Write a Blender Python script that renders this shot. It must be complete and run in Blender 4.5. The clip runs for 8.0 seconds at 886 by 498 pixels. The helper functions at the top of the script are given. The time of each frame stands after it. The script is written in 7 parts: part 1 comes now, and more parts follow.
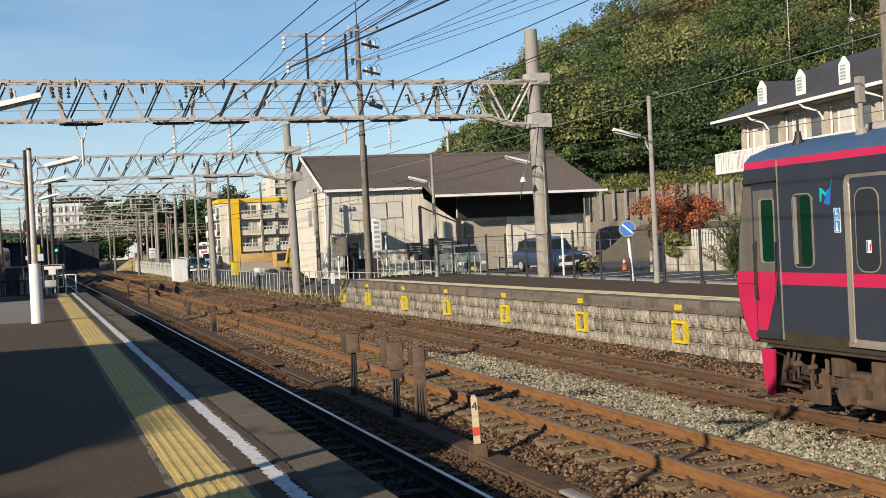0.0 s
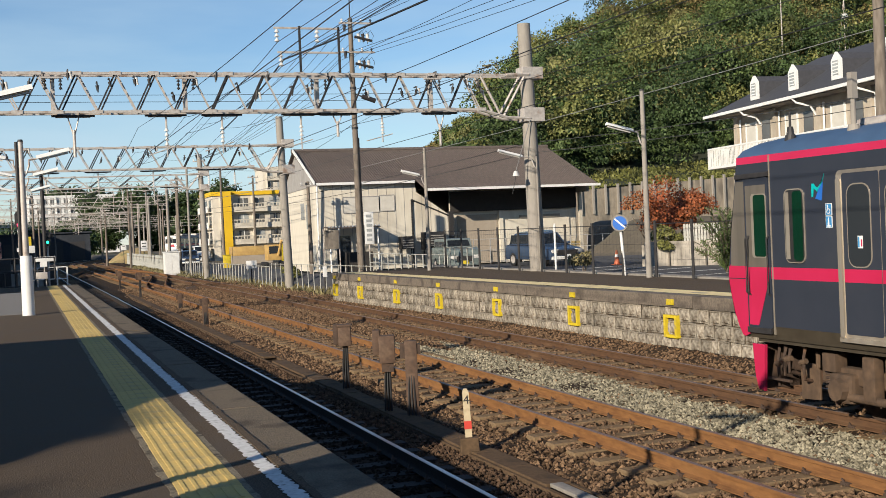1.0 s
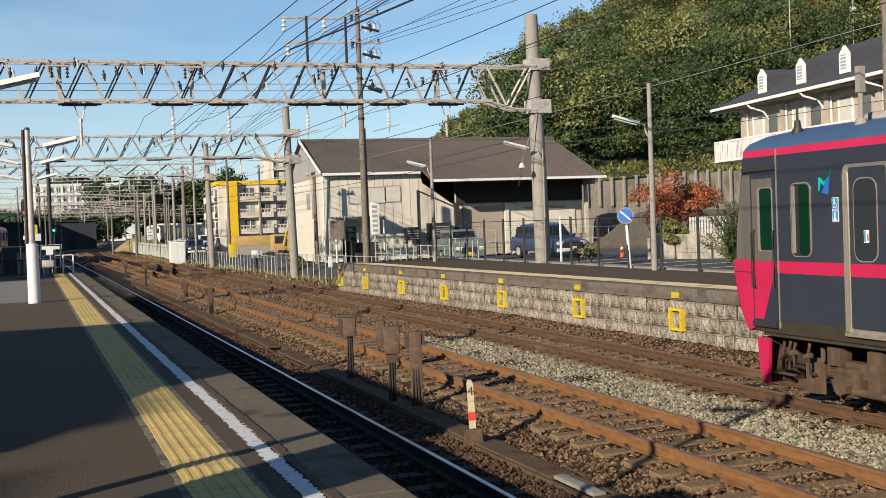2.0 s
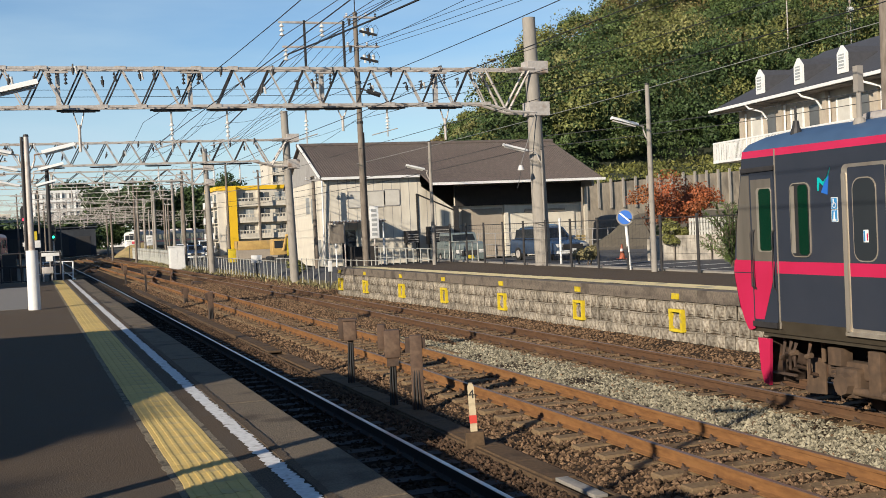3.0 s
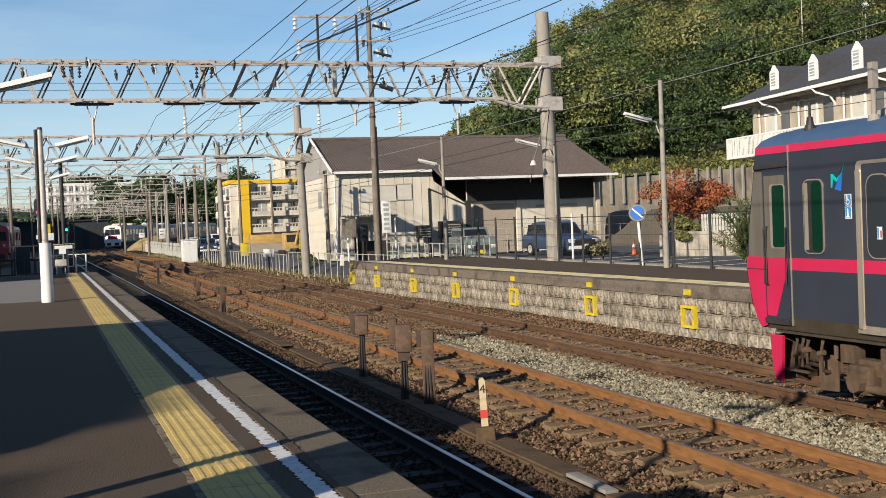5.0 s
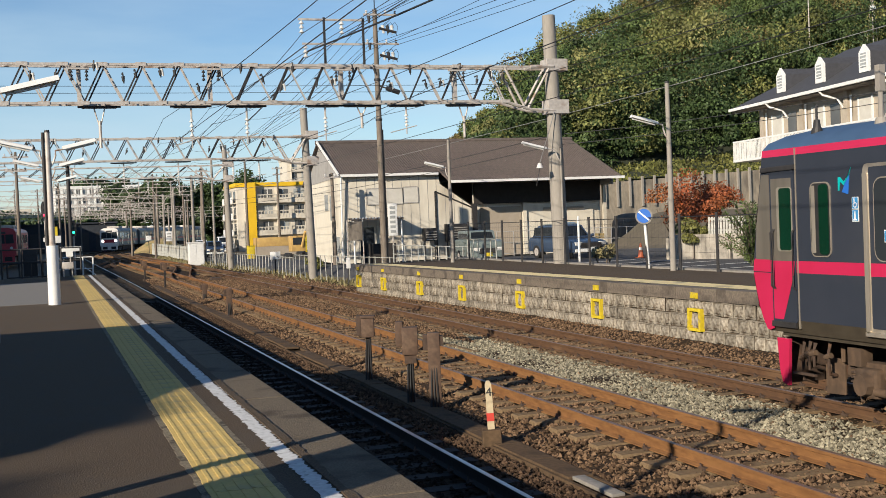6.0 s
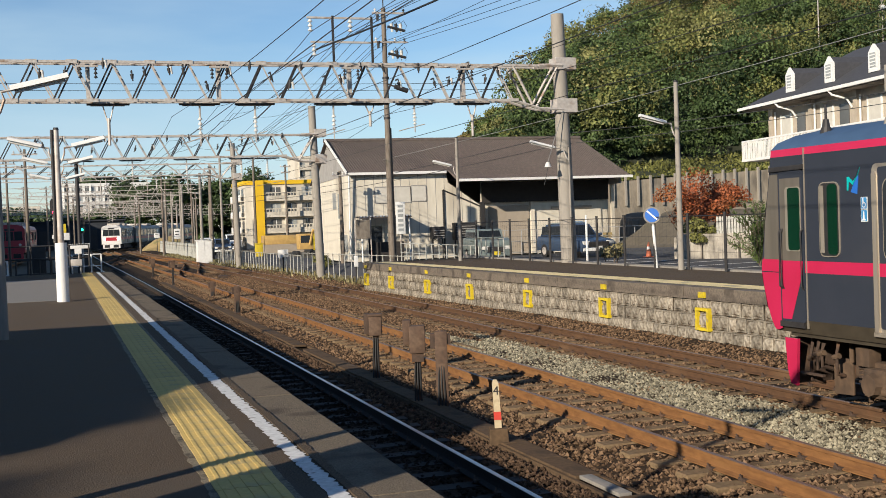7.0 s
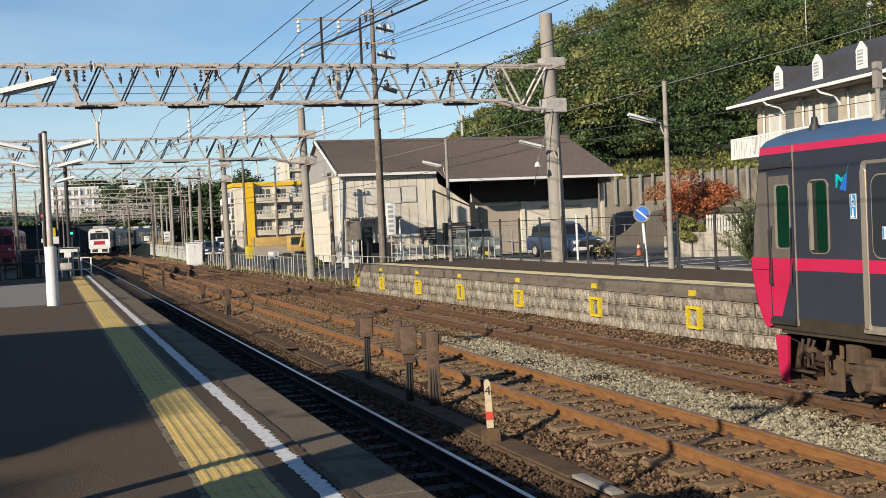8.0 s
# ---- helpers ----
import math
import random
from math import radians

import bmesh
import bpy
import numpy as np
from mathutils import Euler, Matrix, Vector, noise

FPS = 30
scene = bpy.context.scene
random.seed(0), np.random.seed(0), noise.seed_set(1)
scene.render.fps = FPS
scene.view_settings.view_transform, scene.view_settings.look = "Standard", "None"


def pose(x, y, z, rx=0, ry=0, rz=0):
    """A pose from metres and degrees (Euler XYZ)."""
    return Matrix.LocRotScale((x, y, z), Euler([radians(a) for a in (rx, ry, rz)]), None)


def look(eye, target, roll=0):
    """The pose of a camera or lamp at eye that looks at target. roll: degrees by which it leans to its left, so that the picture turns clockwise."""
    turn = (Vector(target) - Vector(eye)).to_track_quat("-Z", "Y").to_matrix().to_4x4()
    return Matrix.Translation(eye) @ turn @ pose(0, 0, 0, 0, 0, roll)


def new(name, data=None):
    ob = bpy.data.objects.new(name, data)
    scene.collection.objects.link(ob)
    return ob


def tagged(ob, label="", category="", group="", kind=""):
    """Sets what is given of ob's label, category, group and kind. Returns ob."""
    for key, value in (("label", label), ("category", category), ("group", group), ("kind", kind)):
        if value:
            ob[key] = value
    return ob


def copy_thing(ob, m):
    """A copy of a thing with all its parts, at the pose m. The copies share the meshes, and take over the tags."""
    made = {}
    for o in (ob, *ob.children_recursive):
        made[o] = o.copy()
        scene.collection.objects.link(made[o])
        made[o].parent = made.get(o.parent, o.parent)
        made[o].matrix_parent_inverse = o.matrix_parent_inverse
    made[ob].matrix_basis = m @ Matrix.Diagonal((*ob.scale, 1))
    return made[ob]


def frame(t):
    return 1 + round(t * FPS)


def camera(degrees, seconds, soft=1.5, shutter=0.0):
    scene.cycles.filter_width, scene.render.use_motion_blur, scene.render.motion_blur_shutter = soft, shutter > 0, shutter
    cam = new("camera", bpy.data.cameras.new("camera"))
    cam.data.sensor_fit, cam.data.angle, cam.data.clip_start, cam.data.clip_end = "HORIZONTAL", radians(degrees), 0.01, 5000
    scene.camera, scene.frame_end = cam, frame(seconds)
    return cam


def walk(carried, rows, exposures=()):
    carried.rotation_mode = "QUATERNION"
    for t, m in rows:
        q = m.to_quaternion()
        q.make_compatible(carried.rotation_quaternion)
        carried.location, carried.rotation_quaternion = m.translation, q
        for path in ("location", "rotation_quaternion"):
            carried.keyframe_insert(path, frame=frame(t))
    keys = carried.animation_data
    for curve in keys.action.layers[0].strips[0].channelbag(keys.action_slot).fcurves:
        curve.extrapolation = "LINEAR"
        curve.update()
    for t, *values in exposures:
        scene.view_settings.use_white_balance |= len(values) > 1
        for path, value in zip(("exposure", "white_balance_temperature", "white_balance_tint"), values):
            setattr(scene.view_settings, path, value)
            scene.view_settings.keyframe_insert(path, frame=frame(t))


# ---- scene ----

# camera: held by hand on the platform, it only turns
EYE = 2.519
PATH = [
    (0.0, 89.351, 2.808, -19.730), (0.5, 89.119, 2.609, -19.808), (1.0, 89.019, 2.570, -20.108), (1.5, 88.533, 1.944, -19.819),
    (3.0, 88.749, 2.618, -19.855), (3.5, 88.642, 2.406, -19.689), (4.0, 88.527, 2.470, -19.607), (4.5, 88.444, 2.403, -19.453),
    (6.0, 88.667, 2.300, -18.937), (6.5, 88.567, 2.265, -18.810), (7.0, 88.610, 2.096, -18.547), (7.5, 88.708, 2.444, -18.793),
    (8.0, 88.613, 2.579, -19.030),
]
cam = camera(42.15, 8.0, soft=0.6)
walk(cam, [(t, pose(0, 0, EYE, a, b, c)) for t, a, b, c in PATH])

# ---- light ----
SUN_AZ, SUN_EL = 35.0, 21.0      # the light travels to +x, turned this much to +y
world = bpy.data.worlds.new("sky")
scene.world = world
world.use_nodes = True
wn = world.node_tree.nodes
sky = wn.new("ShaderNodeTexSky")
sky.sky_type, sky.sun_disc = "NISHITA", False
sky.sun_elevation = radians(SUN_EL)
sky.sun_rotation = radians(270 - SUN_AZ)
sky.air_density, sky.dust_density, sky.ozone_density = 1.0, 0.0, 4.2
wn["Background"].inputs["Strength"].default_value = 0.091
wl = world.node_tree.links
coord = wn.new("ShaderNodeTexCoord")
split = wn.new("ShaderNodeSeparateXYZ")
wl.new(coord.outputs["Generated"], split.inputs["Vector"])
low = wn.new("ShaderNodeMapRange")
low.inputs["From Min"].default_value, low.inputs["From Max"].default_value = 0.30, 0.02
low.inputs["To Min"].default_value, low.inputs["To Max"].default_value = 0.0, 0.85
wl.new(split.outputs["Z"], low.inputs["Value"])
streak = wn.new("ShaderNodeMapping")
streak.inputs["Scale"].default_value = (1.0, 1.0, 5.0)
wl.new(coord.outputs["Generated"], streak.inputs["Vector"])
puff = wn.new("ShaderNodeTexNoise")
puff.inputs["Scale"].default_value, puff.inputs["Detail"].default_value = 3.5, 5.0
wl.new(streak.outputs["Vector"], puff.inputs["Vector"])
veil = wn.new("ShaderNodeMapRange")
veil.inputs["From Min"].default_value, veil.inputs["From Max"].default_value = 0.36, 0.62
wl.new(puff.outputs["Fac"], veil.inputs["Value"])
amount = wn.new("ShaderNodeMath")
amount.operation = "MULTIPLY"
wl.new(low.outputs["Result"], amount.inputs[0])
wl.new(veil.outputs["Result"], amount.inputs[1])
cloud = wn.new("ShaderNodeMix")
cloud.data_type = "RGBA"
cloud.inputs[7].default_value = (4.5, 6.0, 7.1, 1.0)
wl.new(amount.outputs["Value"], cloud.inputs["Factor"])
wl.new(sky.outputs["Color"], cloud.inputs[6])
wl.new(cloud.outputs[2], wn["Background"].inputs["Color"])
sun = new("sun", bpy.data.lights.new("sun", "SUN"))
sun.data.energy, sun.data.angle, sun.data.color = 5.0, radians(0.5), (1.0, 0.89, 0.73)
sun.matrix_world = look((0, 0, 30), (math.cos(radians(SUN_AZ)) * math.cos(radians(SUN_EL)), math.sin(radians(SUN_AZ)) * math.cos(radians(SUN_EL)), 30 - math.sin(radians(SUN_EL))))
scene.view_settings.exposure = 0.42

# ---- materials ----
def mat(name, c1, c2=None, rough=0.8, metal=0.0, scale=6.0, bump=0.15, spots=None, spot_scale=0.6, spot_amount=0.45, vary=0.0, island=False, stretch=None, spec=0.5):
    m = bpy.data.materials.new(name)
    m.use_nodes = True
    nt = m.node_tree
    n, l = nt.nodes, nt.links
    b = n["Principled BSDF"]
    b.inputs["Roughness"].default_value, b.inputs["Metallic"].default_value = rough, metal
    b.inputs["Specular IOR Level"].default_value = spec
    tc = n.new("ShaderNodeTexCoord")
    co = tc.outputs["Object"]
    if stretch:
        mp = n.new("ShaderNodeMapping")
        mp.inputs["Scale"].default_value = stretch
        l.new(co, mp.inputs["Vector"])
        co = mp.outputs["Vector"]
    c2 = c2 or tuple(0.72 * v for v in c1)

    def noise_tex(s, detail):
        t = n.new("ShaderNodeTexNoise")
        t.inputs["Scale"].default_value, t.inputs["Detail"].default_value = s, detail
        l.new(co, t.inputs["Vector"])
        return t

    def mix(fac, a, bcol):
        x = n.new("ShaderNodeMix")
        x.data_type = "RGBA"
        l.new(fac, x.inputs["Factor"])
        for sock, v in ((x.inputs[6], a), (x.inputs[7], bcol)):
            if isinstance(v, tuple):
                sock.default_value = (*v, 1)
            else:
                l.new(v, sock)
        return x.outputs[2]

    fine = noise_tex(scale, 6)
    ramp = n.new("ShaderNodeMapRange")
    ramp.inputs["From Min"].default_value, ramp.inputs["From Max"].default_value = 0.32, 0.68
    l.new(fine.outputs["Fac"], ramp.inputs["Value"])
    col = mix(ramp.outputs["Result"], c1, c2)
    if spots:
        big = noise_tex(spot_scale, 4)
        r2 = n.new("ShaderNodeMapRange")
        r2.inputs["From Min"].default_value, r2.inputs["From Max"].default_value = 1 - spot_amount, 1.15 - spot_amount
        l.new(big.outputs["Fac"], r2.inputs["Value"])
        col = mix(r2.outputs["Result"], col, spots)
    if vary:
        h = n.new("ShaderNodeHueSaturation")
        r3 = n.new("ShaderNodeMapRange")
        r3.inputs["To Min"].default_value, r3.inputs["To Max"].default_value = 1 - vary, 1 + vary
        if island:
            l.new(n.new("ShaderNodeNewGeometry").outputs["Random Per Island"], r3.inputs["Value"])
        else:
            l.new(n.new("ShaderNodeObjectInfo").outputs["Random"], r3.inputs["Value"])
        l.new(r3.outputs["Result"], h.inputs["Value"])
        l.new(col, h.inputs["Color"])
        col = h.outputs["Color"]
    l.new(col, b.inputs["Base Color"])
    if bump:
        bp = n.new("ShaderNodeBump")
        bp.inputs["Strength"].default_value, bp.inputs["Distance"].default_value = bump, 0.02
        l.new(fine.outputs["Fac"], bp.inputs["Height"])
        l.new(bp.outputs["Normal"], b.inputs["Normal"])
    return m


def leaf_mat(name, a, b, vary=0.45):
    m = mat(name, a, b, rough=0.6, scale=0.5, bump=0, spots=tuple(0.5 * v for v in b), spot_scale=0.24, spot_amount=0.47, vary=vary, island=True, spec=0.25)
    return m


def glow(name, c, strength):
    m = bpy.data.materials.new(name)
    m.use_nodes = True
    b = m.node_tree.nodes["Principled BSDF"]
    b.inputs["Base Color"].default_value = (*c, 1)
    b.inputs["Emission Color"].default_value, b.inputs["Emission Strength"].default_value = (*c, 1), strength
    return m


ASPHALT = mat("platform_asphalt", (0.128, 0.092, 0.060), (0.052, 0.038, 0.026), 0.92, scale=80, bump=0.4, spots=(0.088, 0.067, 0.048), spot_scale=1.3, spot_amount=0.50, spec=0.2)
BEDDING = mat("bedding_mortar", (0.25, 0.21, 0.145), (0.15, 0.125, 0.09), 0.92, scale=60, bump=0.4, spots=(0.07, 0.058, 0.044), spot_scale=9, spot_amount=0.48, spec=0.2)
ROAD = mat("road_asphalt", (0.060, 0.060, 0.064), (0.044, 0.044, 0.048), 0.9, scale=30, bump=0.2, spots=(0.080, 0.080, 0.080), spot_scale=0.25)
CONCRETE = mat("concrete", (0.270, 0.247, 0.217), (0.203, 0.188, 0.165), 0.85, scale=14, bump=0.2, spots=(0.165, 0.150, 0.135), spot_scale=1.3)
COPING = mat("coping_concrete", (0.185, 0.147, 0.103), (0.105, 0.083, 0.059), 0.92, scale=75, bump=0.4, spots=(0.072, 0.057, 0.042), spot_scale=2.2, spot_amount=0.47, spec=0.2)
COPING2 = mat("coping_stained", (0.175, 0.142, 0.110), (0.105, 0.085, 0.066), 0.9, scale=24, bump=0.4, spots=(0.070, 0.056, 0.044), spot_scale=2.2, spot_amount=0.48)
POLE_C = mat("pole_concrete", (0.288, 0.259, 0.223), (0.238, 0.216, 0.187), 0.85, scale=12, bump=0.12, spots=(0.194, 0.173, 0.151), spot_scale=0.9, stretch=(1, 1, 0.25))
POLE_W = mat("pole_weathered", (0.205, 0.170, 0.137), (0.120, 0.097, 0.075), 0.9, scale=12, bump=0.15, spots=(0.085, 0.07, 0.055), spot_scale=1.2, spot_amount=0.46, stretch=(1, 1, 0.2))
RUST = mat("rusty_rail", (0.225, 0.108, 0.040), (0.145, 0.068, 0.027), 0.78, scale=18, bump=0.2, spots=(0.235, 0.118, 0.045), spot_scale=2.5, stretch=(1, 0.3, 1), spec=0.25)
RUST_DARK = mat("dark_rust", (0.070, 0.042, 0.028), (0.042, 0.027, 0.019), 0.85, scale=16, bump=0.3, spots=(0.105, 0.056, 0.032), spot_scale=4)
RAIL_TOP = mat("polished_rail_head", (0.42, 0.43, 0.45), (0.32, 0.33, 0.35), 0.28, metal=0.9, scale=30, bump=0.03)
RAIL_DULL = mat("dull_rail_head", (0.25, 0.17, 0.13), (0.19, 0.12, 0.085), 0.5, metal=0.4, scale=30, bump=0.05)
SLEEPER = mat("sleeper_concrete", (0.215, 0.148, 0.084), (0.150, 0.101, 0.057), 0.92, scale=20, bump=0.3, spots=(0.105, 0.066, 0.036), spot_scale=3, spec=0.15)
BALLAST_BED = mat("ballast_bed", (0.060, 0.040, 0.025), (0.020, 0.013, 0.008), 0.95, scale=22, bump=0.9, spots=(0.046, 0.029, 0.018), spot_scale=0.5, spec=0.1)
STONE_BROWN = mat("ballast_brown", (0.165, 0.104, 0.060), (0.098, 0.060, 0.036), 0.92, scale=9, bump=0.2, vary=0.65, island=True, spec=0.15)
STONE_DUSK = mat("ballast_dark_brown", (0.088, 0.055, 0.034), (0.052, 0.032, 0.020), 0.92, scale=9, bump=0.2, vary=0.6, island=True, spec=0.15)
# stones darkened to hold the shade beside the platform
STONE_SHADED = mat("ballast_shaded", (0.026, 0.018, 0.012), (0.014, 0.010, 0.007), 0.9, scale=9, bump=0.2, vary=0.6, island=True, spec=0.15)
RUST_BROWN = mat("brown_rail", (0.110, 0.058, 0.030), (0.075, 0.041, 0.023), 0.8, scale=18, bump=0.2, spots=(0.135, 0.078, 0.042), spot_scale=2.5, stretch=(1, 0.3, 1), spec=0.25)
STONE_GREY = mat("ballast_grey", (0.265, 0.235, 0.165), (0.165, 0.147, 0.104), 0.92, scale=9, bump=0.2, vary=0.65, island=True, spec=0.15)
STEEL = mat("galvanised_steel", (0.52, 0.475, 0.43), (0.40, 0.36, 0.325), 0.55, metal=0.2, scale=10, bump=0.1, spots=(0.27, 0.19, 0.14), spot_scale=2.6)
STEEL_DARK = mat("dark_steel", (0.045, 0.042, 0.042), (0.03, 0.028, 0.028), 0.6, metal=0.3, scale=12, bump=0.1)
WIRE = mat("cable_black", (0.018, 0.018, 0.02), (0.012, 0.012, 0.013), 0.6, scale=3, bump=0)
WIRE_L = mat("wire_grey", (0.30, 0.29, 0.27), (0.22, 0.21, 0.2), 0.5, metal=0.4, scale=3, bump=0)
PORCELAIN = mat("insulator", (0.66, 0.64, 0.60), (0.55, 0.53, 0.5), 0.3, scale=8, bump=0)
WHITE = mat("white_paint", (0.736, 0.727, 0.699), (0.662, 0.653, 0.626), 0.55, scale=7, bump=0.05, spots=(0.570, 0.552, 0.515), spot_scale=1.7, spot_amount=0.35)
WHITE_WORN = mat("worn_line_paint", (0.680, 0.671, 0.646), (0.527, 0.510, 0.484), 0.75, scale=25, bump=0.2, spots=(0.20, 0.175, 0.145), spot_scale=11, spot_amount=0.40)
YELLOW_LINE = mat("edge_line_yellow", (0.82, 0.66, 0.34), (0.72, 0.57, 0.28), 0.8, scale=12, bump=0.1, spots=(0.357, 0.306, 0.204), spot_scale=2)
TACTILE = mat("tactile_yellow", (0.60, 0.435, 0.155), (0.52, 0.375, 0.13), 0.85, scale=30, bump=0.15, vary=0.06, spots=(0.42, 0.325, 0.16), spot_scale=2.5, spec=0.2)
YELLOW = mat("yellow_paint", (0.62, 0.47, 0.018), (0.50, 0.37, 0.018), 0.65, scale=10, bump=0.2, spots=(0.26, 0.20, 0.09), spot_scale=9, spot_amount=0.42)
YELLOW_B = mat("ochre_wall_paint", (0.720, 0.450, 0.013), (0.666, 0.405, 0.013), 0.6, scale=2, bump=0.05)
WALL_STONE = mat("cast_wall_block", (0.345, 0.305, 0.245), (0.125, 0.107, 0.085), 0.92, scale=13, bump=0.6, vary=0.30, spots=(0.13, 0.10, 0.072), spot_scale=5.5, spot_amount=0.46, spec=0.2)
MORTAR = mat("wall_joint", (0.120, 0.092, 0.066), (0.070, 0.054, 0.040), 0.95, scale=14, bump=0.4, spec=0.1)
SIDING = mat("cream_siding", (0.64, 0.59, 0.49), (0.56, 0.51, 0.42), 0.75, scale=3, bump=0.08, spots=(0.46, 0.41, 0.33), spot_scale=0.5, stretch=(1, 1, 0.3))
SIDING_G = mat("grey_gable_siding", (0.330, 0.315, 0.292), (0.277, 0.262, 0.247), 0.8, scale=3, bump=0.08, spots=(0.240, 0.225, 0.210), spot_scale=0.5)
BEIGE = mat("beige_shutter", (0.345, 0.292, 0.232), (0.307, 0.259, 0.203), 0.75, scale=4, bump=0.08)
SLATE = mat("corrugated_slate_roof", (0.122, 0.094, 0.080), (0.078, 0.062, 0.054), 0.85, scale=5, bump=0.15, spots=(0.215, 0.185, 0.155), spot_scale=6.0, spot_amount=0.37, vary=0.12)
HOUSE_ROOF = mat("house_slate_roof", (0.06, 0.06, 0.068), (0.045, 0.045, 0.05), 0.75, scale=6, bump=0.2)
APT_WALL = mat("apartment_render", (0.60, 0.55, 0.46), (0.53, 0.48, 0.40), 0.8, scale=2, bump=0.05, spots=(0.46, 0.42, 0.35), spot_scale=0.4)
HOUSE_WALL = mat("house_render", (0.44, 0.375, 0.295), (0.38, 0.32, 0.25), 0.8, scale=4, bump=0.05, spots=(0.33, 0.28, 0.22), spot_scale=0.7)
GLASS = mat("window_glass", (0.03, 0.035, 0.04), (0.025, 0.03, 0.035), 0.06, scale=1, bump=0, spec=0.8)
GLASS_M = mat("shaded_window", (0.13, 0.13, 0.125), (0.09, 0.09, 0.088), 0.25, scale=0.6, bump=0)
GLASS_P = mat("pale_window", (0.36, 0.37, 0.36), (0.30, 0.31, 0.30), 0.2, scale=0.8, bump=0)
GREEN_GLASS = mat("green_blind_glass", (0.003, 0.030, 0.015), (0.003, 0.024, 0.012), 0.10, scale=1, bump=0, spec=0.5)
TRAIN_BODY = mat("train_slate_blue", (0.034, 0.040, 0.055), (0.030, 0.036, 0.050), 0.17, scale=2, bump=0.012, spots=(0.039, 0.044, 0.057), spot_scale=0.8)
TRAIN_ROOF = mat("train_roof_blue", (0.050, 0.095, 0.175), (0.042, 0.080, 0.150), 0.5, scale=3, bump=0.03)
TRAIN_PINK = mat("train_crimson", (0.47, 0.022, 0.078), (0.43, 0.019, 0.066), 0.25, scale=2, bump=0.01)
TRAIN_SILVER = mat("train_brushed_steel", (0.60, 0.54, 0.45), (0.46, 0.40, 0.32), 0.27, metal=0.62, scale=6, bump=0.02, stretch=(1, 1, 0.1))
CAB_STEEL = mat("cab_dark_steel", (0.36, 0.32, 0.265), (0.27, 0.24, 0.20), 0.25, metal=0.65, scale=5, bump=0.02, stretch=(1, 1, 0.1))
TRAIN_SILL = mat("train_dusty_sill", (0.060, 0.050, 0.036), (0.045, 0.037, 0.027), 0.35, scale=6, bump=0.05)
BOGIE = mat("bogie_brown", (0.110, 0.068, 0.040), (0.060, 0.038, 0.024), 0.85, scale=9, bump=0.25, spots=(0.053, 0.034, 0.022), spot_scale=3)
RUBBER = mat("black_rubber", (0.012, 0.012, 0.013), (0.02, 0.019, 0.018), 0.7, scale=8, bump=0.05)
TRAIN_WHITE = mat("train_cream_white", (0.72, 0.69, 0.66), (0.66, 0.63, 0.6), 0.35, scale=2, bump=0.01)
TRAIN_RED = mat("train_scarlet", (0.42, 0.028, 0.045), (0.37, 0.025, 0.04), 0.35, scale=2, bump=0.01)
TEAL = mat("teal_mark", (0.0, 0.42, 0.42), (0.0, 0.38, 0.38), 0.4, scale=2, bump=0)
BLUE = mat("sign_blue", (0.02, 0.13, 0.50), (0.02, 0.12, 0.45), 0.45, scale=3, bump=0)
ICON_BLUE = mat("icon_blue", (0.03, 0.22, 0.48), (0.03, 0.2, 0.44), 0.45, scale=3, bump=0)
RED = mat("red_paint", (0.55, 0.05, 0.03), (0.45, 0.04, 0.03), 0.6, scale=10, bump=0.05)
ORANGE = mat("cone_orange", (0.62, 0.16, 0.07), (0.54, 0.14, 0.06), 0.6, scale=6, bump=0)
CAR_BLUE = mat("car_navy", (0.040, 0.062, 0.105), (0.034, 0.054, 0.092), 0.25, scale=2, bump=0)
CAR_GREEN = mat("car_grey_green", (0.17, 0.20, 0.19), (0.14, 0.17, 0.16), 0.35, scale=2, bump=0)
CAR_WHITE = mat("car_white", (0.72, 0.72, 0.72), (0.66, 0.66, 0.66), 0.3, scale=2, bump=0)
GRASS = mat("dry_grass_ground", (0.160, 0.152, 0.056), (0.096, 0.100, 0.040), 0.95, scale=3, bump=0.5, spots=(0.216, 0.184, 0.096), spot_scale=0.2)
SOIL = mat("ground_soil", (0.119, 0.098, 0.070), (0.084, 0.070, 0.049), 0.95, scale=2, bump=0.3, spots=(0.091, 0.091, 0.056), spot_scale=0.1)
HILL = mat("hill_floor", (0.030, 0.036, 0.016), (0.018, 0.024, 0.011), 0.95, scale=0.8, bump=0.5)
LEAF_A = leaf_mat("foliage_green", (0.085, 0.118, 0.034), (0.052, 0.080, 0.024))
LEAF_B = leaf_mat("foliage_olive", (0.165, 0.165, 0.048), (0.105, 0.118, 0.036))
LEAF_C = leaf_mat("foliage_bronze", (0.185, 0.140, 0.052), (0.130, 0.105, 0.040))
LEAF_D = leaf_mat("foliage_dark", (0.052, 0.082, 0.026), (0.034, 0.056, 0.018))
LEAF_P = leaf_mat("foliage_pale", (0.215, 0.205, 0.075), (0.150, 0.150, 0.052))
LEAF_R = leaf_mat("foliage_red", (0.30, 0.075, 0.028), (0.20, 0.085, 0.03))
LEAF_G = leaf_mat("foliage_bright", (0.17, 0.165, 0.045), (0.11, 0.115, 0.032))
STRAW = leaf_mat("straw", (0.24, 0.20, 0.095), (0.17, 0.15, 0.07))
STAIN_AND_SHADE = mat("stained_concrete", (0.24, 0.205, 0.165), (0.16, 0.135, 0.11), 0.9, scale=7, bump=0.3, spots=(0.07, 0.06, 0.05), spot_scale=1.0, spot_amount=0.5, stretch=(1, 1, 0.35))
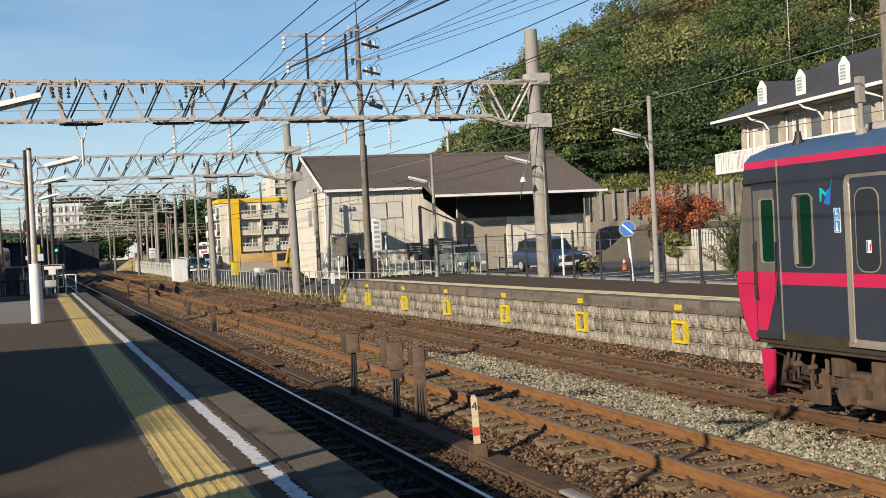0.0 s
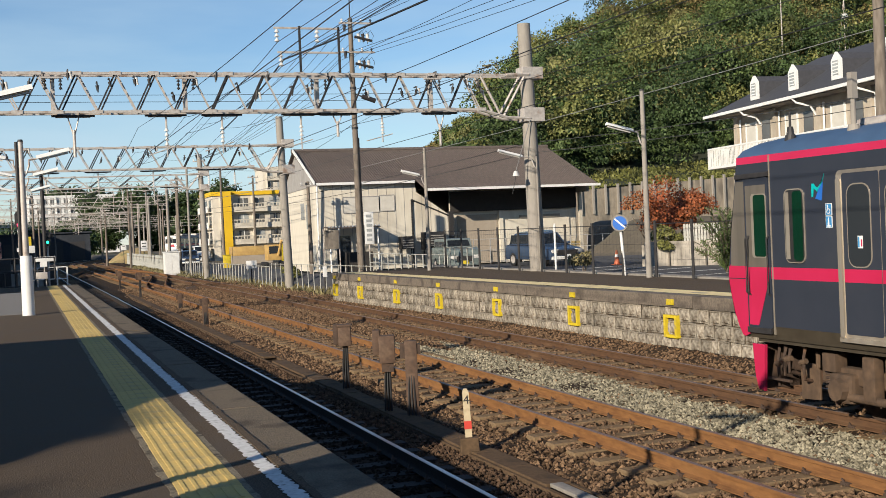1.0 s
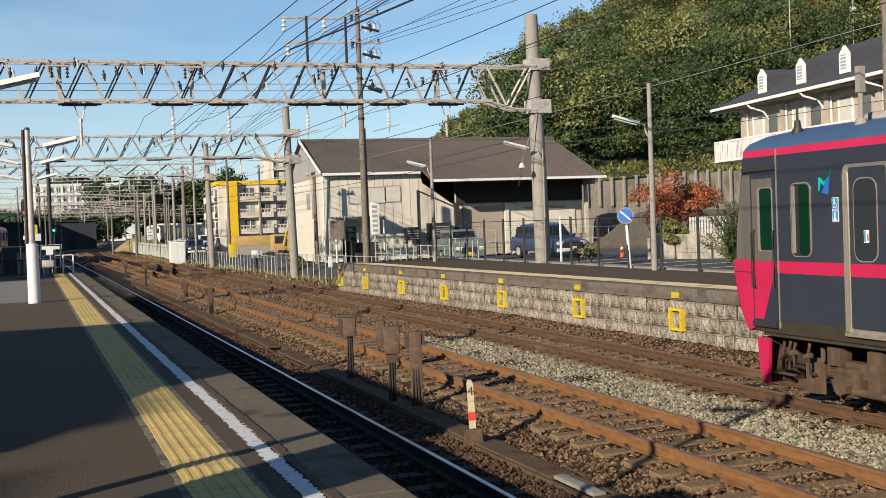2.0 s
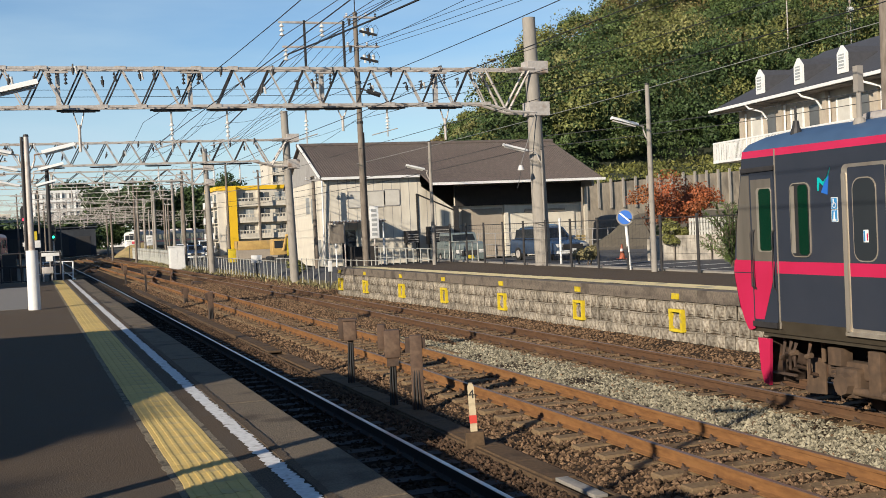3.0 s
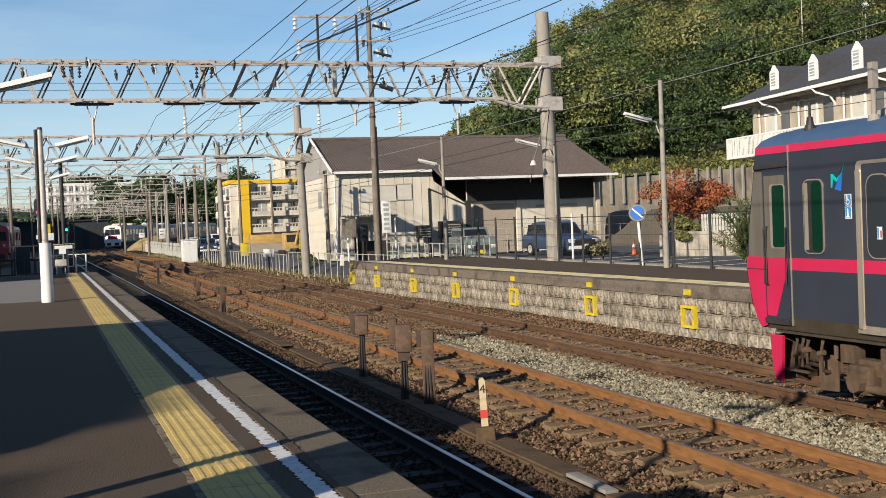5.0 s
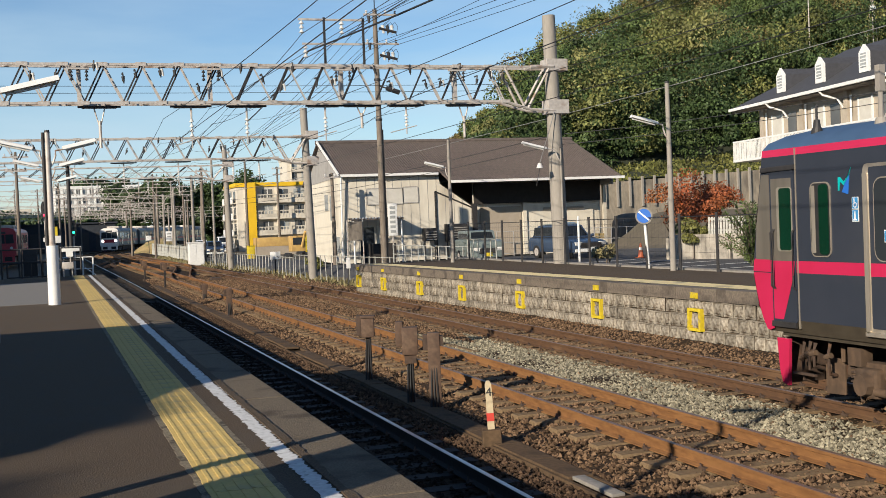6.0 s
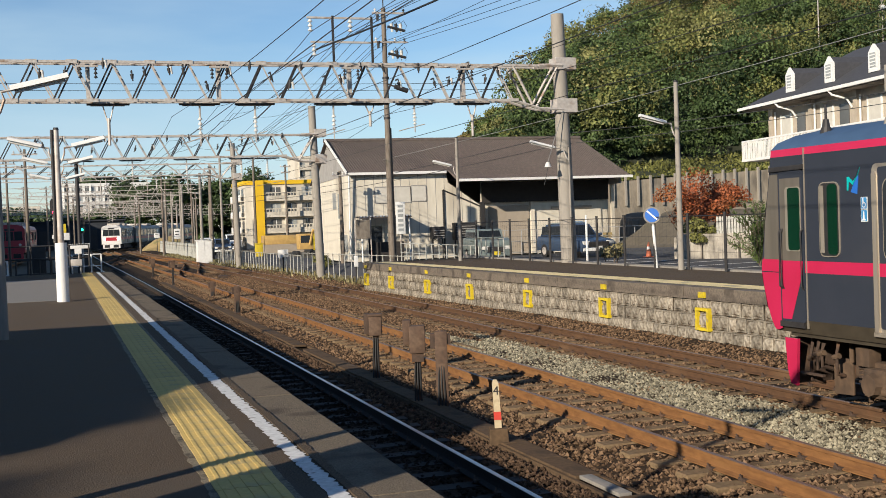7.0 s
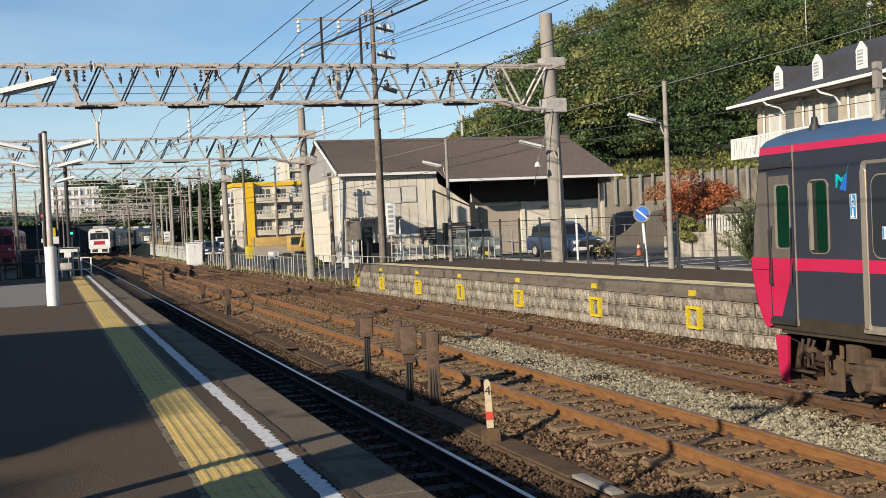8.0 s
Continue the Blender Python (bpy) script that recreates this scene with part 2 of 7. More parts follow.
PALE_SLAB = mat("pale_paving", (0.20, 0.185, 0.165), (0.16, 0.145, 0.13), 0.9, scale=18, bump=0.2)
# near-black that paints platform shade onto the first track's rails and sleepers
TRENCH_SHADE = mat("trench_shade", (0.018, 0.014, 0.011), (0.011, 0.009, 0.008), 0.85, scale=12, bump=0.3)
BARK = mat("bark", (0.16, 0.12, 0.085), (0.10, 0.075, 0.055), 0.95, scale=10, bump=0.5, stretch=(1, 1, 0.2))

# ---- mesh helpers ----
def bm_box(bm, x0, x1, y0, y1, z0, z1, m=None):
    vs = [bm.verts.new(p) for p in ((x0, y0, z0), (x1, y0, z0), (x1, y1, z0), (x0, y1, z0), (x0, y0, z1), (x1, y0, z1), (x1, y1, z1), (x0, y1, z1))]
    if m is not None:
        for v in vs:
            v.co = m @ v.co
    for f in ((0, 3, 2, 1), (4, 5, 6, 7), (0, 1, 5, 4), (1, 2, 6, 5), (2, 3, 7, 6), (3, 0, 4, 7)):
        bm.faces.new([vs[i] for i in f])
    return vs


def bm_rod(bm, a, b, r0, r1=None, n=8):
    r1 = r0 if r1 is None else r1
    a, b = Vector(a), Vector(b)
    q = (b - a).to_track_quat("Z", "Y").to_matrix()
    ring = []
    for p, r in ((a, r0), (b, r1)):
        ring.append([bm.verts.new(p + q @ Vector((r * math.cos(2 * math.pi * i / n), r * math.sin(2 * math.pi * i / n), 0))) for i in range(n)])
    for i in range(n):
        bm.faces.new((ring[0][i], ring[0][(i + 1) % n], ring[1][(i + 1) % n], ring[1][i]))
    bm.faces.new(ring[0][::-1])
    bm.faces.new(ring[1])


def bm_prism(bm, pts, axis, a, b):
    """A polygon in the plane across an axis, drawn from a to b along it."""
    def at(p, c):
        return {"x": (c, p[0], p[1]), "y": (p[0], c, p[1]), "z": (p[0], p[1], c)}[axis]
    v0, v1 = [bm.verts.new(at(p, a)) for p in pts], [bm.verts.new(at(p, b)) for p in pts]
    n = len(pts)
    bm.faces.new(v0)
    bm.faces.new(v1[::-1])
    for i in range(n):
        bm.faces.new((v0[i], v1[i], v1[(i + 1) % n], v0[(i + 1) % n]))


def to_mesh(name, bm, material, smooth=False, bevel=0.0):
    if bevel:
        bmesh.ops.bevel(bm, geom=list(bm.edges), offset=bevel, segments=2, profile=0.6, affect="EDGES", clamp_overlap=True)
    bmesh.ops.recalc_face_normals(bm, faces=bm.faces)
    me = bpy.data.meshes.new(name)
    bm.to_mesh(me)
    bm.free()
    me.materials.append(material)
    if smooth:
        me.polygons.foreach_set("use_smooth", [True] * len(me.polygons))
        me.set_sharp_from_angle(angle=radians(38))
    return me


def part(name, bm, material, parent=None, label="", smooth=False, bevel=0.0):
    ob = new(name, to_mesh(name, bm, material, smooth, bevel))
    ob.parent = parent
    return tagged(ob, label=label)


def thing(name, x, y, z, rz=0, label="", category="", group="", kind=""):
    ob = new(name)
    ob.empty_display_size = 0.2
    ob.matrix_basis = pose(x, y, z, 0, 0, rz)
    return tagged(ob, label, category, group, kind)


def box(name, x0, x1, y0, y1, z0, z1, material, parent=None, label="", bevel=0.0):
    bm = bmesh.new()
    bm_box(bm, x0, x1, y0, y1, z0, z1)
    return part(name, bm, material, parent, label, bevel=bevel, smooth=bevel > 0)


def rod(name, a, b, r0, material, parent=None, r1=None, n=10, label=""):
    bm = bmesh.new()
    bm_rod(bm, a, b, r0, r1, n)
    return part(name, bm, material, parent, label, smooth=True)


def bm_tube(bm, pts, r, n=5):
    pts = [Vector(p) for p in pts]
    rings = []
    for i, p in enumerate(pts):
        d = (pts[min(i + 1, len(pts) - 1)] - pts[max(i - 1, 0)]).normalized()
        q = d.to_track_quat("Z", "Y").to_matrix()
        rings.append([bm.verts.new(p + q @ Vector((r * math.cos(2 * math.pi * k / n), r * math.sin(2 * math.pi * k / n), 0))) for k in range(n)])
    for a, b in zip(rings, rings[1:]):
        for k in range(n):
            bm.faces.new((a[k], a[(k + 1) % n], b[(k + 1) % n], b[k]))
    bm.faces.new(rings[0][::-1])
    bm.faces.new(rings[-1])


def sagging(a, b, sag, n=14):
    a, b = Vector(a), Vector(b)
    return [a.lerp(b, i / n) - Vector((0, 0, sag * 4 * (i / n) * (1 - i / n))) for i in range(n + 1)]


def from_arrays(name, verts, faces, material, parent=None, label=""):
    me = bpy.data.meshes.new(name)
    me.from_pydata(verts, [], faces)
    me.materials.append(material)
    ob = new(name, me)
    ob.parent = parent
    return tagged(ob, label=label)

# ---- ground, tracks, platforms ----
def step(a, b, v):
    t = min(1.0, max(0.0, (v - a) / (b - a)))
    return t * t * (3 - 2 * t)


def ground_z(x, y):
    lot = 0.6 - 0.5 * step(48, 75, y)
    z = -0.45 + (lot + 0.45) * step(12.9, 15.0, x)
    z += (2.6 - lot) * step(30, 34, x) * step(30, 40, y) * (1 - step(60, 64, y))
    return z


def make_ground():
    xs = [-900, -400, -150, -60, -30, -15] + [1.0 * i for i in range(-8, 60)] + [66, 75, 90, 120, 200, 400, 900]
    ys = [-500, -150, -60, -30, -15] + [2.0 * i for i in range(-5, 55)] + [115, 125, 140, 160, 190, 240, 320, 500, 900, 1800]
    verts = [(x, y, ground_z(x, y)) for y in ys for x in xs]
    w = len(xs)
    faces = [(j * w + i, j * w + i + 1, (j + 1) * w + i + 1, (j + 1) * w + i) for j in range(len(ys) - 1) for i in range(w - 1)]
    tagged(from_arrays("ground", verts, faces, SOIL), "bare earth and gravel ground beside the railway", "ground", kind="structure")


make_ground()
RAIL_X = ((2.893, 4.013), (6.379, 7.502), (9.572, 10.691))
CENTRE = [(a + b) / 2 for a, b in RAIL_X]
FAR_SHIFT = (-0.3, -0.34, -0.5)


def curve_x(i, y):
    x = CENTRE[i] + FAR_SHIFT[i] * step(50, 130, y)
    if y > 158:
        x += 0.0038 * (min(y, 262) - 158) ** 2
    if y > 262:
        x += 0.79 * (y - 262)
    return x


def sweep(name, profile, path, material, parent, label=""):
    verts, faces, n = [], [], len(profile)
    for k, (x, y) in enumerate(path):
        a, b = path[max(0, k - 1)], path[min(len(path) - 1, k + 1)]
        d = math.hypot(b[0] - a[0], b[1] - a[1])
        nx, ny = (b[1] - a[1]) / d, -(b[0] - a[0]) / d
        verts += [(x + u * nx, y + u * ny, z) for u, z in profile]
    for k in range(len(path) - 1):
        for j in range(n):
            faces.append((k * n + j, k * n + (j + 1) % n, (k + 1) * n + (j + 1) % n, (k + 1) * n + j))
    faces += [tuple(range(n))[::-1], tuple((len(path) - 1) * n + j for j in range(n))]
    return from_arrays(name, verts, faces, material, parent, label)


YS = [-14, 60] + list(range(66, 420, 6))
RAIL_PROFILE = [(-0.064, -0.153), (0.064, -0.153), (0.064, -0.142), (0.012, -0.12), (0.010, -0.045), (0.0325, -0.036), (0.0325, -0.004), (-0.0325, -0.004), (-0.0325, -0.036), (-0.010, -0.045), (-0.012, -0.12), (-0.064, -0.142)]
HEAD_PROFILE = [(-0.028, -0.006), (0.028, -0.006), (0.026, 0.0), (-0.026, 0.0)]


def make_tracks():
    bm = bmesh.new()
    bm_box(bm, -1.0, 1.0, -0.12, 0.12, -0.31, -0.158)
    bmesh.ops.bevel(bm, geom=list(bm.edges), offset=0.02, segments=1, affect="EDGES")
    sleeper_mesh = to_mesh("sleeper", bm, SLEEPER)
    bm = bmesh.new()
    bm_box(bm, -1.0, 1.0, -0.11, 0.11, -0.31, -0.168)
    shaded_mesh = to_mesh("sleeper", bm, TRENCH_SHADE)
    for i in range(3):
        track = thing("railway_track_%d" % (i + 1), 0, 0, 0, label="railway track of rusty rails on sleepers in ballast", category="railway track", kind="structure")
        for side, x in enumerate(RAIL_X[i]):
            off = x - CENTRE[i]
            path = [(curve_x(i, y) + off, y) for y in YS]
            # the first track's rail sides have the platform's shade in their colour
            sweep("rail", RAIL_PROFILE, path, (TRENCH_SHADE, RUST, RUST_BROWN)[i], track)
            sweep("rail_head", HEAD_PROFILE, path, RAIL_TOP if i == 0 else RAIL_DULL, track, "worn bright running surface" if i == 0 else "")
            bm = bmesh.new()
            y = 2.0
            while y < 75:
                for s in (-1, 1):
                    bm_box(bm, x + s * 0.055 - 0.028, x + s * 0.055 + 0.028, y - 0.06, y + 0.06, -0.158, -0.128)
                    bm_rod(bm, (x + s * 0.085, y - 0.03, -0.158), (x + s * 0.06, y + 0.06, -0.105), 0.012, n=5)
                y += 0.6
            part("rail_clips", bm, RUST_DARK, track, "rusty rail clips")["kind"] = "stuff"
        y = 2.0
        while y < 75:
            s = new("sleeper", shaded_mesh if i == 0 else sleeper_mesh)
            s.parent = track
            s.location = (curve_x(i, y) + random.uniform(-0.02, 0.02), y, random.uniform(-0.006, 0.0))
            s.rotation_euler = (0, 0, random.uniform(-0.012, 0.012))
            y += 0.6
        bm = bmesh.new()
        while y < 260:
            x = curve_x(i, y)
            bm_box(bm, x - 1.0, x + 1.0, y - 0.12, y + 0.12, -0.31, -0.178)
            y += 0.65
        part("far_sleepers", bm, SLEEPER, track)["kind"] = "stuff"


make_tracks()


def make_ballast():
    xs = [1.95, 2.3, 3.0, 4.2, 4.7, 5.2, 5.7, 6.2, 7.7, 8.4, 9.2, 10.9, 11.6, 12.3, 13.2]
    zs = [-0.30, -0.2, -0.165, -0.17, -0.21, -0.27, -0.23, -0.17, -0.17, -0.17, -0.17, -0.17, -0.16, -0.11, -0.2]
    ys = [-14 + 0.5 * k for k in range(168)] + list(range(71, 420, 7))
    verts, faces, w = [], [], len(xs)
    for y in ys:
        sh = curve_x(1, y) - CENTRE[1]
        for x, z in zip(xs, zs):
            verts.append((x + sh, y, z + 0.05 * noise.noise((x * 1.7, y * 1.1, 0.3)) - (0.02 if 2 < x < 12 else 0)))
    for j in range(len(ys) - 1):
        faces += [(j * w + i, j * w + i + 1, (j + 1) * w + i + 1, (j + 1) * w + i) for i in range(w - 1)]
    tagged(from_arrays("ballast_bed", verts, faces, BALLAST_BED), "brown dusty ballast bed under the tracks", "ballast", kind="structure")


def scatter_stones(name, material, count, area, size, label, keep):
    rng = np.random.default_rng(len(name))
    x0, x1, y0, y1 = area
    octa = np.array([(1, 0, 0), (0, 1, 0), (-1, 0, 0), (0, -1, 0), (0.1, 0.1, 1), (0, 0, -1)], float)
    tri = np.array([(0, 1, 4), (1, 2, 4), (2, 3, 4), (3, 0, 4), (1, 0, 5), (2, 1, 5), (3, 2, 5), (0, 3, 5)])
    verts, faces, k = [], [], 0
    while k < count:
        x = rng.uniform(x0, x1)
        y = y0 + (y1 - y0) * rng.random() ** 1.6
        if not keep(x, y):
            k += 1
            continue
        s = size * rng.uniform(0.6, 1.25) * (1 + 0.012 * (y - y0))
        a = rng.uniform(0, 2 * math.pi)
        p = octa * (s * rng.uniform(0.7, 1.3, 3)) + rng.uniform(-0.22, 0.22, (6, 3)) * s
        c, d = math.cos(a), math.sin(a)
        p = np.c_[p[:, 0] * c - p[:, 1] * d, p[:, 0] * d + p[:, 1] * c, p[:, 2] * 0.8]
        z = bed_z(x) + rng.uniform(-0.25, 0.55) * s
        faces += (tri + len(verts)).tolist()
        verts += (p + (x, y, z)).tolist()
        k += 1
    ob = from_arrays(name, verts, faces, material)
    tagged(ob, label, "ballast", kind="stuff")


def bed_z(x):
    xs = [1.95, 2.3, 3.0, 4.2, 4.7, 5.2, 5.7, 6.2, 7.7, 8.4, 9.2, 10.9, 11.6, 12.3, 13.2]
    zs = [-0.30, -0.2, -0.165, -0.17, -0.21, -0.27, -0.23, -0.17, -0.17, -0.17, -0.17, -0.17, -0.16, -0.11, -0.2]
    return float(np.interp(x, xs, zs)) - 0.015


def off_rails(x, y):
    if any(abs(x - r) < 0.075 for pair in RAIL_X for r in pair):
        return False
    near_sleeper = abs((y - 2.0 + 0.3) % 0.6 - 0.3) < 0.13 and any(abs(x - c) < 1.0 for c in CENTRE)
    if abs(x - 5.15) < 0.2 and y < 62:
        return False
    return not near_sleeper or random.random() < (0.75 if x < 4.6 else (0.62 if x < 8.5 else 0.75))


make_ballast()


def fresh(x, y):
    edge = 26 + 5 * noise.noise((x * 1.3, y * 0.2, 2.0))
    return 7.75 + 0.15 * noise.noise((y, 0, 0)) < x < 9.3 + 0.2 * noise.noise((y * 0.7, 3, 0)) and y < edge


scatter_stones("brown_ballast", STONE_BROWN, 112000, (5.3, 12.4, 6.0, 72.0), 0.027, "rust-brown crushed stone ballast between the rails", lambda x, y: off_rails(x, y) and not (fresh(x, y) and random.random() < 0.93))
scatter_stones("dark_brown_ballast", STONE_DUSK, 17000, (4.2, 5.5, 6.0, 46.0), 0.027, "dark brown crushed stone beside the cable trough", off_rails)
# this near-black ballast paints in the shade below the platform edge
scatter_stones("oily_ballast", STONE_SHADED, 16000, (1.95, 4.25, 6.0, 46.0), 0.028, "ballast beside the platform, darkened for the platform's shade", off_rails)
scatter_stones("grey_ballast", STONE_GREY, 26000, (7.6, 9.5, 8.0, 31.0), 0.028, "fresh pale grey stone ballast between two tracks", lambda x, y: fresh(x, y) and off_rails(x, y))

PLAT = 1.05


def make_platform():
    p = thing("platform", 0, 0, 0, label="dark asphalt station platform with a painted white edge line", category="platform", kind="structure")
    bm = bmesh.new()
    bm_box(bm, -9.0, 1.485, -16.0, 46.0, -0.45, PLAT)
    part("paving", bm, ASPHALT, p)
    y = -16.0
    while y < 46.0:
        ln = min(2.0, 46.0 - y)
        bm = bmesh.new()
        dz = random.uniform(-0.006, 0.004)
        bm_box(bm, 1.49, 1.897, y + 0.006, y + ln - 0.006, PLAT - 0.32, PLAT + dz)
        part("coping_slab", bm, COPING, p, bevel=0.012)
        y += ln
    box("retaining_face", 1.486, 1.80, -16.0, 46.0, -0.45, PLAT - 0.33, COPING2, p)
    bm = bmesh.new()
    rows, y = [], -15.0
    while y <= 46.0:
        rows.append((1.338 + random.uniform(-0.016, 0.014), 1.442 + random.uniform(-0.014, 0.020), y))
        y += 0.03
    for a, b in zip(rows, rows[1:]):
        z = PLAT + 0.005
        bm.faces.new([bm.verts.new(q) for q in ((a[0], a[2], z), (a[1], a[2], z), (b[1], b[2], z), (b[0], b[2], z))])
    part("edge_line", bm, WHITE_WORN, p, "worn white painted edge line")
    # crumbling asphalt lip over the coping, and the bedding strips of the tactile blocks
    for nm, m, xa, xb, rag, z, lab in (("asphalt_lip", ASPHALT, 1.46, 1.520, 0.022, PLAT + 0.010, "crumbling asphalt lip"), ("bedding_strip", BEDDING, 0.735, 0.79, 0.022, PLAT + 0.003, "pale mortar bedding"), ("bedding_strip", BEDDING, 1.20, 1.145, 0.012, PLAT + 0.003, "pale mortar bedding")):
        bm = bmesh.new()
        last, y = None, -4.0
        while y < 44.0:
            w = rag * (0.5 * noise.noise((y * 2.1, xa, 0)) + 0.7 * noise.noise((y * 13.0, xa, 3)) + random.uniform(-0.2, 0.2))
            a, b = (xa, xb + w) if nm == "asphalt_lip" else (xa + w, xb)
            row = [bm.verts.new((q, y, zz)) for q, zz in ((a, z - 0.012), (a, z), (b, z), (b, z - 0.012))]
            if last:
                for i in range(3):
                    bm.faces.new((last[i], row[i], row[i + 1], last[i + 1]))
            last = row
            y += 0.05
        part(nm, bm, m, p, lab)
    # ramp down past the end
    bm = bmesh.new()
    bm_prism(bm, [(46.0, -0.45), (46.0, PLAT - 0.004), (58.0, -0.3), (58.0, -0.45)], "x", -5.0, 1.7)
    part("end_ramp", bm, ROAD, p)
    box("pale_paving", -6.0, 0.02, 27.2, 40.5, PLAT - 0.01, PLAT + 0.004, PALE_SLAB, p, "pale concrete paving")
    # tactile strip
    bm = bmesh.new()
    bm_box(bm, -0.186, 0.186, -0.1648, 0.1648, 0.0, 0.006)
    for k in range(5):
        x = -0.14 + 0.07 * k
        bm_box(bm, x - 0.012, x + 0.012, -0.160, 0.160, 0.006, 0.0105)
    block = to_mesh("tactile_block", bm, TACTILE)
    for k in range(int((46 + 15) / 0.33)):
        o = new("tactile_block", block)
        o.parent = p
        o.location = (0.967 + random.uniform(-0.003, 0.003), -14.8 + 0.33 * k, PLAT + random.uniform(0.001, 0.003))


make_platform()


def edge2(y):
    return 12.62 - 0.0365 * (y - 18.7)


P2, P2END = 0.95, 45.2


def make_platform_two():
    p = thing("platform_opposite", 0, 0, 0, label="low opposite platform with a block-faced retaining wall", category="platform", kind="structure")
    def quad(x0, x1, y0, y1, z0, z1):
        bm = bmesh.new()
        vs = [bm.verts.new(c) for c in ((edge2(y0) + x0, y0, z0), (x1, y0, z0), (x1, y1, z0), (edge2(y1) + x0, y1, z0), (edge2(y0) + x0, y0, z1), (x1, y0, z1), (x1, y1, z1), (edge2(y1) + x0, y1, z1))]
        for f in ((0, 3, 2, 1), (4, 5, 6, 7), (0, 1, 5, 4), (1, 2, 6, 5), (2, 3, 7, 6), (3, 0, 4, 7)):
            bm.faces.new([vs[i] for i in f])
        return bm
    part("paving", quad(0.42, 16.75, -16, P2END, -0.45, P2), ASPHALT, p)
    part("wall_core", quad(0.10, 14.0, -16, P2END, -0.45, 0.70), MORTAR, p)
    y = -16.0
    while y < P2END:
        b = min(1.5, P2END - y)
        part("coping_slab", quad(0.02, edge2(y) + 0.45, y + 0.008, y + b - 0.008, 0.70, P2 + random.uniform(-0.006, 0.006)), COPING2, p)
        y += b
    bm = bmesh.new()
    y = 4.0
    while y < P2END - 0.5:
        x, x2 = edge2(y) + 0.34, edge2(y + 0.3) + 0.34
        w0, w1 = 0.68 + random.uniform(-0.03, 0.03), 0.68 + random.uniform(-0.03, 0.03)
        bm.faces.new([bm.verts.new(q) for q in ((x, y, P2 + 0.009), (x + w0, y, P2 + 0.009), (x2 + w1, y + 0.3, P2 + 0.009), (x2, y + 0.3, P2 + 0.009))])
        y += 0.3
    part("edge_line", bm, YELLOW_LINE, p, "faded pale yellow tactile edge strip")
    # three courses of squarish cast blocks with a sunk border
    shapes = []
    for k in range(8):
        bm = bmesh.new()
        rnd = random.Random(k)
        half = (0.165, 0.150, 0.120, 0.175, 0.140, 0.160, 0.105, 0.170)[k]
        def ring(d, m):
            wy, wz = half - m, 0.146 - m
            return [bm.verts.new((-d - rnd.uniform(0, 0.014), sy * wy + rnd.uniform(-0.008, 0.008), sz * wz + rnd.uniform(-0.008, 0.008))) for sy, sz in ((-1, -1), (0, -1), (1, -1), (1, 0), (1, 1), (0, 1), (-1, 1), (-1, 0))]
        rings = [ring(0, 0), ring(0.030, 0.006), ring(0.034, 0.028), ring(0.012, 0.040), ring(0.046, 0.054), ring(0.052, 0.085)]
        for a, b in zip(rings, rings[1:]):
            for q in range(8):
                bm.faces.new((a[q], a[(q + 1) % 8], b[(q + 1) % 8], b[q]))
        bm.faces.new(rings[-1])
        shapes.append((half, to_mesh("wall_block", bm, WALL_STONE)))
    rnd = random.Random(9)
    for row in range(3):
        y = 17.0 + 0.13 * row
        while y < P2END - 0.2:
            half, me = rnd.choice(shapes)
            y += half + 0.012
            o = new("wall_block", me)
            o.parent = p
            o.location = (edge2(y) + 0.10 + rnd.uniform(-0.014, 0.014), y, 0.548 - 0.300 * row + rnd.uniform(-0.012, 0.012))
            o.rotation_euler = (rnd.uniform(-0.035, 0.035), rnd.uniform(-0.03, 0.03), math.atan(0.0365) + rnd.uniform(-0.05, 0.05))
            y += half + 0.012
    # painted safety marks on the wall
    for y in MARKS:
        x = edge2(y) - 0.005
        bm = bmesh.new()
        for y0, y1, z0, z1 in ((-0.25, 0.25, 0.37, 0.43), (-0.25, 0.25, -0.04, 0.02), (-0.25, -0.18, 0.02, 0.37), (0.18, 0.25, 0.02, 0.37)):
            bm_box(bm, x - 0.012, x + 0.10, y + y0, y + y1, z0 + 0.1, z1 + 0.1)
        part("safety_mark", bm, YELLOW, p, "yellow painted square mark")
        bm = bmesh.new()
        bm_box(bm, x - 0.003, x + 0.06, y - 0.13, y + 0.13, 0.74, 0.86)
        part("safety_tick", bm, YELLOW, p, "yellow painted tick")


MARKS = (20.8, 25.0, 29.4, 33.7, 37.6, 41.6, 44.8)
make_platform_two()

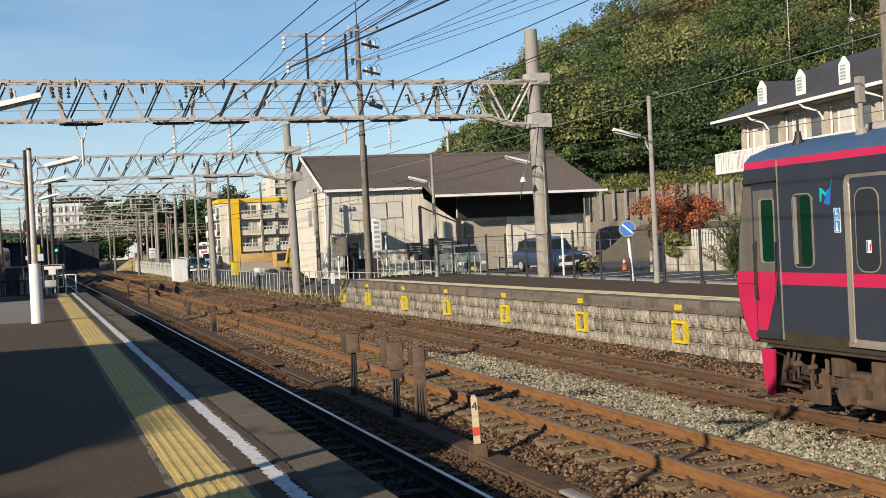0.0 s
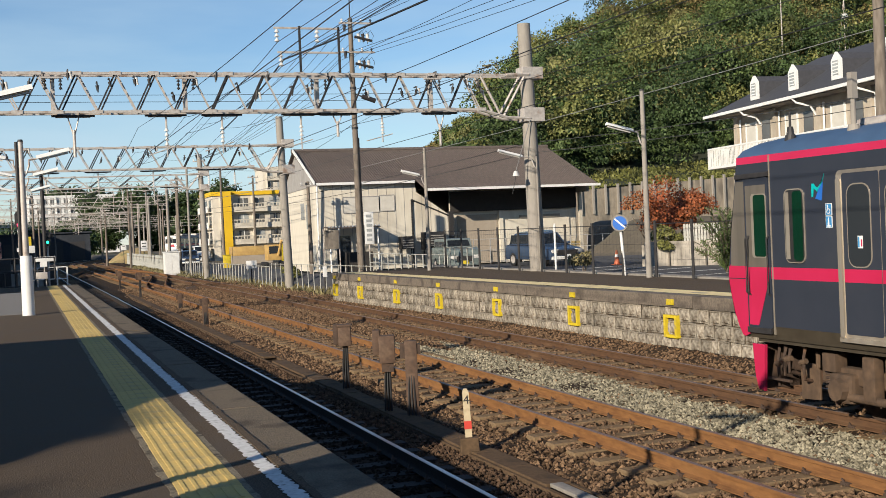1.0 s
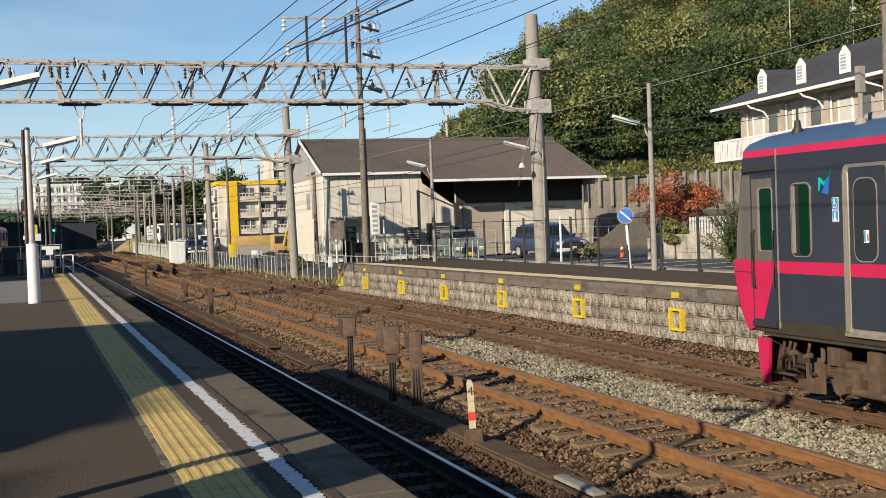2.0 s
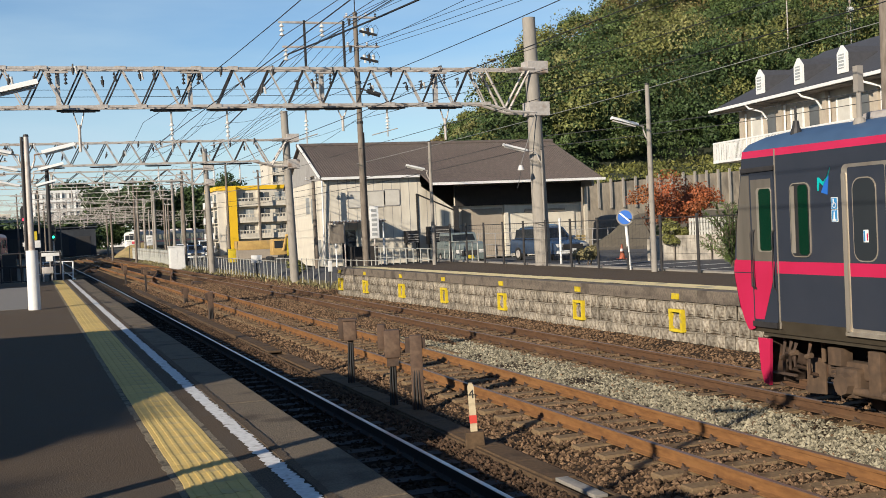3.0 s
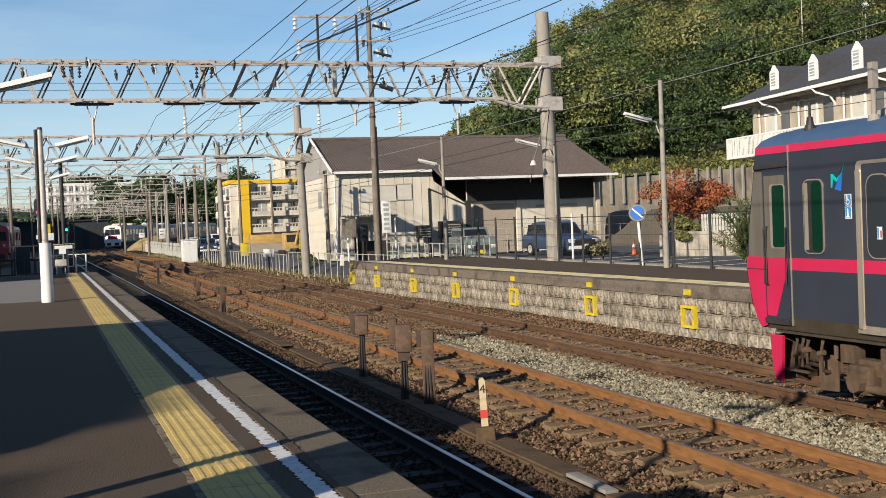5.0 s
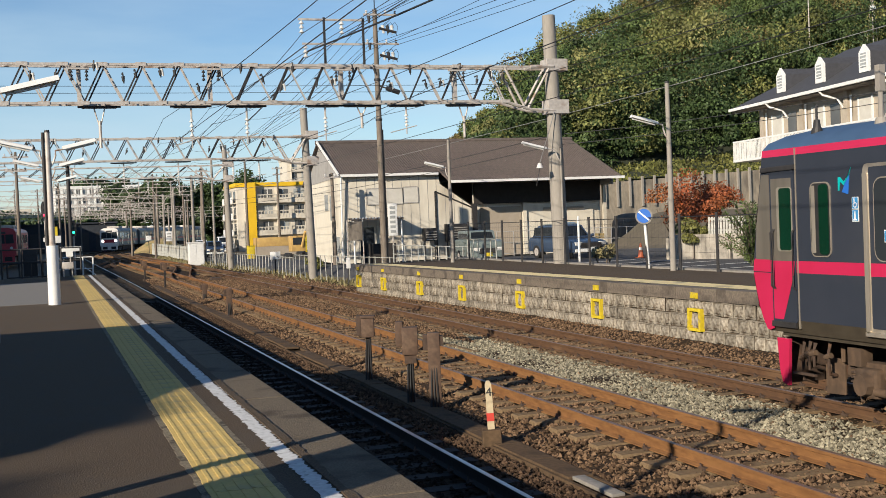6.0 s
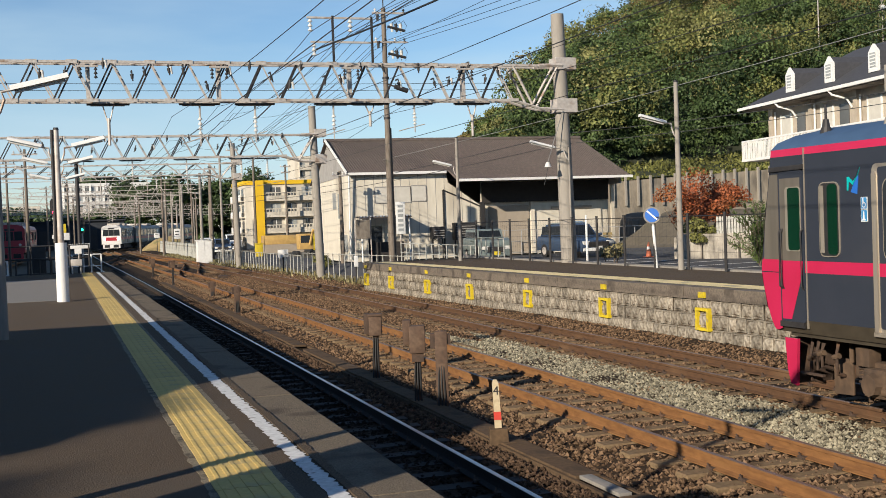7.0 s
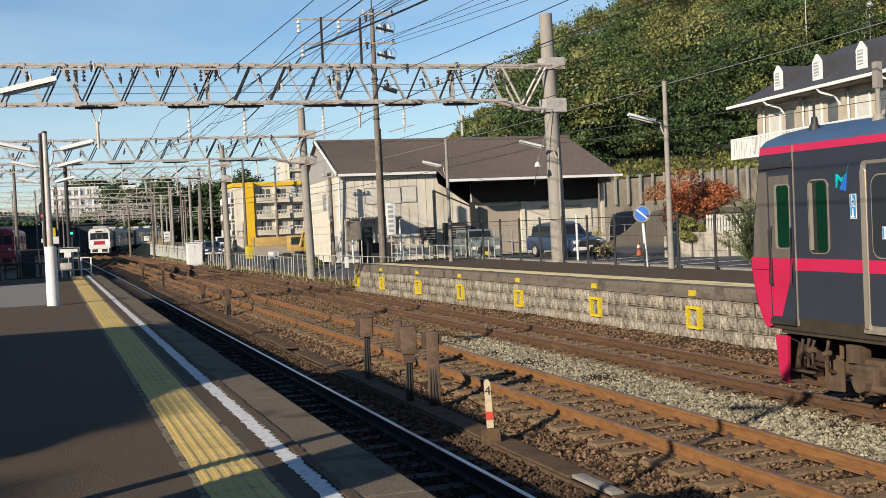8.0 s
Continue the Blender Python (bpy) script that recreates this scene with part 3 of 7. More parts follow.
# ---- overhead line structures ----
def gantry(y, xl, xr, zt, zb, panel, depth, name_label, poles, pole_r, fine=True):
    """A lattice beam across the tracks on concrete poles; poles: (x, foot z, top z)."""
    g = thing("overhead_gantry", xr, y, poles[0][1], label=name_label, category="gantry", group="gantries over the tracks")
    ox, oy, oz = -xr, -y, -poles[0][1]
    for x, z0, z1 in poles:
        rod("pole", (x + ox, 0, z0 + oz), (x + ox - 0.006 * (z1 - z0) * 3, 0, z1 + oz), pole_r * 1.12, POLE_C, g, pole_r * 0.88, 18, "grey concrete pole")
    chord = 0.036 if fine else 0.05
    for yy in (-depth / 2, depth / 2):
        box("top_chord", xl + ox, xr + ox - 0.9, yy - chord, yy + chord, zt + oz - chord, zt + oz + chord, STEEL, g)
        box("bottom_chord", xl + ox, xr + ox - 1.9, yy - chord, yy + chord, zb + oz - chord, zb + oz + chord, STEEL, g)
        # haunch at the pole
        bm = bmesh.new()
        for a, b, r in (((xr - 0.95, zt), (xr - 0.1, zt + 0.02), 0.07), ((xr - 1.95, zb), (xr - 0.95, zb - 0.28), 0.05), ((xr - 0.95, zb - 0.28), (xr - 0.1, zb - 0.32), 0.05), ((xr - 1.9, zt), (xr - 1.2, zb - 0.2), 0.045), ((xr - 1.1, zb - 0.25), (xr - 0.25, zt), 0.045)):
            bm_rod(bm, (a[0] + ox, yy, a[1] + oz), (b[0] + ox, yy, b[1] + oz), r, n=6)
        part("haunch", bm, STEEL, g)
    h = zt - zb
    bm = bmesh.new()
    ang = math.atan2(panel / 2, h)
    ln = math.hypot(panel / 2, h)
    bm_box(bm, -0.022, 0.022, -0.012, 0.012, 0, ln)
    dia = to_mesh("diagonal", bm, STEEL)
    bm = bmesh.new()
    bm_rod(bm, (0, -depth / 2, 0), (-panel / 2, depth / 2, 0), 0.022, n=4)
    lace = to_mesh("lacing_bar", bm, STEEL)
    # diagonals of one slant are dark steel, standing in for their unlit faces
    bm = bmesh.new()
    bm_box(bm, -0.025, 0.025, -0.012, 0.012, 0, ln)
    dia_shaded = to_mesh("diagonal", bm, STEEL_DARK)
    bm = bmesh.new()
    bm_box(bm, -0.16, 0.16, -depth / 2 - 0.06, -depth / 2 - 0.045, -0.055, 0.055)
    plate = to_mesh("gusset_plate", bm, STEEL)
    x = xr - 1.9
    k = 0
    while x - panel > xl:
        for yy, flip in ((-depth / 2 + 0.05, 1), (depth / 2 - 0.05, -1)):
            for xa, sgn in ((x, -1), (x - panel, 1)):
                o = new("diagonal", dia_shaded if sgn > 0 else dia)
                o.parent = g
                o.matrix_basis = pose(xa + ox + (0.1 if flip < 0 else 0), yy, zb + oz, 0, 0, 0) @ Matrix.Rotation(sgn * ang, 4, "Y")
        for xa, za in ((x, zb), (x - panel / 2, zt)):
            for nm, me in (("lacing_bar", lace), ("gusset_plate", plate)):
                o = new(nm, me)
                o.parent = g
                o.location = (xa + ox, 0, za + oz)
        x -= panel
        k += 1
    for z0, z1 in ((zt - 0.12, zt + 0.28), (zb - 0.42, zb + 0.05)):
        bm = bmesh.new()
        r = pole_r * 1.25
        bm_box(bm, ox + xr - r * 1.1, ox + xr + r * 1.35, -depth / 2 - 0.03, depth / 2 + 0.03, z0 + oz, z1 + oz)
        part("pole_bracket", bm, STEEL, g, bevel=0.01)
    return g


def insulator(bm, x, y, z, h, n=3, r=0.085):
    for k in range(n):
        zc = z - (k + 0.5) * h / n
        bm_rod(bm, (x, y, zc - h / n * 0.28), (x, y, zc + h / n * 0.28), r, r * 0.45, 10)
    bm_rod(bm, (x, y, z), (x, y, z - h), r * 0.28, n=6)


def dropper(x, y, z, length, kind):
    """A hanger under a gantry beam with its support insulators."""
    d = thing("wire_support", x, y, z, label="steel wire support with insulators under a gantry", category="wire support", group="wire supports")
    bm = bmesh.new()
    bm_box(bm, -0.62, 0.62, -0.06, 0.06, -0.05, 0.0)
    bm_box(bm, -0.5, 0.5, 0.2, 0.28, -0.05, 0.0)
    part("mounting_plate", bm, STEEL_DARK, d)
    if kind == "arm":
        bm = bmesh.new()
        bm_rod(bm, (-0.17, 0, 0), (-0.03, 0, -length * 0.45), 0.022, n=6)
        bm_rod(bm, (0.17, 0, 0), (0.03, 0, -length * 0.45), 0.022, n=6)
        bm_rod(bm, (0, 0, -length * 0.35), (0, 0, -length), 0.045, n=8)
        part("fork", bm, STEEL, d)
    else:
        rod("stem", (0, 0, 0), (0, 0, -length * 0.35), 0.03, STEEL, d, n=6)
        bm = bmesh.new()
        insulator(bm, 0, 0, -length * 0.3, length * 0.45, 4, 0.075)
        part("insulator", bm, PORCELAIN, d, "white porcelain disc insulator", smooth=True)
        bm = bmesh.new()
        bm_rod(bm, (0, 0, -length * 0.75), (0.0, 0, -length), 0.02, n=6)
        bm_rod(bm, (-0.55, 0, -length * 0.95), (0.35, 0, -length * 0.72), 0.018, n=6)
        part("registration_arm", bm, STEEL, d)
    return d


G1, G2, G3 = 35.9, 58.0, 80.0
gantry(G1, -7.5, 16.5, 7.62, 6.47, 1.12, 0.5, "weathered lattice steel gantry on a concrete pole", [(16.55, 0.9, 9.4), (-7.5, 0.9, 8.6)], 0.25)
gantry(G2, -7.5, 12.9, 7.18, 6.12, 1.12, 0.5, "rusty lattice steel gantry over the tracks on concrete poles", [(12.75, -0.3, 8.64), (-7.6, -0.3, 8.5)], 0.205)
gantry(G3, -8.0, 11.9, 7.05, 6.3, 1.9, 0.4, "distant lattice steel gantry over the tracks", [(11.85, -0.3, 8.43), (-8.0, -0.3, 8.3)], 0.19)
for x, k, ln in ((1.6, "arm", 1.25), (4.3, "rod", 1.3), (6.0, "rod", 1.2), (8.5, "rod", 1.15), (9.7, "arm", 0.75), (11.2, "rod", 0.95), (13.2, "arm", 1.1)):
    dropper(x, G1, 6.40, ln, k)
for x, k, ln in ((1.2, "arm", 1.0), (3.6, "rod", 1.1), (6.2, "rod", 1.1), (8.9, "rod", 1.1), (10.2, "rod", 1.0)):
    dropper(x, G2, 6.05, ln, k)
for x in (3.2, 6.5, 9.6):
    dropper(x, G3, 6.24, 1.0, "rod")


def guy():
    t = thing("guy_wire", 15.9, 35.5, 0, 0, "short guy wire with an insulator ball on a gantry pole", "guy wire")
    rod("wire", (0.45, 0.1, 6.1), (-0.25, -0.1, 4.35), 0.014, WIRE_L, t, n=6)
    rod("ball", (-0.25, -0.1, 4.20), (-0.25, -0.1, 4.36), 0.12, PORCELAIN, t, 0.06, 12)
    rod("tail", (-0.25, -0.1, 4.20), (-0.4, -0.1, 3.6), 0.012, WIRE, t, n=6)


guy()


def top_posts():
    """The twin posts with cross-arms on the near gantry."""
    t = thing("feeder_mast", 9.0, G1, 7.66, label="twin steel posts with cross-arms and insulators on a gantry", category="feeder mast")
    for x in (-0.42, 0.86):
        box("post", x - 0.035, x + 0.035, -0.03, 0.03, 0, 1.52, STEEL_DARK, t)
    for z, x0, x1 in ((1.45, -1.25, 0.9), (0.68, -1.15, 0.9)):
        box("cross_arm", x0, x1, -0.03, 0.03, z - 0.03, z + 0.03, STEEL, t)
    for x, z in ((-1.15, 1.42), (0.15, 1.42), (-1.05, 0.65)):
        bm = bmesh.new()
        insulator(bm, x, 0, z, 0.42, 3)
        part("insulator", bm, PORCELAIN, t, "white porcelain insulator", smooth=True)


top_posts()


def wire(pts, r, material=WIRE, label="thin black overhead wire", sag=None, group="overhead wires"):
    bm = bmesh.new()
    for a, b, s in pts:
        bm_tube(bm, sagging(a, b, s), r, 5)
    ob = part("overhead_wire", bm, material)
    tagged(ob, label, "wire", group)
    return ob


def spans(x_of, z, ys, sag, r, material=WIRE, label="thin black overhead wire"):
    wire([((x_of(a), a, z), (x_of(b), b, z), sag) for a, b in zip(ys, ys[1:])], r, material, label)


def beam_post(x):
    """An upright between the chords of the near gantry, with its insulators."""
    t = thing("gantry_hanger", x, G1, 6.5, 0, "steel upright with dark insulators inside a gantry", "gantry hanger", "gantry hangers")
    box("upright", -0.06, 0.06, -0.1, 0.1, 0.0, 1.1, STEEL, t)
    for dx in (-0.22, 0.22):
        bm = bmesh.new()
        insulator(bm, dx, -0.32, 0.95, 0.34, 3, 0.06)
        part("insulator", bm, STEEL_DARK, t, "dark insulator", smooth=True)
    box("bracket", -0.3, 0.3, -0.36, -0.26, 0.95, 1.0, STEEL, t)


for x in (1.05, 4.9, 9.05, 12.9):
    beam_post(x)
def beam_fittings(y, xl, xr, zb, zt, count, seed):
    """Small insulators, clamps and short jumpers hung within a lattice beam."""
    rnd = random.Random(seed)
    for k in range(count):
        x = xl + (xr - xl) * (k + rnd.uniform(0.2, 0.8)) / count
        z = zb + (zt - zb) * rnd.uniform(0.35, 0.95)
        t = thing("beam_fitting", x, y - 0.3, z, 0, "small dark clamp and insulator on a gantry beam", "insulator", "gantry fittings")
        bm = bmesh.new()
        lean = rnd.uniform(-0.10, 0.10)
        bm_rod(bm, (0, 0, 0.16), (lean, 0, -0.16), 0.022, n=5)
        bm_rod(bm, (lean * 0.2, 0, 0.05), (lean * 0.5, 0, -0.10), 0.055, 0.035, 8)
        part("clamp", bm, STEEL_DARK, t)
        if k % 3 == 0:
            bm = bmesh.new()
            bm_rod(bm, (0.06, 0, 0.10), (0.10, 0, -0.12), 0.045, 0.03, 8)
            part("insulator", bm, PORCELAIN, t, "white insulator")
        bm = bmesh.new()
        bm_box(bm, -0.02, 0.02, 0.0, 0.28, 0.13, 0.17)
        part("bracket", bm, STEEL_DARK, t)


beam_fittings(G1, -0.5, 15.0, 6.47, 7.62, 26, 3)
beam_fittings(G2, -2.0, 11.5, 6.12, 7.18, 20, 5)
for z, yy in ((7.12, 36.6), (6.92, 36.7)):
    wire([((-8.0, yy, z), (16.4, yy, z + 0.05), 0.06)], 0.008)


for i in range(3):
    spans(lambda y, i=i: curve_x(i, y), 5.05, [-20, G1, G2, G3, 115, 150, 190, 240], 0.03, 0.008, WIRE, "copper contact wire over a track")
    spans(lambda y, i=i: curve_x(i, y), 6.0, [-20, G1, G2, G3, 115, 150, 190, 240], 0.55, 0.007, WIRE, "messenger wire over a track")
for x, z, sag, r in ((7.85, 8.65, 0.5, 0.011), (9.15, 8.65, 0.5, 0.011), (7.95, 7.88, 0.45, 0.011), (8.6, 8.3, 0.6, 0.007), (9.9, 8.1, 0.6, 0.007), (5.9, 6.9, 0.5, 0.007), (12.2, 7.1, 0.5, 0.007)):
    spans(lambda y, x=x: x - 0.02 * max(0, y - 60), z, [-22, G1, G2, G3, 115, 150, 200], sag, r)

# ---- lamp posts ----
def luminaire(parent, x0, x1, y, z0, z1):
    """A slim box luminaire between two ends."""
    d = Vector((x1 - x0, 0, z1 - z0))
    m = Matrix.Translation((x0, y, z0)) @ d.to_track_quat("X", "Z").to_matrix().to_4x4()
    bm = bmesh.new()
    ln = d.length
    prof = [(-0.08, 0.0), (0.08, 0.0), (0.066, 0.058), (0.025, 0.078), (-0.025, 0.078), (-0.066, 0.058)]
    ends = []
    for xx in (0.0, ln):
        ends.append([bm.verts.new(m @ Vector((xx, a, b))) for a, b in prof])
    n = len(prof)
    for i in range(n):
        bm.faces.new((ends[0][i], ends[0][(i + 1) % n], ends[1][(i + 1) % n], ends[1][i]))
    bm.faces.new(ends[0])
    bm.faces.new(ends[1][::-1])
    housing = part("luminaire", bm, WHITE, parent, "white fluorescent luminaire housing")
    bm = bmesh.new()
    bm_rod(bm, m @ Vector((0.05, 0, -0.03)), m @ Vector((ln - 0.05, 0, -0.03)), 0.022, n=8)
    part("tube", bm, PORCELAIN, housing)


def station_lamp(x, y, z0, z1, side, reach, rise, length, label, r=0.06, sleeve=None, both=False, arm=True):
    t = thing("station_lamp", x, y, z0, label=label, category="lamp post", group="platform lamps")
    h = z1 - z0
    rod("pole", (0, 0, 0), (0, 0, h), r * 1.15, POLE_C if sleeve is None else STEEL, t, r * 0.8, 12)
    rod("pole_cap", (0, 0, h), (0, 0, h + 0.05), r * 0.9, STEEL_DARK, t, r * 0.7, 12)
    if sleeve:
        rod("sleeve", (0, 0, 0), (0, 0, sleeve), r * 1.9, WHITE, t, r * 1.8, 16, "white painted lower sleeve")
        rod("conduit", (-r * 1.5, -0.02, sleeve), (-r * 1.3, -0.02, h), r * 0.5, STEEL_DARK, t)
    for s in ((side, -side) if both else (side,)):
        bm = bmesh.new()
        zz = h - rise
        pts = [(0, 0, zz - 0.35), (s * 0.10, 0, zz - 0.22), (s * 0.16, 0, zz - 0.05), (s * reach * 0.5, 0, zz + 0.06), (s * (reach + 0.05), 0, zz + 0.1)]
        bm_tube(bm, pts, 0.022, 6)
        part("arm", bm, STEEL, t)
        luminaire(t, s * reach, s * (reach + length), 0, zz + 0.08, zz + 0.08 + length * 0.24)
    return t


station_lamp(16.05, 27.6, P2, 6.05, -1, 0.35, 1.19, 0.78, "white lamp on a slim concrete post on the platform", 0.074)
station_lamp(14.75, 42.0, P2, 5.7, -1, 0.26, 1.15, 0.72, "white lamp on a slim post at the platform", 0.07)
station_lamp(16.50, 35.55, P2, 4.86, -1, 0.55, 0.1, 0.85, "white lamp bracketed beside a concrete gantry pole", 0.035)
station_lamp(0.06, 26.65, PLAT, 4.83, 1, 0.32, 0.46, 0.70, "twin-arm platform lamp on a steel post with white sleeve", 0.070, 1.3, True)
for y in (36.5, 46.5):
    station_lamp(0.10, y, PLAT - (0.1 if y > 46 else 0), 4.93, 1, 0.3, 0.35, 0.72, "twin-arm platform lamp on a steel post", 0.075, 1.2, True)
station_lamp(-0.80, 17.6, PLAT, 4.83, 1, 0.25, 0.3, 0.80, "twin-arm platform lamp on a brown weathered post", 0.07, None, True)
station_lamp(-1.5, 5.6, PLAT, 5.05, 1, 0.25, 0.3, 0.80, "twin-arm platform lamp on a brown weathered post", 0.055, None, True)

# ---- utility pole ----
def utility_pole(x, y, z0, z1, r, arms, label):
    t = thing("utility_pole", x, y, z0, label=label, category="utility pole", group="utility poles")
    h = z1 - z0
    rod("pole", (0, 0, 0), (0, 0, h), r * 1.3, POLE_W, t, r * 0.8, 14)
    for z, x0, x1 in arms:
        box("cross_arm", x0, x1, -0.14, -0.06, h - z - 0.04, h - z + 0.04, STEEL, t)
        for k in range(4):
            xx = x0 + (x1 - x0) * (k + 0.3) / 3.6
            bm = bmesh.new()
            insulator(bm, xx, -0.1, h - z + 0.2, 0.18, 2, 0.07)
            part("insulator", bm, STEEL_DARK if k % 2 else PORCELAIN, t, smooth=True)
    return t


up = utility_pole(14.3, 50.0, 0.3, 12.2, 0.125, ((0.25, -0.55, 1.05), (1.55, -0.55, 1.05)), "weathered utility pole with cross-arms and a pole transformer")
rod("spike", (0, 0, 11.85), (0, 0, 12.9), 0.025, STEEL_DARK, up, n=6)
for z in (9.95, 11.15):
    for k in range(3):
        bm = bmesh.new()
        x = 0.30 + 0.21 * k
        bm_rod(bm, (x, -0.16, z + 0.02), (x + 0.05, -0.16, z - 0.34), 0.075, 0.05, 10)
        part("switch_gear", bm, STEEL_DARK if k % 2 else PORCELAIN, up, "pole-mounted switch gear")
        bm = bmesh.new()
        bm_tube(bm, [(x, -0.16, z), (x + 0.16, -0.2, z + 0.16), (x + 0.30, -0.16, z - 0.05), (x + 0.22, -0.14, z - 0.42)], 0.012, 5)
        part("jumper", bm, WIRE, up)
    bm = bmesh.new()
    bm_rod(bm, (0.12, -0.2, z - 0.12), (0.92, -0.2, z - 0.30), 0.06, n=10)
    part("switch_gear", bm, STEEL_DARK, up, "dark switch rail")
    bm = bmesh.new()
    bm_rod(bm, (-0.32, -0.14, z + 0.42), (-0.32, -0.14, z + 0.12), 0.08, 0.05, 10)
    part("switch_gear", bm, STEEL_DARK, up)
for z in (8.7, 7.6, 6.9):
    rod("pole_band", (0, 0, z), (0, 0, z + 0.10), 0.150, STEEL_DARK, up, n=14)
bm = bmesh.new()
bm_rod(bm, (0.35, -0.2, 8.35), (0.95, -0.2, 8.15), 0.11, n=12)
bm_rod(bm, (0.35, -0.2, 8.35), (0.0, 0.0, 8.5), 0.04, n=6)
part("cable_closure", bm, STEEL_DARK, up, "black cable closure", smooth=True)
rod("conduit", (0.17, -0.06, 0.0), (0.14, -0.04, 6.5), 0.03, STEEL_DARK, up, n=6)

for x, y, h in ((13.4, 92.0, 9.0), (15.5, 64.5, 5.6), (12.6, 100.0, 8.0), (10.9, 128.0, 9.0), (13.2, 150.0, 9.0), (15.0, 120.0, 8.0), (17.0, 104.0, 9.0)):
    utility_pole(x, y, -0.2, h, 0.11, ((0.25, -0.5, 0.5),), "weathered slim pole beside the tracks")
utility_pole(21.0, 24.0, 0.6, 12.5, 0.14, ((0.25, -0.6, 0.6),), "grey concrete utility pole beside the car park")


def hill_mast(x, y, z0, z1, box_z, label):
    t = thing("hill_mast", x, y, z0, 0, label, "mast", "masts on the hillside")
    rod("pole", (0, 0, 0), (0, 0, z1 - z0), 0.07, STEEL, t, 0.05, 8)
    if box_z:
        box("box", -0.3, 0.3, -0.2, 0.2, box_z - z0, box_z - z0 + 0.45, WHITE, t, "small white box", bevel=0.03)
        for s in (-1, 1):
            rod("stay", (0, 0, z1 - z0 - 0.3), (s * 1.6, 0.4, 2.0), 0.02, STEEL, t, n=5)


hill_mast(75.0, 100.0, 10.0, 28.0, 0, "thin steel mast among the hillside trees")
hill_mast(83.0, 100.0, 10.0, 25.5, 23.0, "thin steel mast with a white box among hillside trees")


def upright_sign():
    t = thing("upright_sign", 17.7, 60.0, 0.2, 0, "tall narrow white sign with pale grey marks near the warehouse", "sign")
    rod("post", (0, 0.05, 0), (0, 0.05, 3.5), 0.04, STEEL, t, n=8)
    b = box("board", -0.26, 0.26, -0.03, 0.0, 1.7, 3.45, WHITE, t, bevel=0.01)
    for k in range(6):
        box("bar", -0.15, 0.15, -0.036, -0.03, 1.85 + 0.26 * k, 2.0 + 0.26 * k, GLASS_P, b)


upright_sign()
for (a, b, s) in (((14.0, 50, 11.95), (21.0, -30, 14.5), 1.0), ((14.6, 50, 11.95), (23.0, -30, 14.5), 1.0), ((15.2, 50, 11.95), (25, -30, 14.5), 1.0),
                  ((14.0, 50, 10.6), (27.0, -30, 13.5), 1.0), ((14.6, 50, 10.6), (28.5, -30, 13.5), 1.0), ((15.2, 50, 10.6), (30, -30, 13.5), 1.0)):
    wire([(a, b, s), (a, (13.4, 92.0, 8.9), 0.8)], 0.011)
wire([((9.6, 58, 7.9), (8.05, 35.9, 8.12), 0.15), ((8.05, 35.9, 8.12), (13.3, -14, 9.3), 0.7)], 0.028, WIRE, "thick sagging black feeder cable")
wire([((13.5, 92, 5.6), (30.0, 20, 9.6), 0.6), ((30.0, 20, 9.6), (36, -10, 12.0), 0.4)], 0.018, WIRE_L, "pale grey overhead cable")
for dz in (0.0, 0.35):
    wire([((13.4, 92, 4.6 + dz), (16.5, 36, 5.0 + dz), 0.35), ((16.5, 36, 5.0 + dz), (33, 26, 7.0 + dz), 0.3)], 0.012)

# ---- warehouse ----
BLIND = mat("pale_shutter", (0.56, 0.53, 0.47), (0.49, 0.46, 0.40), 0.5, scale=3, bump=0.03)
PANEL_AND_SHADE = mat("dark_panel_and_shade", (0.035, 0.030, 0.027), (0.025, 0.022, 0.02), 0.9, scale=4, bump=0.1)


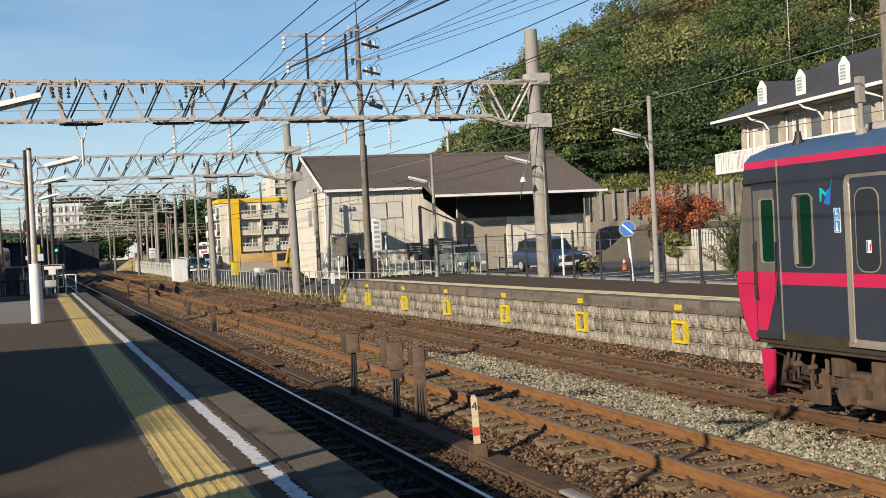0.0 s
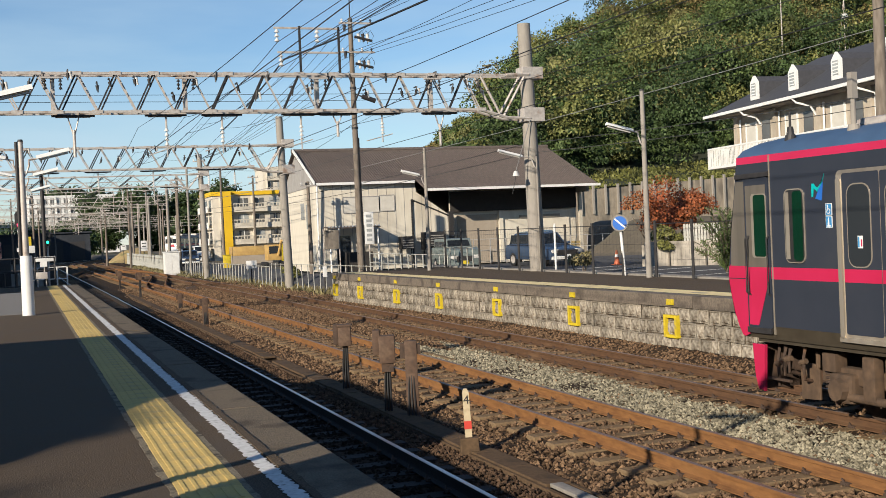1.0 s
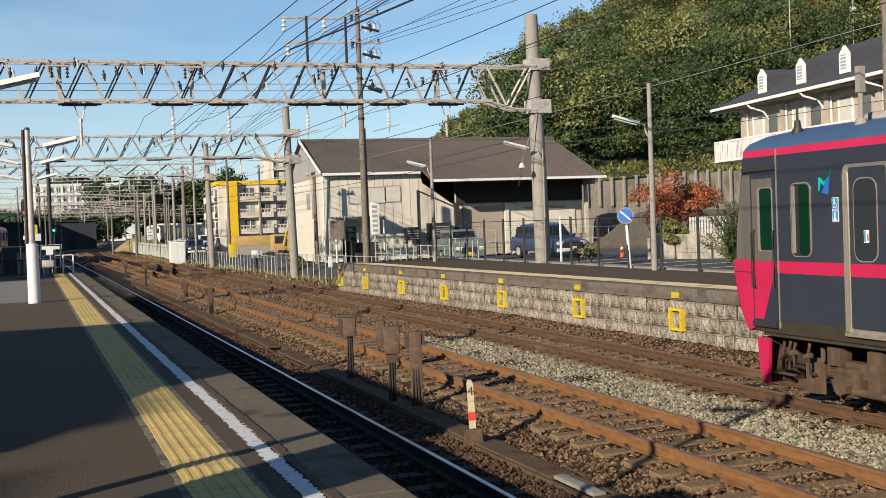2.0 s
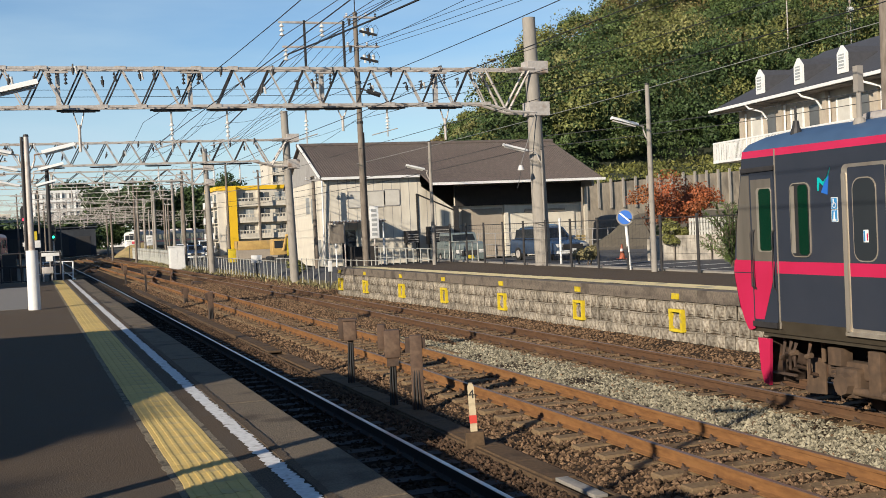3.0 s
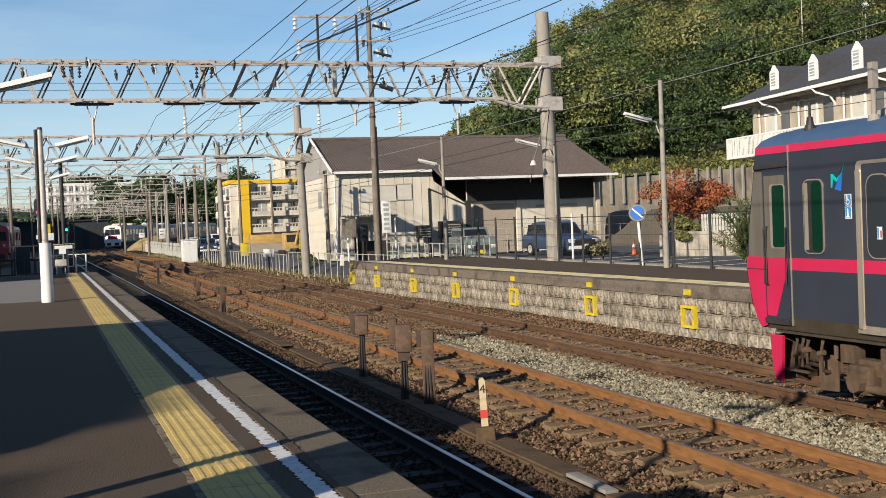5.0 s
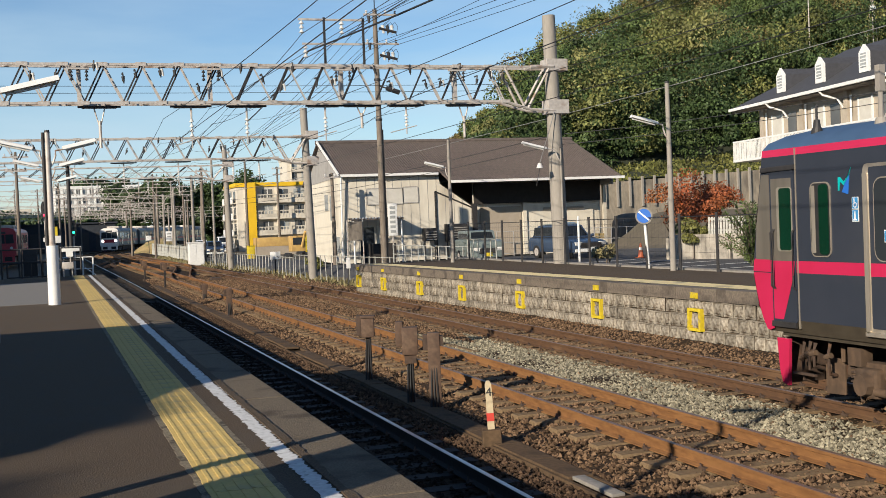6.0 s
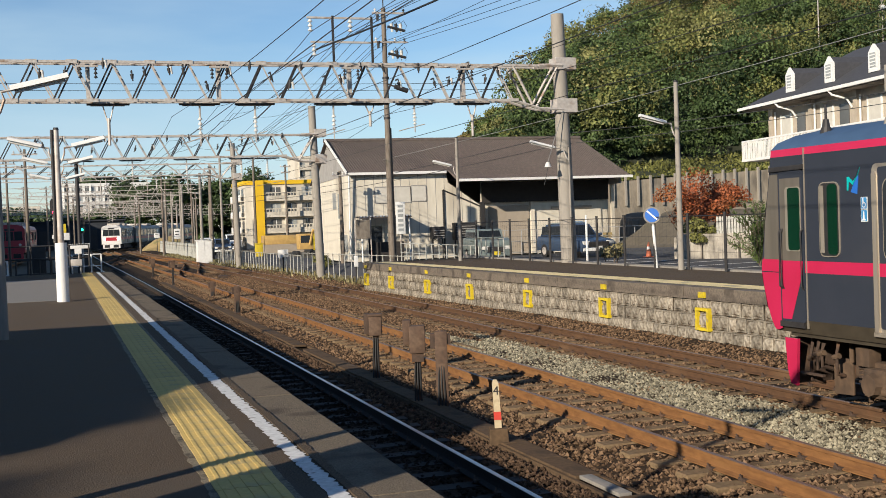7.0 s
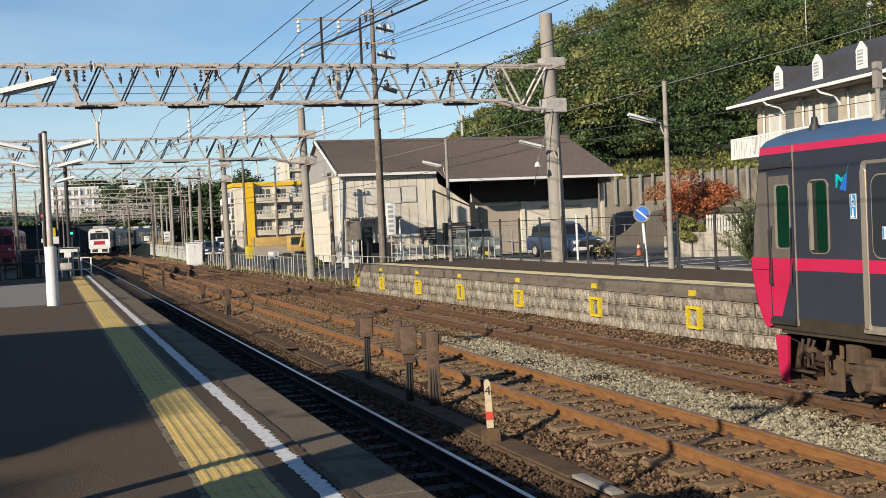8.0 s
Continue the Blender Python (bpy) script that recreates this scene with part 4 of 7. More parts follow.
def warehouse():
    X0, X1, Y0, YR = 16.44, 33.8, 66.0, 71.2
    w = thing("warehouse", X0, Y0, 0.3, label="cream metal-sided warehouse with a dark corrugated roof", category="warehouse")
    # walls
    bm = bmesh.new()
    bm_prism(bm, [(0, 0), (8.1, 0), (8.1, 3.15), (6.1, 4.55), (6.0, 5.2), (0, 5.2)], "y", 0.0, 0.2)
    part("front_wall", bm, SIDING, w, "cream metal-sided front wall")
    for k in range(15):
        x = 0.35 + 0.55 * k
        top = 5.18 if x < 6.0 else 4.6 - (x - 6.1) * 0.7
        box("wall_batten", x - 0.012, x + 0.012, -0.012, 0.0, 0.2, top - 0.03, SIDING_G, w)
    bm = bmesh.new()
    bm_prism(bm, [(0.2, 0), (9.5, 0), (9.5, 5.0), (5.2, 7.5), (0.2, 5.2)], "x", 0.0, 0.2)
    part("gable_wall", bm, SIDING, w, "cream gable wall")
    bm = bmesh.new()
    bm_prism(bm, [(0.25, 5.15), (9.4, 4.95), (5.2, 7.45)], "x", -0.03, -0.004)
    part("gable_cladding", bm, SIDING_G, w, "grey gable cladding")
    box("side_wall", 17.1, 17.3, 1.0, 9.0, 0, 4.3, SIDING, w)
    box("back_wall", 0.2, 17.1, 9.3, 9.5, 0, 5.0, SIDING, w)
    box("bay_wall", 8.5, 17.1, 0.7, 0.9, 0, 4.6, SIDING, w, "shaded loading bay wall")
    box("bay_shutter", 8.9, 11.6, 0.62, 0.7, 0, 3.05, BEIGE, w, "beige roller shutter")
    box("bay_panel", 12.0, 16.6, 0.60, 0.7, 0, 3.2, SIDING, w)
    # near-black strip added in place of deep shade under the roof overhang
    box("bay_header", 8.45, 17.05, 0.40, 0.58, 3.25, 4.5, PANEL_AND_SHADE, w, "near-black strip for the eave shade above the bay")
    box("bay_lintel", 13.1, 15.9, 0.50, 0.6, 2.72, 2.9, BEIGE, w)
    box("bay_post", 11.7, 11.95, 0.48, 0.7, 0, 3.25, SIDING, w)
    box("corner_post", 17.05, 17.25, 0.0, 0.2, 0, 4.2, SIDING, w)
    box("bay_jamb", 8.12, 8.40, -0.15, 0.2, 0, 3.3, STEEL_DARK, w)
    bm = bmesh.new()
    bm_box(bm, 0, 2.6, -0.04, 0.04, -0.04, 0.04, pose(5.75, -0.06, 4.1, 0, 24, 0))
    bm_box(bm, -0.04, 0.04, -0.04, 0.04, -4.1, 0.0, pose(5.75, -0.06, 4.1))
    part("wall_brace", bm, STEEL_DARK, w, "black diagonal wall frame")
    # roof: the near slope reaches further down over the bay
    def slope(x0, x1, ylow, zlow, yr, zr, name):
        bm = bmesh.new()
        t = 0.10
        v = [bm.verts.new(c) for c in ((x0, ylow, zlow), (x1, ylow, zlow), (x1, yr, zr), (x0, yr, zr), (x0, ylow, zlow - t), (x1, ylow, zlow - t), (x1, yr, zr - t), (x0, yr, zr - t))]
        for f in ((0, 1, 2, 3), (7, 6, 5, 4), (0, 4, 5, 1), (1, 5, 6, 2), (2, 6, 7, 3), (3, 7, 4, 0)):
            bm.faces.new([v[i] for i in f])
        part(name, bm, SLATE, w, "dark brown corrugated slate roof slope")
    xr, zr, zl = 17.4, 7.5, 4.67
    slope(-0.25, 6.0, -0.25, 5.25, 5.2, zr, "roof_slope")
    slope(6.004, xr, -2.0, zl, 5.2, zr, "roof_slope")
    slope(-0.25, xr, 10.0, 5.0, 5.2, zr, "rear_slope")
    bm = bmesh.new()
    bm_prism(bm, [(0.2, 4.2), (9.0, 4.2), (9.0, 5.2), (5.2, 7.45), (-1.0, 4.85), (-1.0, 4.2)], "x", 17.1, 17.28)
    part("east_gable", bm, SIDING_G, w, "grey gable cladding")
    # corrugation ribs of the near slopes
    bm = bmesh.new()
    x = -0.2
    while x < 17.3:
        yl = -0.25 if x < 6.0 else -2.0
        zlow = 5.25 if x < 6.0 else zl
        a, b = Vector((x, yl, zlow)), Vector((x, 5.15, zr - 0.01))
        bm_rod(bm, a, b, 0.035, n=4)
        x += 0.16
    part("roof_ribs", bm, SLATE, w)["kind"] = "stuff"
    bm = bmesh.new()
    bm_rod(bm, (-0.3, 5.2, zr + 0.03), (xr + 0.05, 5.2, zr + 0.03), 0.14, n=8)
    part("ridge_cap", bm, SLATE, w)
    box("gutter", -0.3, 5.9, -0.42, -0.26, 5.1, 5.25, WHITE, w, "white eaves gutter")
    box("gutter", 6.1, 17.5, -2.16, -2.0, zl - 0.15, zl, WHITE, w, "white eaves gutter")
    bm = bmesh.new()
    bm_box(bm, -0.30, -0.22, -0.05, 5.75, -0.06, 0.09, pose(0, -0.25, 5.25, math.degrees(math.atan2(2.4, 5.45)), 0, 0))
    part("verge_board", bm, WHITE, w)
    rod("downpipe", (-0.12, -0.3, 5.1), (-0.12, -0.1, 0.2), 0.055, WHITE, w)
    # windows, door and canopy
    for x0, x1, z0, z1 in ((1.5, 2.6, 3.45, 4.35), (2.65, 3.7, 3.45, 4.35), (3.75, 4.65, 3.5, 4.4)):
        win = box("window", x0, x1, -0.03, 0.0, z0, z1, BLIND, w, "shuttered pale window")
        bm = bmesh.new()
        for a in ((x0 - 0.05, x0, z0, z1), (x1, x1 + 0.05, z0, z1), (x0, x1, z0 - 0.05, z0), (x0, x1, z1, z1 + 0.05)):
            bm_box(bm, a[0], a[1], -0.05, 0.0, a[2], a[3])
        part("frame", bm, SIDING_G, win)
    for y0, z0, z1 in ((2.2, 2.6, 4.1), (3.6, 3.2, 4.2), (1.0, 0.6, 1.6)):
        box("side_window", -0.03, 0.0, y0, y0 + 0.9, z0, z1, GLASS_P, w)
    box("doorway", 1.0, 1.85, -0.02, 0.0, 0.0, 2.1, GLASS, w, "dark open doorway")
    bm = bmesh.new()
    bm_box(bm, 0.2, 3.3, -1.3, 0.0, 2.62, 2.68, pose(0, 0, 0, 4, 0, 0))
    part("canopy", bm, SLATE, w, "dark entrance canopy")
    for k2 in range(16):
        box("valance_slat", 0.2 + 0.2 * k2, 0.3 + 0.2 * k2, -1.34, -1.31, 2.52, 2.68, WHITE, w)
    for x in (0.3, 3.2):
        rod("canopy_post", (x, -1.25, 0), (x, -1.25, 2.6), 0.05, WHITE, w)


warehouse()


def apartment(x, y, z, w, d, h, floors, label, wall, trim=None, rz=0):
    t = thing("apartment_building", x, y, z, rz, label, "apartment building", "apartment buildings")
    box("wall", 0, w, 0, d, 0, h, wall, t)
    box("parapet", -0.15, w + 0.15, -0.15, d + 0.15, h, h + 0.45, trim or wall, t)
    fh = h / floors
    n = max(2, int(w / 1.9))
    bm = bmesh.new()
    for k in range(int(w / 0.35)):
        bm_box(bm, 0.8 + 0.35 * k, 0.88 + 0.35 * k, -0.62, -0.57, 0.12, 0.80)
    bm_box(bm, 0.8, w, -0.63, -0.56, 0.80, 0.90)
    bm_box(bm, 0.8, w, -0.60, -0.57, 0.12, 0.52)
    rail = to_mesh("balcony_rail", bm, wall)
    for f in range(floors):
        z0 = f * fh
        box("balcony_slab", 0.8, w, -0.6, 0, z0 - 0.08, z0 + 0.12, wall, t)
        o = new("balcony_rail", rail)
        o.parent = t
        o.location = (0, 0, z0)
        for k in range(n):
            xx = 0.9 + (w - 1.2) * (k + 0.1) / n
            win = box("window", xx, xx + 1.15, -0.03, 0.0, z0 + 0.25, z0 + fh - 0.35, GLASS_M if (k + f) % 3 else GLASS_P, t, "balcony window")
            box("frame", xx + 0.54, xx + 0.62, -0.05, -0.03, z0 + 0.25, z0 + fh - 0.35, WHITE, win)
            if k % 2 == 0:
                box("divider", xx - 0.25, xx - 0.17, -0.6, 0, z0, z0 + fh - 0.1, wall, t)
    return t


ab = apartment(20.2, 130.0, 0.1, 12.0, 9.0, 7.3, 4, "cream four-storey apartment block with yellow stair tower and cornice", APT_WALL, YELLOW_B)
box("stair_tower", 1.05, 2.0, -0.8, 0.0, -0.2, 7.75, YELLOW_B, ab, "bright yellow stair tower")
for f in range(4):
    for k in range(3):
        box("window", -0.03, 0.0, 1.0 + 2.7 * k, 2.5 + 2.7 * k, f * 1.825 + 0.4, f * 1.825 + 1.4, GLASS_M, ab, "dark side window")
        box("balcony_rail", -0.5, -0.44, 0.7 + 2.7 * k, 2.8 + 2.7 * k, f * 1.825 + 0.05, f * 1.825 + 0.7, WHITE, ab)
        box("balcony_slab", -0.5, 0.0, 0.7 + 2.7 * k, 2.8 + 2.7 * k, f * 1.825 - 0.08, f * 1.825 + 0.05, APT_WALL, ab)
apartment(52.5, 262.0, 0.0, 5.6, 9.0, 18.2, 7, "tall distant apartment block with balconies", APT_WALL)
apartment(1.5, 360.0, 0.0, 26.0, 12.0, 17.2, 6, "white distant building with rows of windows", WHITE)
apartment(-24.0, 390.0, 0.0, 19.0, 12.0, 11.5, 4, "pale distant building beyond the station", APT_WALL)

# ---- townhouse on the terrace ----
def dormer(t, x, zb, d0):
    bm = bmesh.new()
    bm_prism(bm, [(x - 0.36, zb), (x + 0.36, zb), (x + 0.36, zb + 0.86), (x, zb + 1.20), (x - 0.36, zb + 0.86)], "y", d0, d0 + 0.12)
    f = part("dormer_front", bm, WHITE, t, "white dormer gable")
    for k in range(4):
        box("louvre", x - 0.22, x + 0.22, d0 - 0.035, d0 - 0.022, zb + 0.24 + 0.15 * k, zb + 0.29 + 0.15 * k, WHITE, f)
    bm = bmesh.new()
    bm_prism(bm, [(x - 0.33, zb), (x + 0.33, zb), (x + 0.38, zb + 0.86), (x, zb + 1.16), (x - 0.38, zb + 0.86)], "y", d0 + 0.12, d0 + 2.6)
    part("dormer_roof", bm, HOUSE_ROOF, t)
    box("dormer_window", x - 0.22, x + 0.22, d0 - 0.02, d0, zb + 0.2, zb + 0.82, GLASS_P, f)


def townhouse():
    # local x runs along the facade towards the camera, local y into the house
    t = thing("townhouse", 34.4, 52.0, 2.6, -97.8, "cream two-storey townhouse with slate roof and white dormers", "house")
    ln, hz = 30.0, 5.15
    box("wall", 0.6, ln, 0.9, 9.0, 0.0, hz, HOUSE_WALL, t, "cream rendered wall")
    # storey set-backs, doors and windows
    for k in range(7):
        x = 1.6 + 4.0 * k
        box("pilaster", x - 0.5, x - 0.2, 0.7, 0.9, 0, hz, HOUSE_WALL, t)
        w = box("window", x + 0.5, x + 1.5, 0.86, 0.9, 3.1, 4.6, BLIND, t, "upper window with pale blind")
        box("frame", x + 0.42, x + 0.5, 0.83, 0.9, 3.05, 4.65, WHITE, w)
        box("frame", x + 1.5, x + 1.58, 0.83, 0.9, 3.05, 4.65, WHITE, w)
        box("window", x + 2.1, x + 2.9, 0.86, 0.9, 2.9, 4.6, GLASS_M, t, "dark upper window")
        box("window", x + 0.6, x + 2.4, 0.86, 0.9, 0.4, 2.1, GLASS, t)
        rod("downpipe", (x - 0.05, 0.8, 0.2), (x - 0.05, 0.8, hz - 0.3), 0.05, WHITE, t)
    b = box("balcony", 0.0, ln, -0.35, 0.9, 2.42, 2.55, WHITE, t, "white balcony slab")
    bm = bmesh.new()
    bm_box(bm, 0.0, ln, -0.35, -0.30, 3.42, 3.5)
    bm_box(bm, 0.0, 0.05, -0.35, 0.9, 3.42, 3.5)
    for k in range(int(ln / 0.14)):
        bm_box(bm, 0.14 * k, 0.14 * k + 0.045, -0.34, -0.31, 2.55, 3.42)
    for k in range(8):
        bm_box(bm, 0.0, 0.03, -0.3 + 0.15 * k, -0.22 + 0.15 * k, 2.55, 3.42)
    part("balcony_rail", bm, WHITE, t, "white slatted balcony rail")
    # roof
    bm = bmesh.new()
    bm_prism(bm, [(-0.05, hz), (-0.05, hz + 0.12), (4.2, hz + 2.55), (9.6, hz + 0.1), (9.6, hz)], "x", -0.6, ln)
    v = [q for q in bm.verts if q.co.x < 0 and q.co.z > hz + 1]
    for q in v:
        q.co.x += 4.2
    part("roof", bm, HOUSE_ROOF, t, "dark slate hipped roof")
    box("gutter", -0.7, ln, -0.20, -0.06, hz - 0.02, hz + 0.12, WHITE, t, "white eaves gutter")
    # the soffit borrows a darker material to paint in the eave's shade
    box("soffit", -0.5, ln, -0.02, 0.9, hz - 0.06, hz - 0.004, STAIN_AND_SHADE, t)
    for x in (3.6, 7.35, 11.05, 14.7, 18.4):
        dormer(t, x, hz + 0.50, 0.55)
    for x in (3.4, 8.5, 13.5):
        bm = bmesh.new()
        bm_tube(bm, [(x, -0.15, hz), (x + 0.1, -0.02, hz - 0.2), (x + 0.35, 0.55, hz - 0.4), (x + 0.4, 0.8, hz - 0.8)], 0.05, 6)
        part("rain_pipe", bm, WHITE, t)


townhouse()


PALE_STAIN = mat("pale_stained_concrete", (0.40, 0.36, 0.30), (0.27, 0.24, 0.20), 0.9, scale=6, bump=0.3, spots=(0.12, 0.105, 0.085), spot_scale=1.4, spot_amount=0.46, stretch=(1, 1, 0.5))
FENCE_PANEL = mat("fence_panel_paint", (0.46, 0.45, 0.40), (0.38, 0.37, 0.33), 0.7, scale=5, bump=0.1, spots=(0.28, 0.26, 0.22), spot_scale=1.5)


WALL_TAN = mat("tan_concrete", (0.30, 0.255, 0.195), (0.22, 0.185, 0.14), 0.9, scale=5, bump=0.3, spots=(0.14, 0.12, 0.095), spot_scale=0.8, spot_amount=0.46, stretch=(1, 1, 0.4))


def terrace():
    t = thing("retaining_wall", 30, 40, 0.5, label="stained concrete retaining wall below the hillside", category="wall", kind="structure")
    m = pose(30, 40, 0.5).inverted()
    def seg(x0, y0, x1, y1, z0, z1, th, material, name):
        d = Vector((x1 - x0, y1 - y0, 0))
        a = math.degrees(math.atan2(d.y, d.x))
        bm = bmesh.new()
        bm_box(bm, 0, d.length, -th / 2, th / 2, z0, z1, m @ pose(x0, y0, 0, 0, 0, a))
        part(name, bm, material, t)
    seg(24.0, 41.5, 31.0, 33.0, 0.3, 1.35, 0.3, PALE_STAIN, "lower_wall")
    seg(24.0, 41.5, 31.0, 33.0, 1.352, 1.62, 0.24, PALE_STAIN, "wall_coping")
    seg(24.0, 41.5, 34.0, 52.5, 0.3, 1.5, 0.3, PALE_STAIN, "lower_wall")
    for k in range(7):
        f = (k + 0.6) / 7.2
        seg(24.0 + 7 * f, 41.5 - 8.5 * f - 0.16, 24.04 + 7 * f, 41.5 - 8.5 * f - 0.2, 0.3, 1.3, 0.34, STAIN_AND_SHADE, "wall_joint")
    bm = bmesh.new()
    bm_prism(bm, [(5.5, -0.5), (45.0, -0.5), (45.0, 6.25), (14.0, 4.75), (5.5, 4.75)], "y", 44.8, 45.2)
    part("upper_wall", bm, WALL_TAN, t)
    for k in range(32):
        x = 36.2 + 1.15 * k
        zt = 5.25 + 0.048 * max(0.0, x - 44)
        seg(x, 84.7, x + 0.16, 84.7, 3.2, zt + 0.3, 0.2, POLE_C, "wall_post")
    w = thing("white_fence_panel", 25.2, 41.6, 2.3, 0, "white louvred fence panel on a wall", "fence")
    bm = bmesh.new()
    for k in range(16):
        bm_box(bm, 0.12 * k, 0.12 * k + 0.085, -0.02, 0.02, 0.0, 0.68)
    bm_box(bm, 0, 1.9, 0.02, 0.05, 0.1, 0.18)
    bm_box(bm, 0, 1.9, 0.02, 0.05, 0.55, 0.63)
    w.matrix_basis = pose(25.05, 40.22, 1.62, 0, 0, -50.5)
    part("slats", bm, FENCE_PANEL, w)


terrace()

# ---- woods ----
def hill_z(x, y):
    a = x / max(y, 1)
    return 5.2 + 0.048 * max(0.0, min(x, 80) - 44) + max(0.0, (y - 88) / 58) * (1.5 + max(0.0, a - 0.325) * 84 - 26 * max(0, a - 0.5))


def make_hill():
    xs = [34 + 3.0 * k for k in range(80)]
    ys = [85.2 + 3.2 * k for k in range(30)]
    verts, faces, w = [], [], len(xs)
    for y in ys:
        for x in xs:
            verts.append((x, y, hill_z(x, y) * step(30, 40, x * 100 / y) + 0.5 * noise.noise((x * 0.2, y * 0.2, 0))))
    for j in range(len(ys) - 1):
        faces += [(j * w + i, j * w + i + 1, (j + 1) * w + i + 1, (j + 1) * w + i) for i in range(w - 1)]
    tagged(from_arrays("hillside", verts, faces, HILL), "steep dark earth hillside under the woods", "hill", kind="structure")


make_hill()


def leaf_cloud(rng, centre, radius, lobes, leaves, size, flat=0.8):
    """Leaf quads over the lobes of one crown: arrays of corners."""
    c = rng.normal(0, 1, (lobes, 3))
    c /= np.linalg.norm(c, axis=1)[:, None]
    c *= radius * rng.uniform(0.35, 0.72, (lobes, 1))
    c[:, 2] *= flat
    lr = radius * rng.uniform(0.30, 0.52, lobes)
    k = rng.integers(0, lobes, leaves)
    d = rng.normal(0, 1, (leaves, 3))
    d[:, 2] = np.abs(d[:, 2]) * 0.8 + 0.25 * d[:, 2]
    d /= np.linalg.norm(d, axis=1)[:, None]
    p = c[k] + d * lr[k][:, None] * rng.uniform(0.72, 1.08, (leaves, 1)) + centre
    nrm = d + rng.normal(0, 0.45, (leaves, 3))
    nrm /= np.linalg.norm(nrm, axis=1)[:, None]
    u = np.cross(nrm, rng.normal(0, 1, (leaves, 3)))
    u /= np.linalg.norm(u, axis=1)[:, None] + 1e-9
    v = np.cross(nrm, u)
    s = size * rng.uniform(0.55, 1.35, (leaves, 1))
    return np.stack([p - u * s, p - v * s * 0.62, p + u * s, p + v * s * 0.62], axis=1).reshape(-1, 3)


def quads(name, chunks, material, parent=None, label=""):
    v = np.concatenate(chunks)
    n = len(v) // 4
    me = bpy.data.meshes.new(name)
    me.vertices.add(len(v))
    me.vertices.foreach_set("co", v.ravel())
    me.loops.add(4 * n)
    me.loops.foreach_set("vertex_index", np.arange(4 * n, dtype=np.int32))
    me.polygons.add(n)
    me.polygons.foreach_set("loop_start", np.arange(0, 4 * n, 4, dtype=np.int32))
    me.update(calc_edges=True)
    me.materials.append(material)
    ob = new(name, me)
    ob.parent = parent
    return tagged(ob, label=label)


def make_woods():
    rng = np.random.default_rng(11)
    sets = {"dark": [], "green": [], "olive": [], "pale": [], "bronze": []}
    for k in range(400):
        y = rng.uniform(93, 150)
        a = 0.352 + 0.58 * rng.random()
        x = a * y
        z = hill_z(x, y)
        r = rng.uniform(2.0, 4.6) * (0.8 if a < 0.37 else 1)
        h = rng.uniform(3.2, 7.0)
        if a < 0.42:
            r, h = r * 0.62, h * 0.45
        q = rng.random() + 0.10 * math.sin(x * 0.3) + 0.006 * (y - 118)
        key = "dark" if q < 0.22 else "green" if q < 0.48 else "olive" if q < 0.76 else "pale" if q < 0.90 else "bronze"
        sets[key].append(leaf_cloud(rng, np.array((x, y, z + h)), r, 17, 1550, 0.155, 0.9))
        if k % 3 == 0:
            sets[key].append(leaf_cloud(rng, np.array((x + rng.uniform(-2, 2), y - 2, z + 1.2)), 1.8, 6, 320, 0.16))
    # the foot of the woods above the grass bank
    for k in range(54):
        x = 37.5 + 0.75 * k + rng.uniform(-0.5, 0.5)
        y = rng.uniform(91.5, 95.5)
        r = rng.uniform(1.5, 2.6)
        sets["dark" if k % 3 else "green"].append(leaf_cloud(rng, np.array((x, y, hill_z(x, y) + rng.uniform(1.3, 3.6))), r, 11, 800, 0.13, 1.15))
    for key, m, lab in (("dark", LEAF_D, "dark evergreen trees on the hillside"), ("green", LEAF_A, "dense dark green broadleaf woods on the hillside"), ("olive", LEAF_B, "sunlit olive green woods on the hillside"), ("pale", LEAF_P, "pale yellow-green trees on the hillside"), ("bronze", LEAF_C, "bronze autumn tinted trees on the hillside")):
        tagged(quads("hillside_woods", sets[key], m), lab, "woods", kind="stuff")
    far = []
    for k in range(110):
        y = rng.uniform(300, 335)
        x = rng.uniform(0.048, 0.185) * y
        far.append(leaf_cloud(rng, np.array((x, y, rng.uniform(2, 13.0) + 2.5 * math.sin(x * 0.28))), rng.uniform(3.5, 6.0), 12, 520, 0.40))
    for k in range(46):
        x = rng.uniform(-17, 13)
        far.append(leaf_cloud(rng, np.array((x, rng.uniform(243, 250), rng.uniform(2.0, 6.5))), rng.uniform(2.2, 3.4), 9, 260, 0.4))
    more = np.random.default_rng(77)
    for k in range(70):
        y = more.uniform(300, 335)
        x = more.uniform(0.048, 0.17) * y
        far.append(leaf_cloud(more, np.array((x, y, more.uniform(3, 13.0))), more.uniform(3.5, 5.5), 12, 520, 0.40))
    for k in range(40):
        y = more.uniform(384, 396)
        x = more.uniform(0.02, 0.075) * y
        far.append(leaf_cloud(more, np.array((x, y, more.uniform(9, 18.5))), more.uniform(3.6, 5.0), 9, 320, 0.6))
    # the darkest leaf colour stands in for shade on these trees
    tagged(quads("distant_woods", far, LEAF_D), "distant trees behind the tracks, leaves darkened for shade", "woods", kind="stuff")


make_woods()


